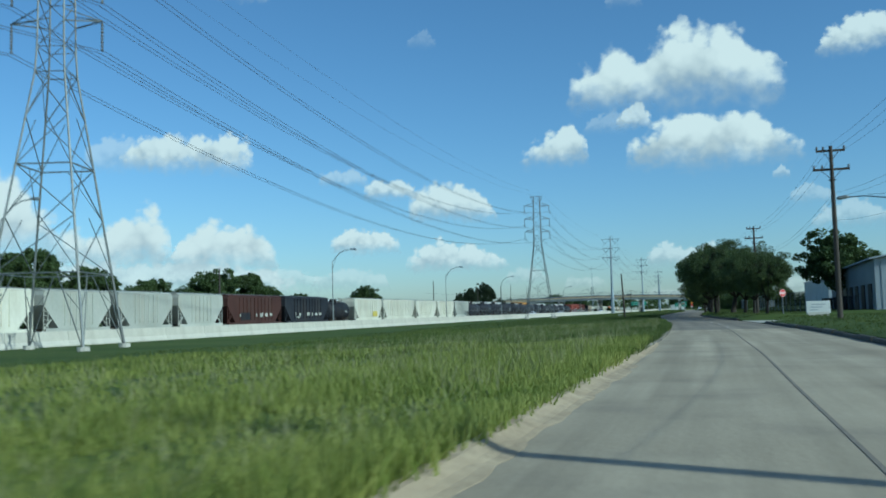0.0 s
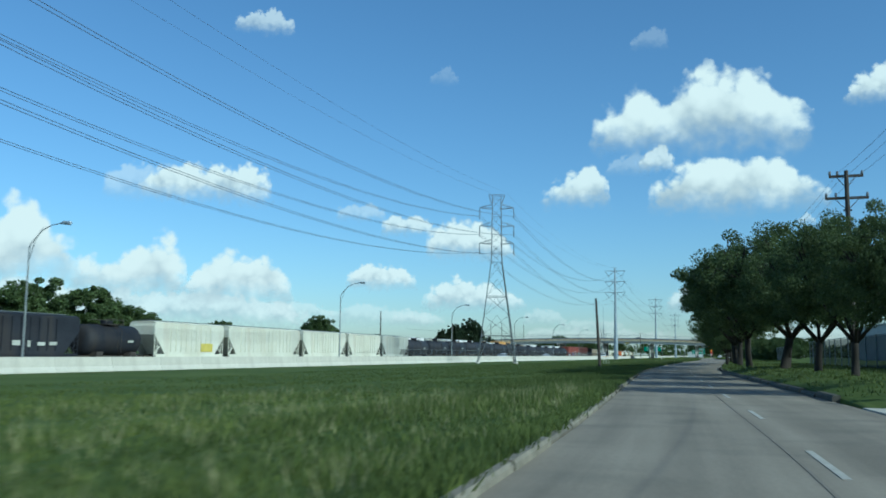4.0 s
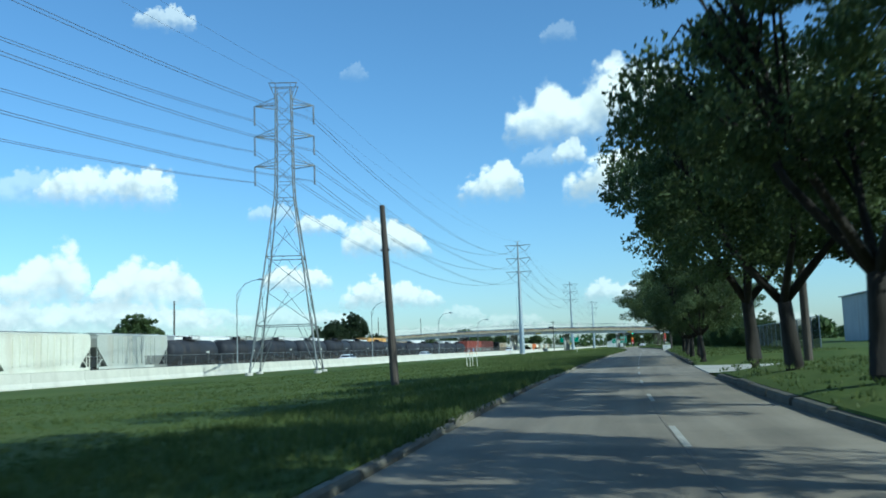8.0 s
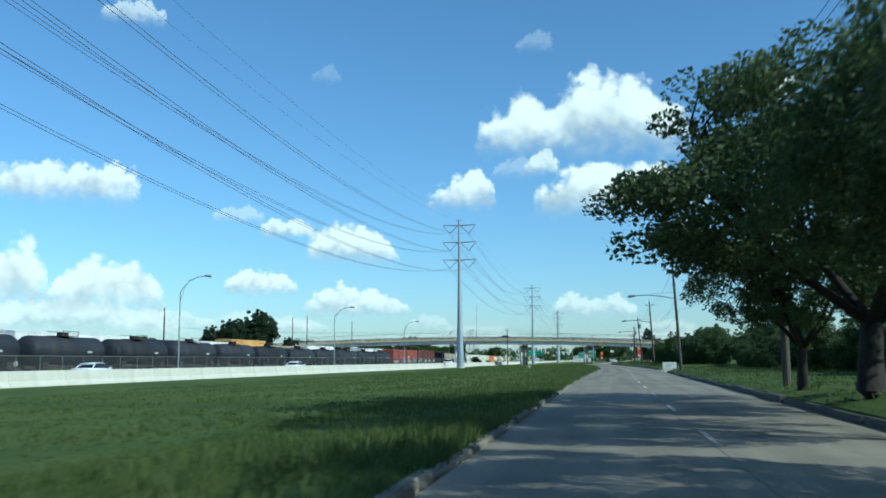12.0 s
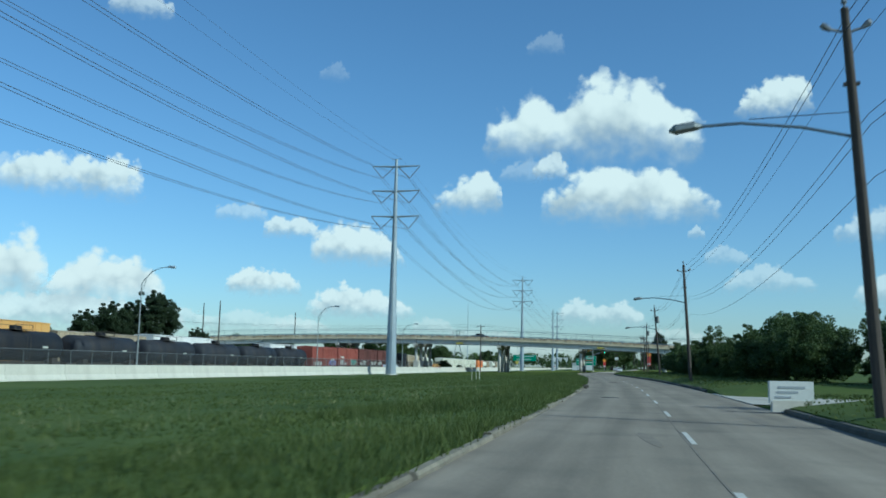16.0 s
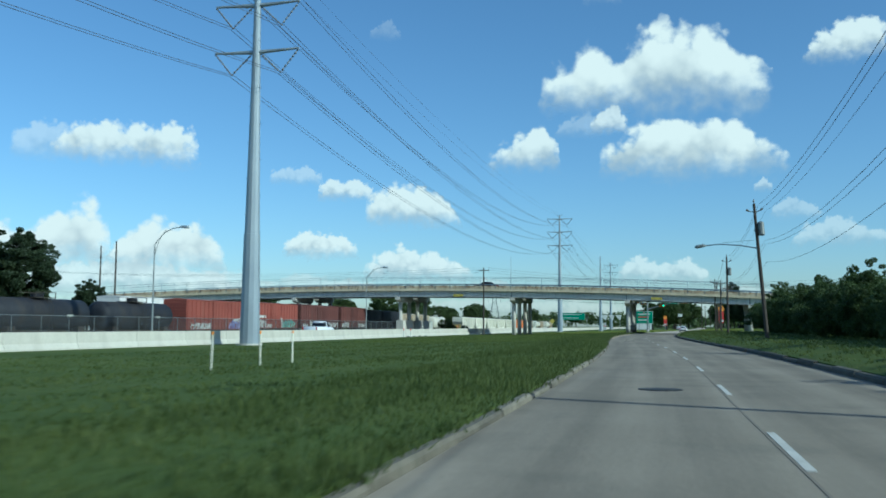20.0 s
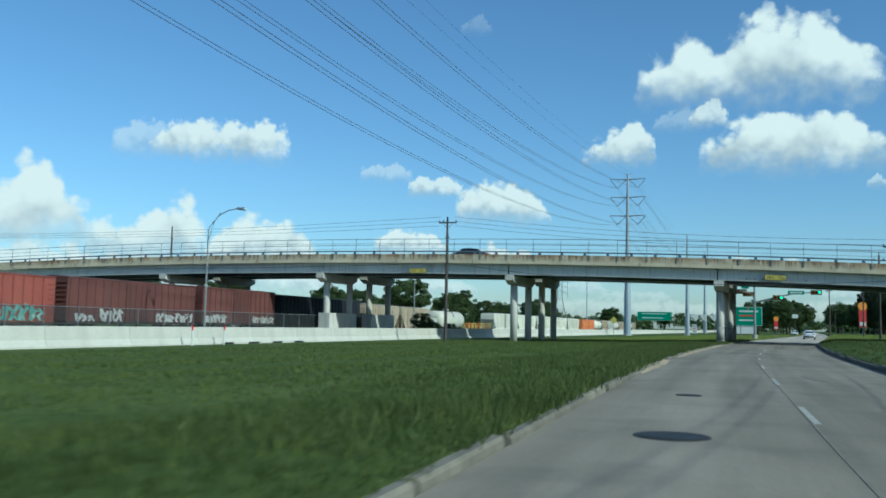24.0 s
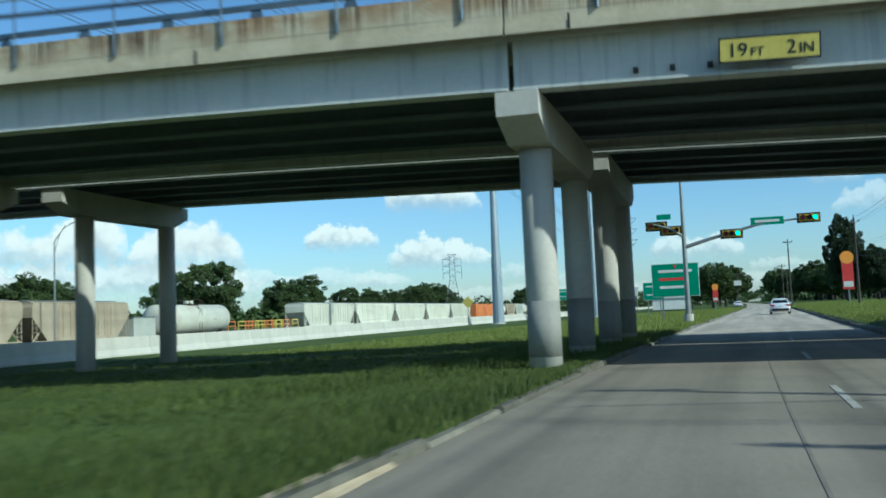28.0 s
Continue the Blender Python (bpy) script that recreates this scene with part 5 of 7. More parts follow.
def tree_meshes(h, spread, fork, seed, clumps, per, size, mat, base=0.28, lift=0.62, clump=0.17, low=False):
    """Trunk with limbs that reach to the clumps, and the crown."""
    g = random.Random(seed)
    centres, radii = [], []
    while len(centres) < clumps:
        x, y, z = g.uniform(-1, 1), g.uniform(-1, 1), g.uniform(-1, 1)
        q = x * x + y * y + z * z
        if q > 1 or q < 0.14 or (not low and z < -0.35 and q < 0.5):
            continue
        lump = 0.78 + 0.3 * noise.noise(Vector((x * 1.7 + seed * 7, y * 1.7, z * 1.7)))
        centres.append((x * spread * lump, y * spread * lump, h * lift + z * (h * (1 - lift)) * (1.05 if z > 0 else (1.0 if low else 0.75)) * lump))
        radii.append(g.uniform(0.6, 1.15) * spread * clump)
    trunk = Mesh()
    lean = (g.uniform(-0.25, 0.25), g.uniform(-0.25, 0.25))
    top = Vector((lean[0], lean[1], fork))
    trunk.tube([(0, 0, -0.5), (0, 0, 0.1), (lean[0] * 0.4, lean[1] * 0.4, fork * 0.5), top], [base * 1.7, base * 1.25, base, base * 0.9], 9)
    limbs, limb_list, twigs = 5, [], Mesh()
    for i in range(limbs):
        w = 2 * math.pi * (i + g.uniform(-0.25, 0.25)) / limbs
        end = Vector((math.cos(w) * spread * 0.55, math.sin(w) * spread * 0.55, h * g.uniform(0.62, 0.8)))
        mid = top.lerp(end, 0.45) + Vector((0, 0, -0.08 * h))
        limb = Mesh()
        limb_list.append(limb)
        limb.tube([top - Vector((0, 0, 0.25)), mid, end], [base * 0.62, base * 0.4, base * 0.13], 7)
        near = sorted(centres, key=lambda c: (Vector(c) - end).length)[: max(3, clumps // 9)]
        for c in near[::2]:
            twigs.tube([mid.lerp(end, g.uniform(0.0, 0.8)), (Vector(c) + end) / 2 + Vector((0, 0, -0.15)), c], [base * 0.22, base * 0.14, base * 0.05], 5)
    return trunk.data("trunk", M["bark"], True), [b.data("limb", M["bark"], True) for b in limb_list], twigs.data("twig_spray", M["bark"]), leaf_mesh("crown", np.array(centres), np.array(radii), per, size, mat, seed)


OAKS = [tree_meshes(10.0, 6.6, 2.2, s, 230, 230, 0.08, M["oak_leaf"], 0.24, lift=0.56, clump=0.118) for s in (3, 11, 29, 41)]
FARS = [tree_meshes(9.0, 4.9, 1.8, s, 190, 100, 0.165, M["far_leaf"], 0.25, lift=0.56, clump=0.15) for s in (5, 17, 23)]
PINES = [tree_meshes(16.0, 6.6, 3.0, s, 300, 260, 0.15, M["pine_leaf"], 0.3, lift=0.53, clump=0.13) for s in (8, 13)]
YOUNG = [tree_meshes(8.4, 2.5, 0.6, s, 120, 120, 0.1, M["far_leaf"], 0.12, lift=0.46, clump=0.2, low=True) for s in (9, 19)]
BUSHES = [tree_meshes(6.0, 3.9, 0.5, s, 150, 130, 0.1, M["far_leaf"], 0.12, lift=0.5, clump=0.15, low=True) for s in (6, 14, 31)]


def tree(kind, i, x, y, z, s, rz, name, label, group, tall=0.0):
    t, limb_meshes, twig_mesh, c = kind[i % len(kind)]
    root = thing(name, pose(x, y, z, 0, 0, rz) @ Matrix.Diagonal((s, s, tall or s, 1)), label, "tree", group)
    bole = part("trunk", t, None, root)
    if "oak" in name:
        for b in limb_meshes:
            part("limb", b, None, bole)
        tagged(part("twig_spray", twig_mesh, None, root), kind="stuff")
    part("crown", c, None, root)
    return root


rng = random.Random(4)
for i, (x, y, s, tall) in enumerate(((8.3, 89, 0.54, 0.66), (7.8, 97, 0.6, 0.72), (7.6, 107, 0.74, 0.8), (6.9, 117, 1.14, 1.0), (5.3, 127.5, 0.88, 1.05), (5.1, 138, 0.9, 1.02), (5.2, 147, 0.92, 0.96), (5.4, 155.6, 1.0, 1.16), (5.1, 172.5, 0.56, 0.6), (5.4, 178, 0.62, 0.62), (5.4, 183.5, 0.62, 0.56), (5.6, 189.5, 0.6, 0.55), (6.4, 196.5, 0.7, 0.76), (6.8, 204, 1.14, 0.85), (6.9, 211, 0.62, 0.6))):
    tree(OAKS, i, x, y, 0.45, s, rng.uniform(0, 360), "live_oak", "dark spreading live oak on the verge beside the road", "roadside oaks", tall)
tree(FARS, 0, 19.5, 118, 0.3, 1.18, 30, "tree", "tall dark tree behind the warehouse", "yard trees")
for x, y, s in ((-92.0, 425.0, 1.06), (-97.5, 416.5, 0.86), (-101.5, 413.5, 0.74), (-86.0, 434.0, 0.56), (-99, 428, 0.9)):
    tree(PINES, 0, x, y, 0, s, rng.uniform(0, 360), "tree", "tall dark green pine behind the railway yard", "yard trees")
for i, (x, y, s) in enumerate(((-116, 320, 1.5), (-100, 118, 1.6), (-96, 107, 1.4), (-95, 126, 1.25), (-95, 144, 1.12), (-92, 151, 0.95), (-95, 167, 1.4), (-93, 177, 1.38), (-95, 188, 1.2), (-96, 197, 1.0), (-118, 262, 1.1), (-120, 300, 0.8), (-150, 470, 1.2), (-140, 480, 1.1), (-112, 520, 1.2), (-100, 535, 1.1), (-120, 560, 1.3), (-78, 536, 1.05), (-82, 545, 1.0), (-78, 580, 1.5), (-78, 611, 1.2), (-78, 622, 1.3), (-79, 650, 1.1), (-78, 665, 1.1), (-78, 734, 1.4), (-105, 610, 1.3), (-72, 690, 1.3), (-90, 720, 1.2), (-120, 660, 1.2), (-60, 800, 1.3), (-100, 830, 1.4), (-40, 860, 1.2), (-140, 380, 1.1), (-132, 345, 0.9))):
    tree(FARS, i, x, y, 0, s, rng.uniform(0, 360), "tree", "round green tree behind the railway yard", "yard trees")
# the thicket beside the road before the overpass, and the woods beyond
for i in range(44):
    y = 292 + i * 3.6
    tree(BUSHES, i, 18.5 + rng.uniform(-1, 2.0) + (5 if i < 4 else 0) + max(0, (y - 380) * 0.06), y, 0.1, rng.uniform(0.64, 0.92) * (1.2 if i < 9 else 1.0), rng.uniform(0, 360), "thicket_tree", "dense dark green thicket tree beside the road", "roadside thicket")
for i in range(26):
    y = 296 + i * 5.7 + rng.uniform(-2, 2)
    tree(YOUNG, i, 17.3 + rng.uniform(-0.8, 3.0) + (5 if i < 3 else 0) + max(0, (y - 380) * 0.06), y, 0.1, rng.uniform(0.5, 0.85), rng.uniform(0, 360), "thicket_tree", "slender dark green sapling in the roadside thicket", "roadside thicket")
for i in range(9):
    tree(YOUNG, i, 14.0 + rng.uniform(-1, 3), 224 + i * 6.2 + rng.uniform(-2, 2), 0.3, rng.uniform(0.42, 0.64), rng.uniform(0, 360), "thicket_tree", "slender dark green sapling in the roadside thicket", "roadside thicket")
for i in range(14):
    tree(BUSHES, i, 15.0 + rng.uniform(-1, 2), 222 + i * 3.9, 0.1, rng.uniform(0.45, 0.68), rng.uniform(0, 360), "thicket_tree", "dense dark green thicket tree beside the road", "roadside thicket")
for i in range(22):
    y = 640 + 22 * i
    tree(FARS, i, float(road_right(y)) + rng.uniform(24, 48), y, 0, rng.uniform(1.1, 1.7), rng.uniform(0, 360), "tree", "dark tree in the woods beyond the junction", "far woods")
for i in range(14):
    y = 820 + 40 * i
    tree(FARS, i, float(road_left(y)) - rng.uniform(8, 40), y, 0, rng.uniform(1.1, 1.6), rng.uniform(0, 360), "tree", "dark tree in the woods beyond the junction", "far woods")
for i in range(16):
    tree(FARS, i, rng.uniform(50, 78), rng.uniform(690, 800), 0, rng.uniform(1.3, 1.8), rng.uniform(0, 360), "tree", "dark tree in the woods beyond the junction", "far woods")
for i, (x, y) in enumerate(((12, 705), (16, 716), (6, 724))):
    tree(FARS, i, x, y, 0, 1.5, rng.uniform(0, 360), "tree", "dark tree in the woods beyond the junction", "far woods")
for i, (x, y, k) in enumerate(((47, 880, 1.7), (53, 872, 1.6), (59, 885, 1.9), (64, 868, 1.8), (50, 905, 2.0), (70, 880, 1.9), (32, 960, 2.2), (26, 950, 2.0), (56, 960, 2.3))):
    tree(FARS, i, x, y, 0, k, 47 * i, "tree", "dark tree in the woods beyond the junction", "far woods")
tree(PINES, 1, 31.5, 606, 0, 0.6, 60, "tree", "tall dark tree beside the junction", "far woods", 1.06)
tree(PINES, 0, 36, 604, 0, 0.66, 20, "tree", "tall dark tree beside the junction", "far woods")


# ---- clouds on the far sky ----
def cloud_material():
    """Cumulus: heaped tops with crisp round edges, a flat soft base that fades out."""
    m = bpy.data.materials.new("cloud")
    m.use_nodes = True
    n, l = m.node_tree.nodes, m.node_tree.links
    n.remove(n["Principled BSDF"])

    def op(kind, a, b=None, c=None):
        q = n.new("ShaderNodeMath")
        q.operation = kind
        for i, v in enumerate((a, b, c)):
            if v is None:
                continue
            if hasattr(v, "default_value"):
                l.new(v, q.inputs[i])
            else:
                q.inputs[i].default_value = v
        return q.outputs[0]

    def step(v, lo, hi):
        q = n.new("ShaderNodeMapRange")
        q.interpolation_type = "SMOOTHSTEP"
        q.inputs[1].default_value, q.inputs[2].default_value = lo, hi
        l.new(v, q.inputs[0])
        return q.outputs[0]

    def layer(name):
        q, s = n.new("ShaderNodeUVMap"), n.new("ShaderNodeSeparateXYZ")
        q.uv_map = name
        l.new(q.outputs[0], s.inputs[0])
        return q.outputs[0], s.outputs[0], s.outputs[1]

    _, x, y = layer("UVMap")
    where, _, _ = layer("shape")
    _, body, _ = layer("body")

    def tex(kind, vec, scale, detail=3):
        q = n.new(kind)
        q.inputs["Scale"].default_value = scale
        q.inputs["Detail"].default_value = detail
        l.new(vec, q.inputs["Vector"])
        return q.outputs["Fac"] if kind == "ShaderNodeTexNoise" else q.outputs["Distance"]

    _, top, _ = layer("top")
    warp_n = n.new("ShaderNodeTexNoise")
    warp_n.inputs["Scale"].default_value, warp_n.inputs["Detail"].default_value = 3.0, 4
    l.new(where, warp_n.inputs["Vector"])
    warp = n.new("ShaderNodeVectorMath")
    warp.operation = "MULTIPLY_ADD"
    warp.inputs[1].default_value = (0.16, 0.16, 0.0)
    l.new(warp_n.outputs["Color"], warp.inputs[0]), l.new(where, warp.inputs[2])
    heap = op("ADD", op("MULTIPLY", tex("ShaderNodeTexVoronoi", warp.outputs[0], 2.1, 0), 0.55), op("MULTIPLY", tex("ShaderNodeTexVoronoi", warp.outputs[0], 5.5, 0), 0.25))
    fine = tex("ShaderNodeTexNoise", where, 5.0, 6)
    wide = tex("ShaderNodeTexNoise", where, 1.2, 3)
    rough = op("MULTIPLY_ADD", fine, 0.42, -0.21)
    s_top = op("ADD", op("SUBTRACT", top, y), op("ADD", op("MULTIPLY_ADD", heap, -0.72, 0.31), rough))
    s_top = op("MINIMUM", s_top, op("ADD", op("SUBTRACT", top, y), op("MULTIPLY_ADD", rough, 0.4, 0.17)))
    s_low = op("ADD", y, op("ADD", rough, op("MULTIPLY_ADD", wide, 0.5, -0.25)))
    fac = op("MULTIPLY", op("MULTIPLY", step(s_top, -0.02, 0.2), step(s_low, -0.26, 0.4)), op("MULTIPLY", body, step(op("ADD", op("SUBTRACT", 1.14, op("ABSOLUTE", x)), op("MULTIPLY", rough, 1.2)), 0.0, 0.3)))
    rise = op("DIVIDE", y, op("MAXIMUM", top, 0.25))
    # Sunlit tops, grey undersides and the lighter right side are painted into the glow.
    tone = op("ADD", op("MULTIPLY", rise, 0.75), op("ADD", op("MULTIPLY_ADD", heap, -0.75, 0.3), op("ADD", op("MULTIPLY", rough, 0.5), op("MULTIPLY_ADD", wide, 0.6, -0.3))))
    tone = op("ADD", tone, op("MULTIPLY", x, 0.08))
    mix = n.new("ShaderNodeMix")
    mix.data_type = "RGBA"
    mix.inputs[6].default_value, mix.inputs[7].default_value = (0.56, 0.58, 0.58, 1), (1.02, 0.97, 0.87, 1)
    l.new(step(tone, -0.12, 0.5), mix.inputs[0])
    em, tp, ms = n.new("ShaderNodeEmission"), n.new("ShaderNodeBsdfTransparent"), n.new("ShaderNodeMixShader")
    l.new(mix.outputs[2], em.inputs[0])
    em.inputs[1].default_value = 0.81
    l.new(fac, ms.inputs[0]), l.new(tp.outputs[0], ms.inputs[1]), l.new(em.outputs[0], ms.inputs[2])
    l.new(ms.outputs[0], n["Material Output"].inputs[0])
    return m


def clouds():
    """Cumulus banks of the far sky, each a patch of its own."""
    eye, mat = Vector((3, 259, 1.3)), cloud_material()
    root = tagged(new("backdrop"), "white cumulus clouds in a blue sky", "clouds", kind="structure")
    made = []

    def bank(az0, az1, base, tops, body=1.0, far=4000):
        """One bank: its bearings, the height of its base, and its heaped outline from end to end, all in degrees."""
        i, n = len(made), 36
        far += 7 * i
        tall = max(tops)
        a, e = radians((az0 + az1) / 2), radians(base)
        d = Vector((math.sin(a) * math.cos(e), math.cos(a) * math.cos(e), math.sin(e)))
        right = Vector((math.cos(a), -math.sin(a), 0))
        up = right.cross(d)
        c, hw, hh = eye + d * far, far * math.tan(radians(az1 - az0) / 2) * math.cos(e), far * math.tan(radians(tall))
        ps = [-1.2 + 2.4 * k / n for k in range(n + 1)]
        ends = [-1.12] + list(np.linspace(-1, 1, len(tops))) + [1.12]
        outline = np.interp(ps, ends, [-0.25] + [v / tall for v in tops] + [-0.25])
        corners, values = [], []
        for p, t in zip(ps, outline):
            corners += [(p, -0.4), (p, 1.45)]
            values += [float(t), float(t)]
        me = bpy.data.meshes.new("cloud")
        me.from_pydata([tuple(c + right * (p * hw) + up * (q * hh)) for p, q in corners], [], [(2 * k, 2 * k + 2, 2 * k + 3, 2 * k + 1) for k in range(n)])
        for name, uv in (("UVMap", corners), ("shape", [(p * hw / hh + 7.3 * i, q + 3.1 * i) for p, q in corners]), ("body", [(body, 0.0)] * len(corners)), ("top", [(v, 0.0) for v in values])):
            layer = me.uv_layers.new(name=name)
            for lp in me.loops:
                layer.data[lp.index].uv = uv[lp.vertex_index]
        me.materials.append(mat)
        ob = part("cloud", me, None, root)
        ob.visible_shadow = False
        made.append(ob)

    bank(-6.6, 7.39, 14.08, (1.91, 2.34, 3.32, 3.85, 2.88, 4.07, 4.46, 4.58, 4.42, 4.54, 3.56, 2.52, 1.31), 1, 4050)
    bank(-2.72, 8.28, 9.83, (1.53, 2.31, 2.59, 2.88, 3.43, 3.28, 3.12, 3.35, 3.23, 2.44, 1.87, 1.11), 1, 4050)
    bank(-10.21, -5.59, 10.27, (0.22, 1.1, 1.84, 2.34, 2.64, 1.54), 0.95, 4050)
    bank(-3.52, -1.17, 12.45, (0.58, 1.41, 1.65, 1.48, 0.58), 0.8, 4050)
    bank(-5.85, -2.71, 12.16, (0.37, 1.09, 1.37, 1.08), 0.25, 4050)
    bank(9.43, 13.99, 15.9, (0.27, 1.4, 1.85, 2.13, 1.95, 1.62), 0.95, 4050)
    bank(5.83, 7.67, 15.38, (0.21, 1.02, 0.96, 0.27), 0.3, 4050)
    bank(-37.18, -28.97, 10.1, (0.77, 1.88, 2.19, 2.12, 2.06, 2.07, 2.3, 2.41, 1.86), 0.95, 4050)
    bank(-39.46, -35.79, 9.9, (1.05, 2.12, 2.0, 1.25), 0.4, 4050)
    bank(-21.14, -17.5, 8.15, (0.87, 1.25, 0.95, 1.32, 1.11, 0.51), 0.85, 4050)
    bank(-18.09, -12.11, 6.64, (1.32, 2.07, 2.36, 2.36, 2.07, 1.7, 0.67), 0.95, 4050)
    bank(-24.25, -20.99, 9.05, (0.58, 1.05, 1.09, 0.58), 0.4, 4050)
    bank(-23.36, -18.69, 4.47, (0.62, 1.35, 1.57, 1.54, 1.28, 0.62), 0.95, 4600)
    bank(-18.1, -11.32, 3.18, (0.81, 1.47, 1.99, 1.62, 1.55, 1.18, 0.52), 0.9, 4600)
    bank(-40.78, -33.97, 3.68, (1.5, 2.0, 2.2, 2.6, 3.3, 3.7, 3.7, 2.7), 1, 4600)
    bank(-34.0, -27.05, 3.38, (1.3, 2.2, 3.2, 3.3, 3.1, 3.1, 3.3, 2.6, 1.3), 1, 4600)
    bank(-28.43, -24.27, 2.27, (1.06, 1.35, 1.07, 0.54), 0.45, 4600)
    bank(-41.77, -26.01, 1.84, (1.9, 2.1, 2.0, 2.2, 1.8, 0.9), 0.8, 4600)
    bank(7.37, 10.23, 6.66, (0.7, 1.22, 1.13, 0.44), 0.35, 4050)
    bank(8.47, 13.86, 4.99, (0.42, 1.27, 1.57, 1.49, 1.01, 0.4), 0.45, 4600)
    bank(-1.86, 3.74, 2.83, (0.95, 1.66, 1.23, 1.5, 1.36, 0.57), 0.65, 4600)
    bank(-11.34, -8.4, 2.07, (0.52, 1.03, 0.88, 0.33), 0.35, 4600)
    bank(-3.98, -1.47, 20.3, (0.35, 1.04, 1.24, 0.86), 0.18, 4050)
    bank(-18.01, -15.96, 18.32, (0.39, 0.99, 1.06, 0.56), 0.15, 4050)
    bank(-24.6, -17.41, 1.89, (0.86, 1.41, 1.23, 0.88, 0.52), 0.4, 4600)
    bank(6.41, 7.48, 8.35, (0.28, 0.77, 0.34), 0.5, 4050)
    bank(-20.32, -16.68, 2.01, (0.44, 0.98, 0.73, 0.37), 0.45, 4600)
    bank(3.9, 7.24, 1.82, (0.53, 0.88, 0.52), 0.35, 4600)
    bank(-8.94, -4.75, 1.53, (0.55, 0.91, 0.66), 0.3, 4600)
    bank(-46.3, -40.2, 4.4, (1.4, 3.1, 4.85, 4.9, 3.8, 2.9, 1.4), 1, 4600)
    bank(-52.5, -44.0, 4.4, (1.5, 3.0, 3.6, 4.2, 3.6, 2.0), 0.9, 4600)
    bank(-58.0, -50.0, 7.7, (0.8, 2.0, 2.2, 1.0), 0.6, 4600)
    bank(-31.6, -27.6, 21.1, (0.6, 1.3, 1.35, 0.7), 0.6, 4050)
    bank(15.0, 20.0, 8.0, (0.7, 1.6, 2.0, 1.2), 0.6, 4600)
    bank(16.0, 23.0, 4.0, (0.9, 1.9, 2.2, 1.6, 0.8), 0.6, 4600)
    bank(-17.0, -1.0, 0.7, (0.6, 1.0, 1.1, 1.0, 0.7), 0.35, 4600)
    bank(-1.0, 13.0, 0.7, (0.6, 1.1, 1.2, 0.8), 0.35, 4600)
    bank(-50.0, -38.0, 1.3, (1.9, 2.8, 3.0, 2.8, 2.1), 0.85, 4600)


clouds()


# ---- beside the road: drives, kerbs, markings, covers ----
for a, b in DRIVES:
    ya, yb = a - 1.0, b + 1.0
    ys = [ya + (yb - ya) * i / 4 for i in range(5)]
    ob = strip("driveway", lambda y: road_right(y) + 0.01, lambda y: road_right(y) + 27, ys, 0.035, 0.12, M["drive_concrete"])
    tagged(ob, "pale concrete side drive joining the road", "driveway", kind="structure")

KERB_SHADED = Mesh().prism([(-0.1, -0.1), (-0.1, 0.16), (-0.06, 0.22), (0.1, 0.23), (0.14, 0.2), (0.14, -0.1)], "y", -1.45, 1.45).data("kerb_stone", M["kerb_shaded"])
KERB = Mesh().prism([(-0.09, -0.1), (-0.09, 0.12), (-0.06, 0.15), (0.05, 0.15), (0.08, 0.11), (0.09, -0.1)], "y", -1.45, 1.45).data("kerb_stone", M["kerb"])


def kerb(side, y0, y1, label):
    root = thing("kerb", pose(0, 0, 0), label, "kerb", "road kerbs", kind="structure")
    y, g = y0, random.Random(side)
    while y < y1:
        if side < 0 or not any(a - 4 < y < b + 4 for a, b in DRIVES):
            line, off = (road_left, -0.1) if side < 0 else (road_right, 0.1)
            part("kerb_stone", KERB if side < 0 else KERB_SHADED, None, root, at=pose(float(line(y)) + off + g.uniform(-0.03, 0.03), y, g.uniform(-0.1, -0.02), 0, g.uniform(-4, 4), heading(line, y) + g.uniform(-0.8, 0.8)))
        y += 2.96


kerb(-1, 30, 560, "worn concrete kerb half sunk in the grass")
kerb(1, -20, 560, "concrete kerb along the raised verge, shade painted into its colour")

broken = thing("broken_kerb", pose(0, 0, 0), "dark broken kerb stones tilted in the grass edge", "kerb", kind="structure")
g = random.Random(21)
CHUNKS = [Mesh().box((0, 0, 0.05), (0.17, 0.26, 0.26), taper=0.75).data("kerb_chunk", M[key]) for key in ("bogie", "kerb")]
for k in range(10):
    y = 299.9 + 0.4 * k + g.uniform(-0.1, 0.1)
    part("kerb_chunk", CHUNKS[k % 3 == 1], None, broken, at=pose(float(road_left(y)) + 0.05 + g.uniform(-0.12, 0.1), y, g.uniform(-0.05, 0.03), g.uniform(-16, 16), g.uniform(-16, 16), g.uniform(-30, 30)))

root = thing("lane_marking", pose(0, 0, 0), "worn white dashed centre line", "road marking", kind="structure")
WORN = Mesh().box((0, 0, 0.003), (0.1, 2.9, 0.006)).data("dash", M["paint_worn"])
DASH = Mesh().box((0, 0, 0.003), (0.1, 3.0, 0.006)).data("dash", M["paint_white"])
tagged(strip("joint_seam", lambda y: road_left(y) + 3.42 + 0.03 * np.sin(y * 0.21), lambda y: road_left(y) + 3.455 + 0.03 * np.sin(y * 0.21), [104 + 1.5 * i for i in range(250)], 0.005, 0.004, M["patch"]), "dark tar seam under the dashed line", "road marking", kind="structure")
y = 343.5 - 9.15 * 31
while y < 640:
    part("dash", DASH if 200 < y < 380 else WORN, None, root, at=pose(float(road_left(y)) + float(np.interp(y, (432, 456), (3.5, 4.3))), y, 0.002, 0, 0, heading(road_left, y)))
    y += 9.15
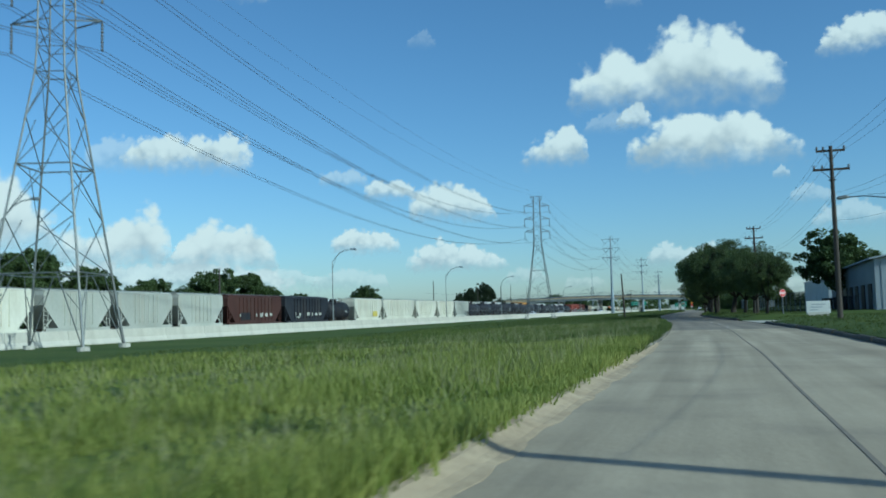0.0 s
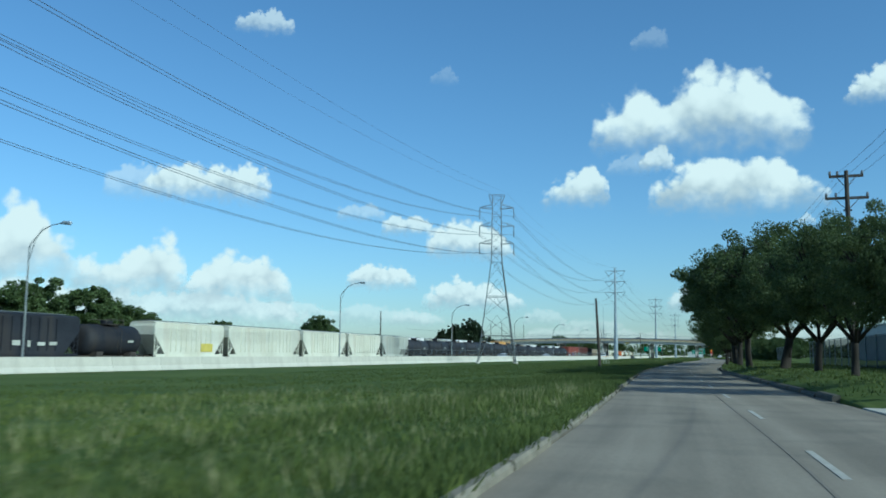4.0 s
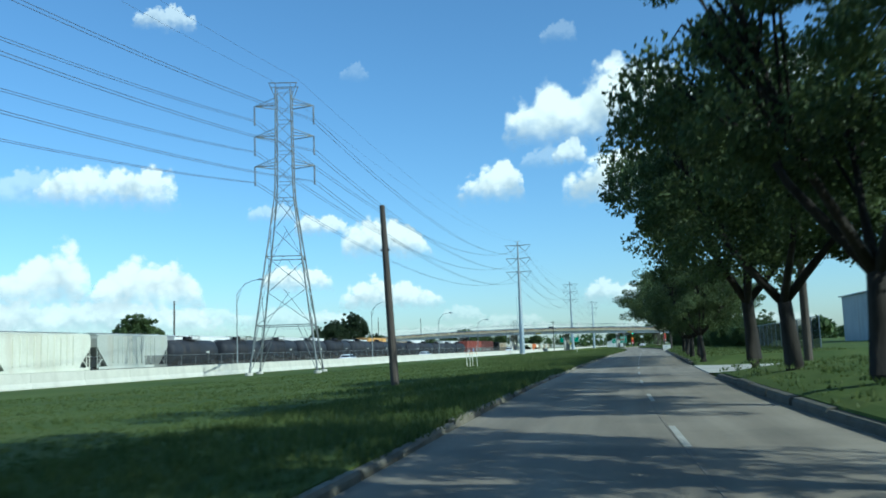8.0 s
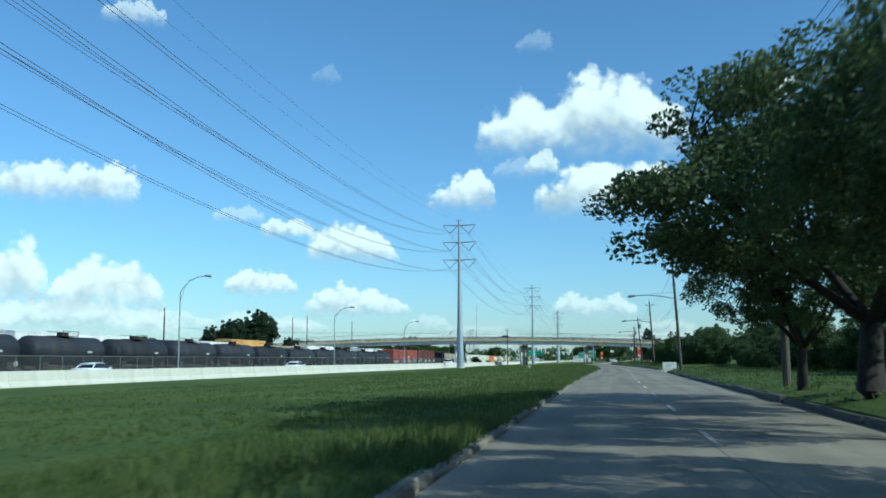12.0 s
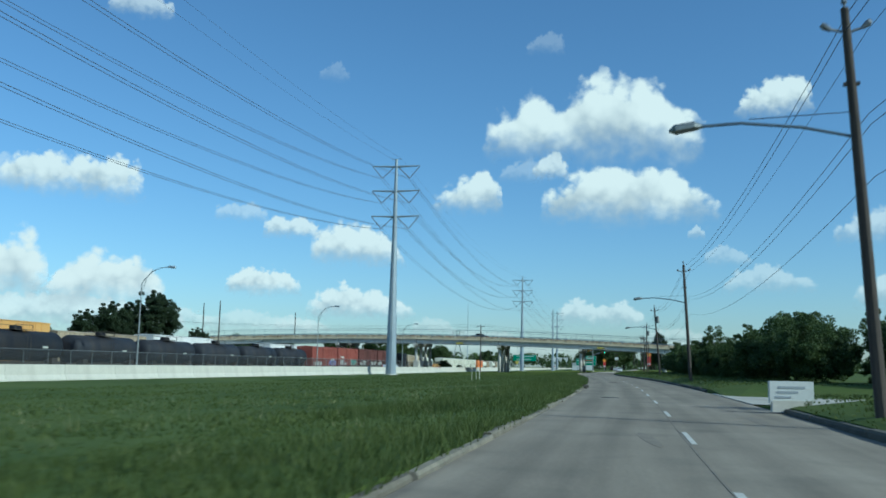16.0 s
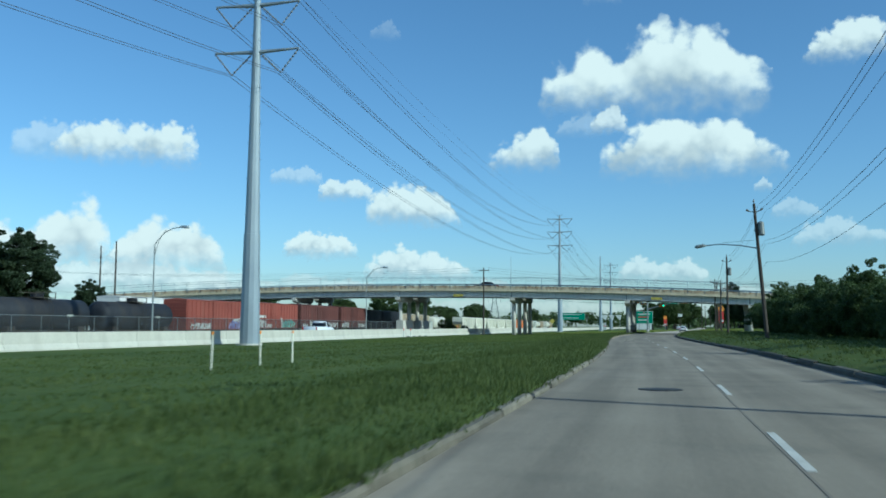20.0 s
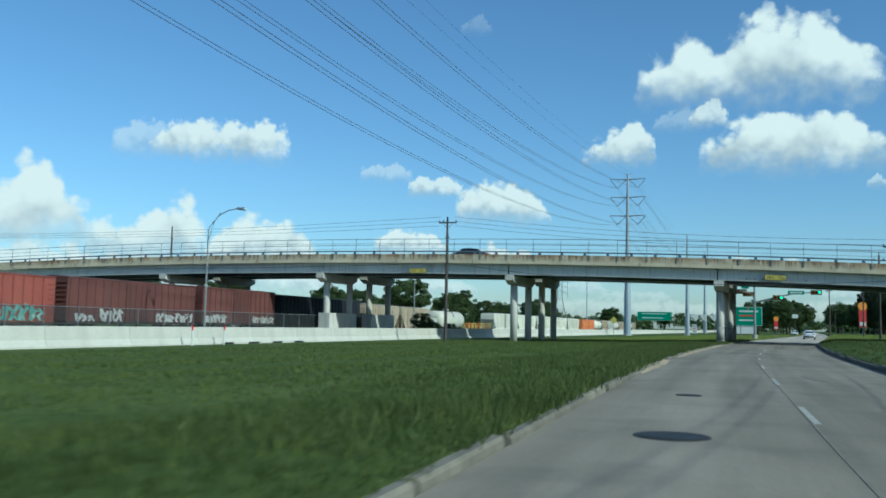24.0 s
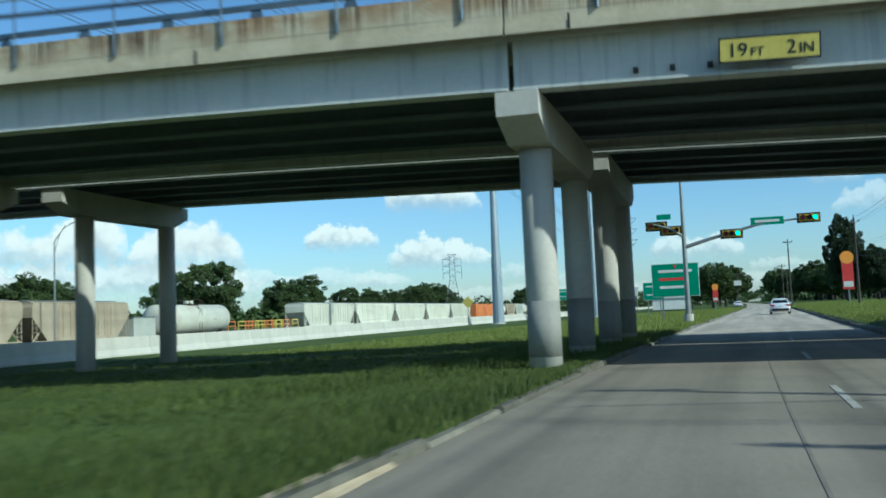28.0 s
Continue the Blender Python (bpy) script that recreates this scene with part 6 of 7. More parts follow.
tagged(strip("joint_seam", lambda y: road_left(y) + 3.16 + 0.02 * np.sin(y * 0.3), lambda y: road_left(y) + 3.21 + 0.02 * np.sin(y * 0.3), [-20 + 1.5 * i for i in range(82)], 0.006, 0.004, M["patch"]), "dark tar seam between the lanes", "road marking", kind="structure")


def dirt_edge(y0, y1, reach, label):
    """A low sandy strip that slopes from the turf onto the road, with a ragged edge."""
    ys = np.arange(y0, y1, 0.35)
    rows = []
    for y in ys:
        end = min(1.0, (y - y0) / 4, (y1 - y) / 4)
        l, q = float(road_left(y)), 0.5 + 0.5 * noise.noise(Vector((y * 0.23, 1.7, 0))) + 0.3 * noise.noise(Vector((y * 0.9, 5.2, 0))) + 0.28 * noise.noise(Vector((y * 2.1, 9.2, 0)))
        rows += [(l - 0.36 - 0.15 * q, y, 0.07), (l - 0.26, y, 0.113), (l - 0.14, y, 0.1), (l - 0.03, y, 0.05), (l + reach * 0.4 * q * end, y, 0.022), (l + reach * q * end + 0.03, y, 0.004), (l + reach * q * end + 0.03, y, -0.02)]
    me = bpy.data.meshes.new("dirt_edge")
    me.from_pydata(rows, [], [(7 * i + j, 7 * i + j + 1, 7 * i + j + 8, 7 * i + j + 7) for i in range(len(ys) - 1) for j in range(6)])
    me.materials.append(M["dirt"])
    tagged(new("dirt_edge", me), label, "ground", kind="structure")


dirt_edge(-30, 34, 0.34, "sandy dirt strip along the road's edge")
dirt_edge(400, 411, 0.32, "dirt washed over the sunken kerb")
dirt_edge(415, 448, 0.28, "dirt washed over the kerb before the overpass")
for x, y, r in ((3.45, 283.6, 0.36), (4.85, 324.8, 0.4), (2.85, 385.4, 0.4), (2.6, 392.3, 0.22)):
    lid = thing("manhole_cover", pose(x, y, 0.004), "dark round iron manhole cover in the road", "manhole cover", "manhole covers")
    part("rim", Mesh().tube([(0, 0, 0), (0, 0, 0.006)], r * 1.15, 20), M["iron"], lid)
    part("lid", Mesh().tube([(0, 0, 0.004), (0, 0, 0.011)], r, 20), M["iron"], lid)
# repairs and stains of the surface, laid as thin patches
g = random.Random(9)
for i in range(8):
    y = g.uniform(80, 470)
    x = float(road_left(y)) + g.uniform(0.8, 6.0)
    a, b = g.uniform(0.12, 0.3), g.uniform(0.5, 2.0)
    pts = [(a * math.cos(w) * g.uniform(0.88, 1.0), b * math.sin(w) * g.uniform(0.88, 1.0)) for w in (2 * math.pi * k / 11 for k in range(11))]
    tagged(part("road_patch", Mesh().prism(pts, "z", 0.001, 0.004), M["patch"], at=pose(x, y, 0.0002 * i % 0.003, 0, 0, g.uniform(-8, 8))), "irregular worn repair patch in the road", "road patch", "road patches", kind="structure")

# survey stakes in the grass
for x, y in ((-12.4, 195.1), (-12.17, 195.3), (-11.95, 195.5), (-11.6, 195.7), (-8.9, 331.5), (-8.9, 335.1), (-8.9, 338.0)):
    st = thing("survey_stake", pose(x, y, ground_z(x, y), 0, g.uniform(-3, 3), g.uniform(0, 90)), "slim pale wooden survey stake in the grass", "stake", "survey stakes")
    part("shaft", Mesh().box((0, 0, 0.55), (0.05, 0.04, 1.3)), M["stake"], st)
    part("tip", Mesh().box((0, 0, 1.18), (0.055, 0.045, 0.1)), M["sign_orange"], st, "faded orange tip")
for x, y in ((float(barrier_x(418)) + 1.2, 418.0), (float(barrier_x(421)) + 1.2, 421.2)):
    mk = thing("marker_post", pose(x, y, -0.3), "slim red and white marker post by the barrier", "marker post", "marker posts")
    part("shaft", Mesh().tube([(0, 0, 0), (0, 0, 0.9)], 0.05, 8), M["sign_white"], mk)
    part("cap", Mesh().tube([(0, 0, 0.9), (0, 0, 1.2)], 0.055, 8), M["sign_red"], mk)


# ---- the far side of the road: signs, fence, warehouse ----
def low_sign(x, y, w, h, rz, label):
    root = thing("monument_sign", pose(x, y, ground_z(x, y), 0, 0, rz), label, "sign", "monument signs")
    part("panel", Mesh().box((0, 0, h / 2 + 0.12), (w, 0.16, h)), M["sign_white"], root)
    part("footing", Mesh().box((0, 0, 0.02), (w * 0.9, 0.2, 0.36)), M["concrete"], root)
    for k in range(3):
        part("text_bar", Mesh().box((-w * 0.1 * k, -0.085, 0.12 + h * (0.72 - 0.22 * k)), (w * (0.6 - 0.12 * k), 0.02, 0.07)), M["siding"], root, "row of faint grey lettering")


low_sign(9.9, 68.6, 1.65, 0.9, 8, "low white monument sign on the grass verge")
low_sign(8.75, 272.6, 1.35, 0.68, 6, "low white monument sign beside the side drive")


def stop_sign(x, y):
    root = thing("stop_sign", pose(x, y, ground_z(x, y), 0, 0, 35), "red octagonal stop sign on a steel post", "road sign")
    part("post", Mesh().tube([(0, 0, 0), (0, 0, 1.75)], 0.03, 6), M["galvanised"], root)
    o = [(0.36 * math.cos(math.pi / 8 + k * math.pi / 4), 1.85 + 0.36 * math.sin(math.pi / 8 + k * math.pi / 4)) for k in range(8)]
    part("border", Mesh().prism(o, "y", -0.035, -0.02), M["sign_white"], root)
    part("plate", Mesh().prism([(p * 0.92, 1.85 + (q - 1.85) * 0.92) for p, q in o], "y", -0.042, -0.036), M["sign_red"], root)
    for k in range(4):
        part("text_bar", Mesh().box((-0.21 + 0.14 * k, -0.045, 1.85), (0.09, 0.008, 0.24)), M["sign_white"], root)


stop_sign(9.05, 82.6)


def screen_fence():
    root = thing("screened_fence", pose(0, 0, 0), "tall chain-link fence with dark privacy screen", "fence")
    fx = lambda y: float(road_right(y)) + 8.6
    ys = [100 + 3.0 * i for i in range(18)] + [181 + 3.0 * i for i in range(20)]
    post = Mesh().tube([(0, 0, 0), (0, 0, 2.5)], 0.04, 6).data("fence_post", M["rail_steel"])
    for y in ys:
        part("fence_post", post, None, root, at=pose(fx(y), y, 0.25))
    for run in (ys[:18], ys[18:]):
        part("top_rail", Mesh().tube([(fx(y), y, 2.7) for y in run], 0.03, 5), M["rail_steel"], root)
        for a, b in zip(run[:-1], run[1:]):
            w = Mesh()
            w.v = [(fx(a) + 0.05, a, 0.3), (fx(b) + 0.05, b, 0.3), (fx(b) + 0.05, b, 2.65), (fx(a) + 0.05, a, 2.65)]
            w.f = [(0, 1, 2, 3)]
            part("screen_panel", w, M["screen"], root, "dark mesh privacy screen")


screen_fence()


def warehouse():
    root = thing("warehouse", pose(18.5, 92, 0.2, 0, 0, -4), "grey metal-clad warehouse behind the trees", "building", "roadside buildings")
    part("wall", Mesh().box((12, 22, 2.7), (24, 44, 5.4)), M["siding"], root)
    part("roof", Mesh().prism([(-0.5, 5.3), (12, 7.4), (24.5, 5.3), (24.5, 5.45), (12, 7.6), (-0.5, 5.45)], "y", -0.5, 44.5), M["siding"], root)
    part("gable", Mesh().prism([(0, 5.3), (12, 7.3), (24, 5.3)], "y", 0.02, 0.3), M["siding"], root)
    seam = Mesh().box((0, 0, 2.7), (0.05, 0.06, 5.3)).data("wall_seam", M["siding"])
    for k in range(36):
        part("wall_seam", seam, None, root, at=pose(-0.02, 0.6 + 1.22 * k, 0))
    for k in range(19):
        part("wall_seam", seam, None, root, at=pose(0.6 + 1.22 * k, -0.02, 0))
    for k in range(7):
        d = part("dock_door", Mesh().box((-0.06, 3.5 + 5.4 * k, 1.5), (0.1, 2.6, 3.0)), M["dark_opening"], root, "dark dock door")
    for k in range(8):
        part("bollard", Mesh().tube([(-1.6, 0.8 + 5.4 * k, 0), (-1.6, 0.8 + 5.4 * k, 1.9)], 0.22, 8), M["dark_opening"], root, "dark stout post before the docks")
    for k in range(3):
        part("gable_door", Mesh().box((4 + 7 * k, -0.06, 1.6), (3.0, 0.1, 3.2)), M["dark_opening"], root, "dark loading door")


warehouse()


def hut(x, y, w, d, h, mat, label, rz=0, name="yard_building", flat=False):
    root = thing(name, pose(x, y, 0, 0, 0, rz), label, "building", "yard buildings")
    part("wall", Mesh().box((0, 0, h / 2), (w, d, h)), mat, root)
    part("roof", Mesh().box((0, 0, h + 0.06), (w + 0.3, d + 0.3, 0.14)) if flat else Mesh().prism([(-w / 2 - 0.4, h), (0, h + w * 0.1), (w / 2 + 0.4, h), (w / 2 + 0.4, h - 0.15), (-w / 2 - 0.4, h - 0.15)], "y", -d / 2 - 0.4, d / 2 + 0.4), M["roof_pale"], root)
    for k in range(int(d / 5)):
        part("window", Mesh().box((w / 2 + 0.03, -d / 2 + 2.5 + 5 * k, h * 0.6), (0.08, 1.8, 1.2)), M["glass"], root)


hut(-92, 452, 10, 34, 4.4, M["roof_pale"], "pale metal shed behind the railway yard")
hut(-100, 250, 14, 26, 5.0, M["roof_pale"], "pale metal shed behind the railway yard")
hut(47, 566, 18, 22, 4.2, M["roof_pale"], "low pale shop building beyond the overpass", name="shop_building")
hut(0.5, 700, 10, 18, 3.3, M["roof_pale"], "low pale shop building beyond the junction", name="shop_building")
hut(48, 245, 26, 40, 7.5, M["siding"], "grey metal-clad industrial building behind the thicket", name="industrial_building")
hut(46, 170, 24, 36, 6.0, M["siding"], "grey metal-clad industrial building behind the fence", name="industrial_building")


# ---- beyond the overpass ----
def signal_head(root, x, z, lit, box=0.36):
    h = part("signal_head", Mesh().box((x, 0, z), (1.15, 0.3, 0.42)), M["signal_yellow"], root, "yellow horizontal traffic signal head")
    part("back_plate", Mesh().box((x, 0.06, z), (1.4, 0.04, 0.62)), M["black"], h)
    for k in range(3):
        lens = Mesh().tube([(x - 0.37 + 0.37 * k, -0.16, z), (x - 0.37 + 0.37 * k, -0.18, z)], 0.14, 14)
        part("lens", lens, M["lamp_green"] if lit and k == 2 else (M["tail_lamp"] if k == 0 else M["dark_opening"]), h, "lit green lens" if lit and k == 2 else "")
        part("visor", Mesh().tube([(x - 0.37 + 0.37 * k, -0.15, z + 0.02), (x - 0.37 + 0.37 * k, -0.36, z + 0.02)], 0.165, 12, caps=False), M["black"], h)


def signal_mast():
    root = thing("traffic_signal", pose(4.25, 500, 0.1), "steel traffic signal mast with horizontal signals, green lit", "traffic light")
    part("pole", Mesh().tube([(0, 0, -0.4), (0, 0, 5), (0, 0, 10.2)], [0.19, 0.15, 0.08], 12), M["galvanised"], root)
    part("base", Mesh().tube([(0, 0, -0.4), (0, 0, 0.55)], 0.33, 12), M["concrete"], root)
    part("mast_arm", Mesh().tube([(0, 0, 4.9), (1.6, 0, 5.35), (4.6, 0, 6.1), (8.4, 0, 6.45)], [0.14, 0.12, 0.09, 0.06], 8), M["galvanised"], root)
    part("short_arm", Mesh().tube([(0, 0, 5.6), (-0.9, -0.3, 6.2), (-1.9, -0.6, 6.5)], [0.1, 0.08, 0.05], 8), M["galvanised"], root)
    signal_head(root, 3.0, 5.62, True)
    signal_head(root, 7.7, 6.35, True)
    signal_head(root, -0.8, 6.05, False)
    signal_head(root, -1.7, 6.4, False)
    s = part("street_sign", Mesh().box((5.2, -0.06, 6.3), (2.0, 0.04, 0.5)), M["sign_green"], root, "green street name sign")
    part("text_bar", Mesh().box((5.2, -0.09, 6.3), (1.5, 0.015, 0.16)), M["sign_white"], s)
    s = part("street_sign", Mesh().box((-1.2, -0.4, 6.95), (0.9, 0.04, 0.35)), M["sign_green"], root, "green street name sign")


signal_mast()


def guide_sign(x, y, z, w, h, label, rows, red=False, posts=(-0.3, 0.3)):
    root = thing("guide_sign", pose(x, y, 0), label, "road sign", "green guide signs")
    plate = part("plate", Mesh().box((0, 0, z), (w, 0.06, h)), M["sign_green"], root)
    part("border", Mesh().box((0, 0.02, z), (w + 0.12, 0.05, h + 0.12)), M["sign_white"], root)
    for k in range(rows):
        mat = M["sign_red"] if red and k == 1 else M["sign_white"]
        part("text_bar", Mesh().box((-w * 0.04 * k, -0.04, z + h * (0.28 - 0.5 * k / max(1, rows - 1))), (w * (0.74 - 0.1 * k), 0.02, h * 0.085)), mat, plate, "row of lettering")
    if red:
        part("symbol", Mesh().prism([(-0.15, z + h * 0.47), (0, z + h * 0.33), (0.15, z + h * 0.47)], "y", -0.06, -0.035), M["sign_red"], plate)
    for p in posts:
        part("post", Mesh().box((p * w, 0.12, z / 2), (0.14, 0.1, z + h * 0.7)), M["galvanised"], root)


guide_sign(3.4, 520, 3.45, 3.9, 2.8, "large green guide sign with white and red lettering rows", 3, True)
guide_sign(-28.3, 690, 5.5, 11.5, 2.9, "wide green overhead guide sign above the freeway", 2, False, (-0.58, 0.58))
guide_sign(0.2, 560, 3.2, 2.6, 2.2, "small green guide sign on the median", 2)


def pylon_sign(x, y, h, w, label, pole=0.1):
    root = thing("pylon_sign", pose(x, y, 0), label, "sign", "roadside shop signs")
    part("pole", Mesh().tube([(0, 0, -0.2), (0, 0, h * 0.55)], pole, 8), M["galvanised"], root)
    part("red_panel", Mesh().box((0, 0, h * 0.58), (w, 0.25, h * 0.5)), M["sign_red"], root)
    part("orange_panel", Mesh().tube([(0, -0.14, h * 0.9), (0, 0.14, h * 0.9)], w * 0.62, 18), M["sign_orange"], root, "round orange top panel")
    part("white_panel", Mesh().box((0, -0.03, h * 0.42), (w * 0.85, 0.25, h * 0.1)), M["sign_white"], root)


pylon_sign(10.0, 622, 4.9, 1.0, "small red and orange pole sign beyond the junction")
pylon_sign(24.0, 560, 7.0, 1.3, "tall red and orange pole sign beside the junction")
for x, y in ((-20.7, 541.6),):
    ws = thing("warning_sign", pose(x, y, 0), "yellow diamond warning sign on a post", "road sign", "warning signs")
    part("post", Mesh().tube([(0, 0, -0.2), (0, 0, 2.3)], 0.04, 6), M["galvanised"], ws)
    part("plate", Mesh().prism([(-0.7, 2.6), (0, 3.3), (0.7, 2.6), (0, 1.9)], "y", -0.05, -0.02), M["sign_yellow"], ws)
for x, y, h in ((16.0, 652, 8.0), (24.5, 640, 9.0), (27.5, 660, 8.5), (20.5, 590, 11.0), (15.3, 458, 9.2), (15.6, 450, 8.6), (16.2, 445, 7.6)):
    wood_pole(x, y, h, "dark wooden pole beside the junction", arms=((0.5, 1.4),), z=0, r=0.13, group="junction poles")
ws = thing("speed_sign", pose(16.0, 651.8, 0), "white rectangular sign fixed to a pole", "road sign")
part("plate", Mesh().box((0, -0.1, 5.6), (1.6, 0.05, 1.1)), M["sign_white"], ws)
lattice_tower(-64, 700, 0, 19.5, "distant dark lattice tower behind the train")
mast = thing("radio_mast", pose(-75, 820, 0), "thin distant radio mast", "mast")
part("mast_shaft", Mesh().tube([(0, 0, 0), (0, 0, 42)], [0.3, 0.12], 6), M["pole_steel"], mast)


shop = thing("fuel_canopy", pose(-9.0, 640, 0), "three white gabled canopies beyond the junction", "canopy")
for k in range(3):
    q = -2.9 + 2.6 * k
    part("canopy_roof", Mesh().prism([(q - 1.15, 5.5), (q + 1.15, 5.5), (q + 0.7, 3.6), (q + 0.45, 3.6)], "y", -1.0, 1.0), M["sign_white"], shop)
    part("post", Mesh().tube([(q + 0.57, 0, -0.2), (q + 0.57, 0, 3.7)], 0.09, 8), M["galvanised"], shop)
kiosk = thing("price_sign", pose(-11.5, 636, 0), "tall white price board beyond the junction", "sign")
part("panel", Mesh().box((0, 0, 1.3), (1.2, 0.3, 2.6)), M["sign_white"], kiosk)
for k in range(3):
    part("text_bar", Mesh().box((0, -0.17, 0.7 + 0.7 * k), (0.8, 0.03, 0.3)), M["sign_red"] if k % 2 else M["siding"], kiosk)
for x, y, s in ((-35.3, 478, 0.5), (-34.2, 479.5, 0.3), (-31.0, 476, 0.28), (-41.5, 470, 0.4)):
    tree(BUSHES, 1, x, y, -0.2, s, x * 40, "bush", "dark shrub beside the railway fence under the overpass", "overpass shrubs")


# ---- vehicles ----
def wheel(root, x, y, r=0.33):
    s = 1 if x > 0 else -1
    w = part("wheel", Mesh().tube([(x - s * 0.2, y, r), (x - s * 0.19, y, r), (x - s * 0.02, y, r), (x, y, r)], [r * 0.9, r, r, r * 0.9], 18), M["rubber"], root)
    part("rim", Mesh().tube([(x - s * 0.01, y, r), (x + s * 0.015, y, r)], r * 0.62, 14), M["rim"], w)


def loft(stations, top):
    """A car body: stations along y with half width, sill height and shoulder height; top marks the cabin."""
    mb = Mesh()
    for y, w, z0, z1 in stations:
        mb.v += [(-w * 0.92, y, z0), (w * 0.92, y, z0), (w, y, (z0 + z1) * 0.5), (w * 0.96, y, z1 - 0.08), (w * 0.84, y, z1), (-w * 0.84, y, z1), (-w * 0.96, y, z1 - 0.08), (-w, y, (z0 + z1) * 0.5)]
    n = 8
    for i in range(len(stations) - 1):
        for j in range(n):
            a, b = i * n + j, i * n + (j + 1) % n
            mb.f.append((a, b, b + n, a + n))
    mb.f += [tuple(reversed(range(n))), tuple(range((len(stations) - 1) * n, len(stations) * n))]
    return mb


def sedan(x, y, rz, mat, label, z=0.0):
    root = thing("car", pose(x, y, z, 0, 0, rz), label, "car", "cars")
    part("body", loft([(-2.32, 0.7, 0.42, 0.78), (-2.22, 0.84, 0.3, 0.98), (-1.75, 0.9, 0.22, 1.03), (-0.6, 0.91, 0.2, 1.0), (0.8, 0.91, 0.2, 0.97), (1.7, 0.88, 0.22, 0.86), (2.15, 0.8, 0.28, 0.74), (2.3, 0.62, 0.38, 0.62)], None), mat, root, smooth=True)
    part("window_band", loft([(-1.72, 0.72, 0.9, 1.0), (-1.05, 0.7, 0.9, 1.38), (-0.3, 0.68, 0.9, 1.44), (0.3, 0.68, 0.9, 1.42), (1.15, 0.72, 0.85, 0.98)], None), M["glass"], root, "dark tinted window band", smooth=True)
    part("roof", loft([(-1.2, 0.55, 1.3, 1.385), (-0.9, 0.62, 1.32, 1.43), (-0.3, 0.64, 1.36, 1.475), (0.3, 0.63, 1.34, 1.45), (0.55, 0.55, 1.3, 1.38)], None), mat, root, smooth=True)
    for s in (-1, 1):
        part("tail_lamp", Mesh().box((s * 0.66, -2.26, 0.82), (0.36, 0.12, 0.16)), M["tail_lamp"], root)
        part("headlamp", Mesh().box((s * 0.62, 2.2, 0.66), (0.3, 0.1, 0.12)), M["rim"], root)
        part("mirror", Mesh().box((s * 0.98, 0.6, 1.02), (0.18, 0.12, 0.13)), mat, root)
        part("pillar", Mesh().tube([(s * 0.74, -1.62, 1.0), (s * 0.62, -1.05, 1.38)], 0.045, 6), mat, root)
        for yy in (-1.35, 1.4):
            wheel(root, s * 0.9, yy)
    part("bumper", Mesh().box((0, -2.3, 0.42), (1.5, 0.1, 0.22)), M["black"], root, "black lower bumper")
    part("number_plate", Mesh().box((0, -2.33, 0.72), (0.32, 0.02, 0.15)), M["sign_white"], root)


def pickup(x, y, rz, label, z=0.0):
    root = thing("pickup_truck", pose(x, y, z, 0, 0, rz), label, "pickup truck", "cars")
    part("body", loft([(-2.8, 0.88, 0.5, 1.2), (-2.7, 0.95, 0.4, 1.25), (0.2, 0.96, 0.38, 1.22), (1.6, 0.95, 0.38, 1.2), (2.5, 0.92, 0.42, 1.12), (2.75, 0.82, 0.5, 0.95)], None), M["car_white"], root, smooth=True)
    part("cargo_bed", Mesh().box((0, -1.55, 1.18), (1.6, 2.1, 0.2)), M["black"], root)
    part("window_band", loft([(-0.35, 0.8, 1.15, 1.3), (-0.25, 0.78, 1.15, 1.78), (0.9, 0.78, 1.15, 1.8), (1.7, 0.8, 1.1, 1.22)], None), M["glass"], root, "dark cab windows", smooth=True)
    part("cab_roof", loft([(-0.3, 0.68, 1.66, 1.82), (0.3, 0.72, 1.68, 1.88), (0.95, 0.68, 1.66, 1.82)], None), M["car_white"], root, smooth=True)
    for s in (-1, 1):
        part("pillar", Mesh().tube([(s * 0.8, 0.45, 1.2), (s * 0.74, 0.4, 1.76)], 0.05, 6), M["car_white"], root)
        part("tail_lamp", Mesh().box((s * 0.84, -2.79, 1.02), (0.14, 0.06, 0.36)), M["tail_lamp"], root)
        for yy in (-1.7, 1.75):
            wheel(root, s * 0.94, yy, 0.39)
    part("bumper", Mesh().box((0, -2.88, 0.55), (1.8, 0.14, 0.2)), M["rim"], root)


sedan(12.7, 529.0, heading(road_left, 529), M["car_white"], "white sedan driving away along the road")
sedan(15.2, 640.0, heading(road_left, 630), M["car_white"], "white car in the distance beyond the junction")
pickup(float(barrier_x(404)) - 5.0, 404.0, heading(barrier_x, 404), "white pickup truck on the freeway behind the barrier", z=-0.15)
sedan(float(barrier_x(250)) - 4.0, 250.0, heading(barrier_x, 250), M["car_white"], "white car on the freeway behind the barrier", z=-0.15)
sedan(float(barrier_x(296)) - 4.2, 296.0, heading(barrier_x, 296), M["car_white"], "white car on the freeway behind the barrier", z=-0.15)
sedan(-24.0, BRIDGE_Y + 3.2, 90, M["car_dark"], "dark car crossing the overpass", z=deck_z(-24) + 1.3)


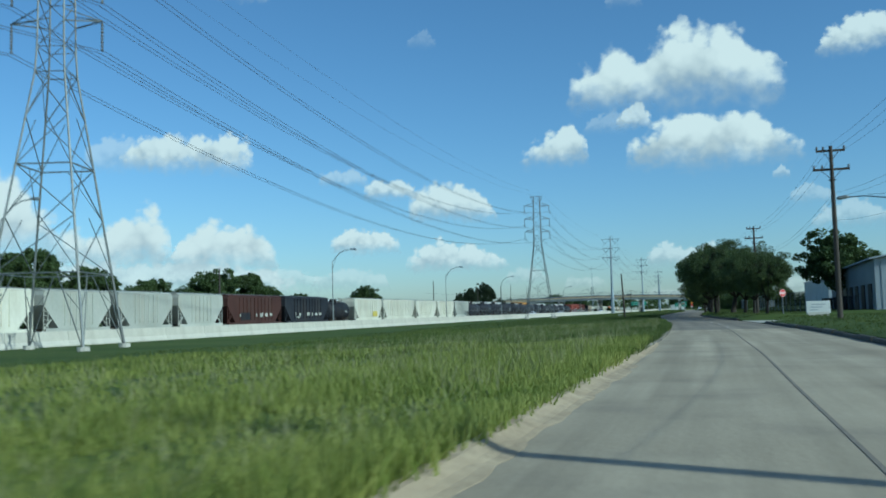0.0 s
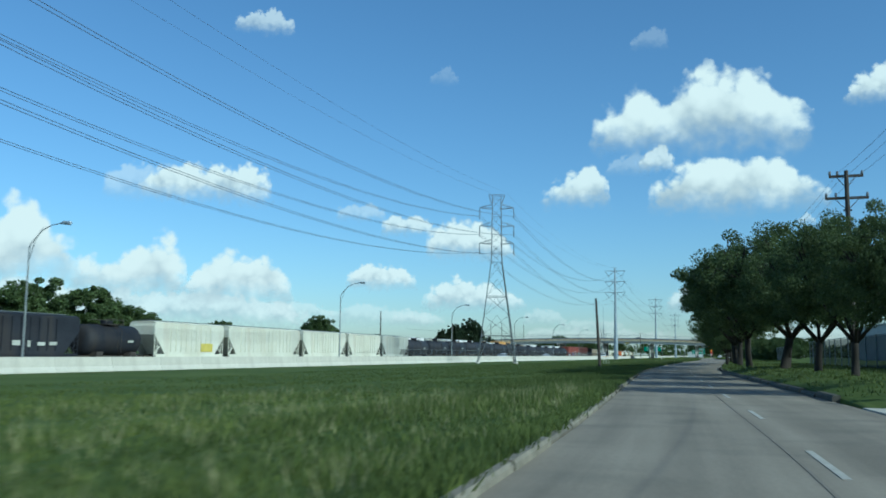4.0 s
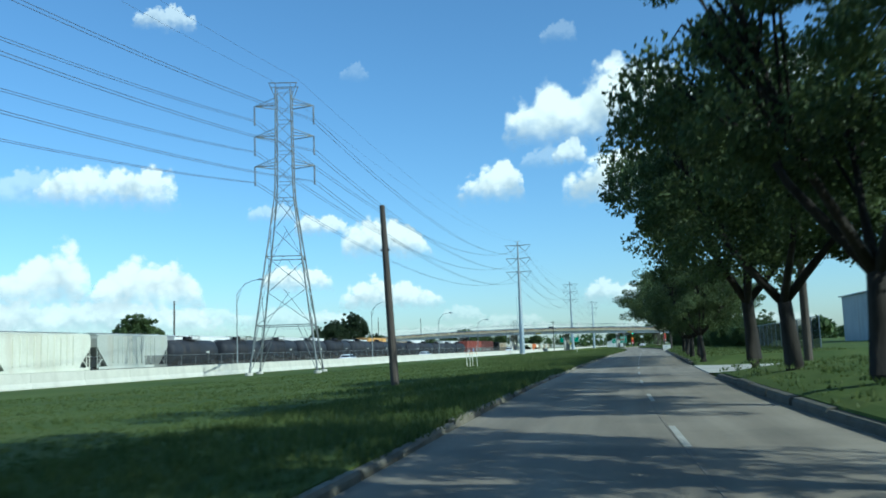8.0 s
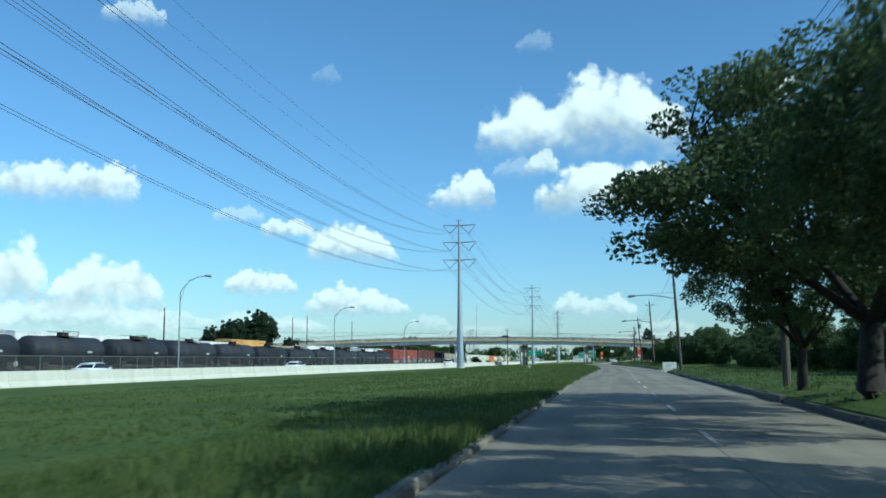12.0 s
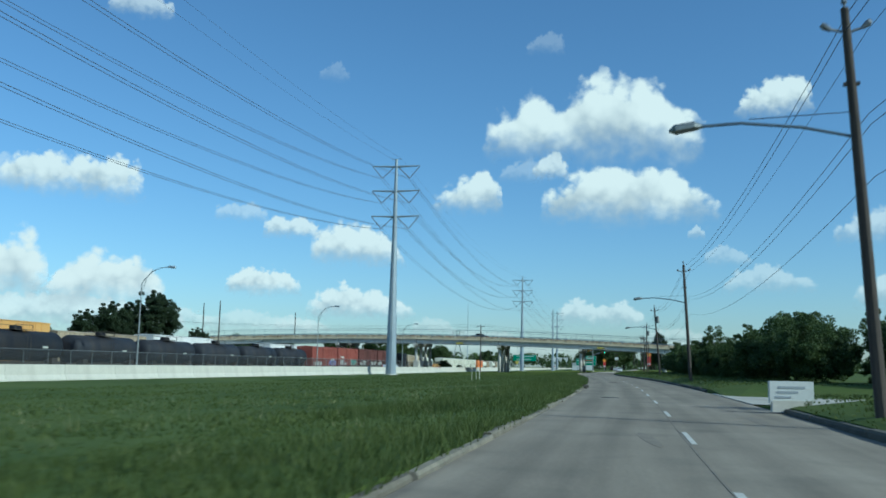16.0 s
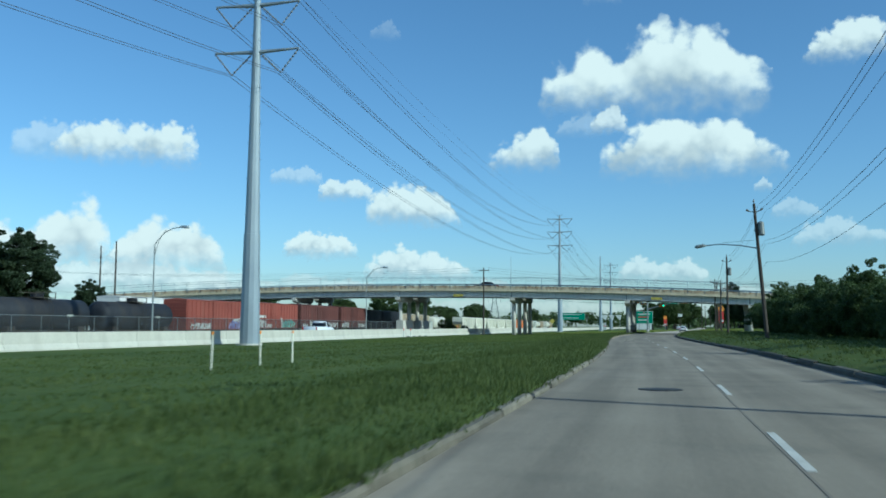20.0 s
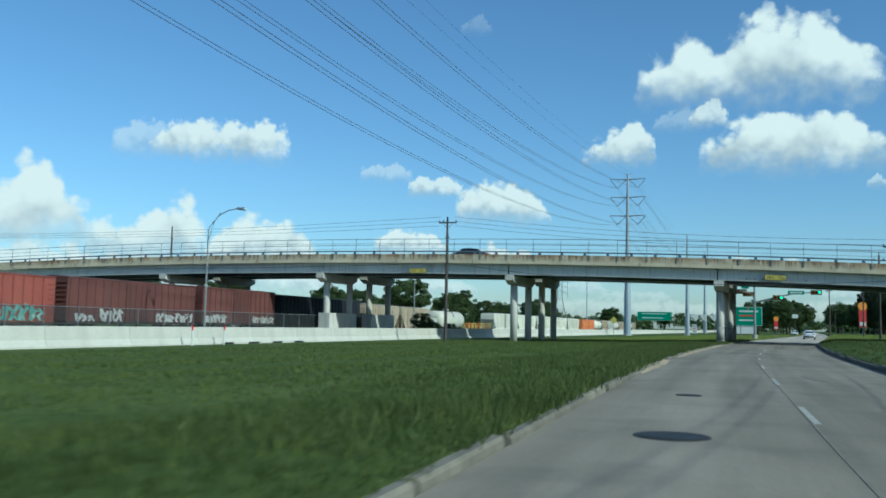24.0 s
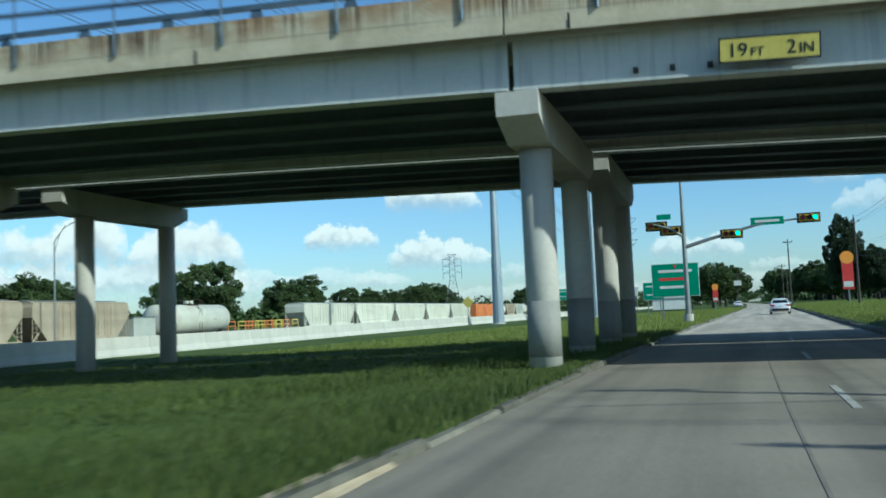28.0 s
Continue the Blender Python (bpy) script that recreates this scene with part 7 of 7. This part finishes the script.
# ---- grass and woods ----
def blades(name, n, place, tall, wide, seed, label, key="grass_blade"):
    g = np.random.default_rng(seed)
    x, y, k = place(g, n)
    z = np.array([ground_z(a, b) for a, b in zip(x, y)]) - 0.02
    x, y, z, k = (np.repeat(v, 4) for v in (x, y, z, k))
    m = len(x)
    x, y = x + g.normal(0, 0.07, m), y + g.normal(0, 0.07, m)
    h = tall * k * g.uniform(0.35, 1.0, m)
    a, lean = g.uniform(0, 2 * np.pi, m), g.normal(0, 0.3, (m, 2)) * h[:, None]
    w = wide * g.uniform(0.6, 1.3, m)
    dx, dy = np.cos(a) * w, np.sin(a) * w
    v = np.empty((m, 3, 3), np.float32)
    v[:, 0] = np.stack([x - dx, y - dy, z], 1)
    v[:, 1] = np.stack([x + dx, y + dy, z], 1)
    v[:, 2] = np.stack([x + lean[:, 0], y + lean[:, 1], z + h], 1)
    ob = new(name, soup(name, v.reshape(-1, 3), np.arange(3 * m).reshape(-1, 3), M[key]))
    return tagged(ob, label, "grass", kind="stuff")


def left_strip(lo, hi, ya=-2, yb=492):
    def place(g, n):
        y = g.uniform(ya, yb, n)
        off = lo + (hi - lo) * g.uniform(0, 1, n) ** 1.35
        k = 0.45 + 0.9 * (0.5 + 0.5 * np.sin(y * 0.31 + off * 0.8) * np.sin(y * 0.083 + 1.0 + off * 0.13))
        return road_left(y) - off, y, k
    return place


def right_strip(lo, hi, ya=10, yb=480):
    def place(g, n):
        y = g.uniform(ya, yb, n)
        keep = np.ones(n, bool)
        for a, b in DRIVES:
            keep &= (y < a - 2.5) | (y > b + 2.5)
        y = y[keep]
        off = g.uniform(lo, hi, len(y))
        return road_right(y) + off, y, 0.5 + 0.4 * np.sin(y * 0.5) ** 2
    return place


blades("grass", 10500, left_strip(0.22, 6.0, -2, 33), 0.34, 0.016, 1, "tall yellow-green grass with pale seed heads", "grass_yellow")
blades("grass", 7500, left_strip(4.0, 22.0, -2, 36), 0.3, 0.026, 4, "tall yellow-green meadow grass", "grass_yellow")
blades("grass", 1500, left_strip(1.2, 16.0, -2, 42), 0.62, 0.01, 5, "pale dry seed heads above the grass", "seed_head")
blades("grass", 86000, left_strip(0.14, 5.0, 24, 482), 0.25, 0.013, 6, "lush green grass along the road's edge")
blades("grass", 92000, left_strip(4.0, 26.0, 26, 482), 0.14, 0.024, 2, "green meadow grass between road and barrier")
blades("grass", 1500, left_strip(0.8, 14.0, 44, 86), 0.42, 0.009, 12, "pale dry seed heads above the grass", "seed_head")
blades("grass", 350, left_strip(2.0, 14.0, 215, 300), 0.42, 0.007, 7, "pale dry seed heads above the grass", "seed_head")
blades("grass", 22000, left_strip(0.3, 24.0, 380, 482), 0.17, 0.013, 10, "yellow-green grass before the overpass, sunlight put into its colour", "grass_sunlit_mid")
blades("grass", 17000, left_strip(0.2, 23.0, 22, 84), 0.24, 0.014, 11, "yellow-green grass beside the road, sunlight put into its colour", "grass_sunlit_mid")
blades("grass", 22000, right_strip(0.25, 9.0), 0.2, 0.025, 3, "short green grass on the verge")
blades("grass", 46000, left_strip(0.3, 22.0, 480, 640), 0.17, 0.035, 8, "yellow-green grass beyond the overpass, its sunlit look put into the colour", "grass_sunlit")
blades("grass", 40000, right_strip(0.3, 16.0, 478, 640), 0.17, 0.035, 9, "yellow-green grass beyond the overpass, its sunlit look put into the colour", "grass_sunlit")


def far_woods():
    g = np.random.default_rng(12)
    n = 1500
    side = g.uniform(0, 1, n)
    x = np.where(side < 0.45, g.uniform(-900, 700, n), np.where(side < 0.8, g.uniform(-420, -170, n), g.uniform(70, 260, n)))
    y = np.where(side < 0.45, g.uniform(1350, 1750, n), np.where(side < 0.8, g.uniform(-100, 1400, n), g.uniform(250, 1400, n)))
    z = np.where(side < 0.45, g.uniform(1, 15, n), g.uniform(0.5, 7.5, n))
    r = np.where(side < 0.45, g.uniform(5, 11, n), g.uniform(2.5, 5, n))
    me = leaf_mesh("woods", np.stack([x, y, z], 1), r, 70, 2.0, M["far_leaf"], 3)
    tagged(new("woods", me), "distant dark green belt of trees", "trees", kind="stuff")


far_woods()
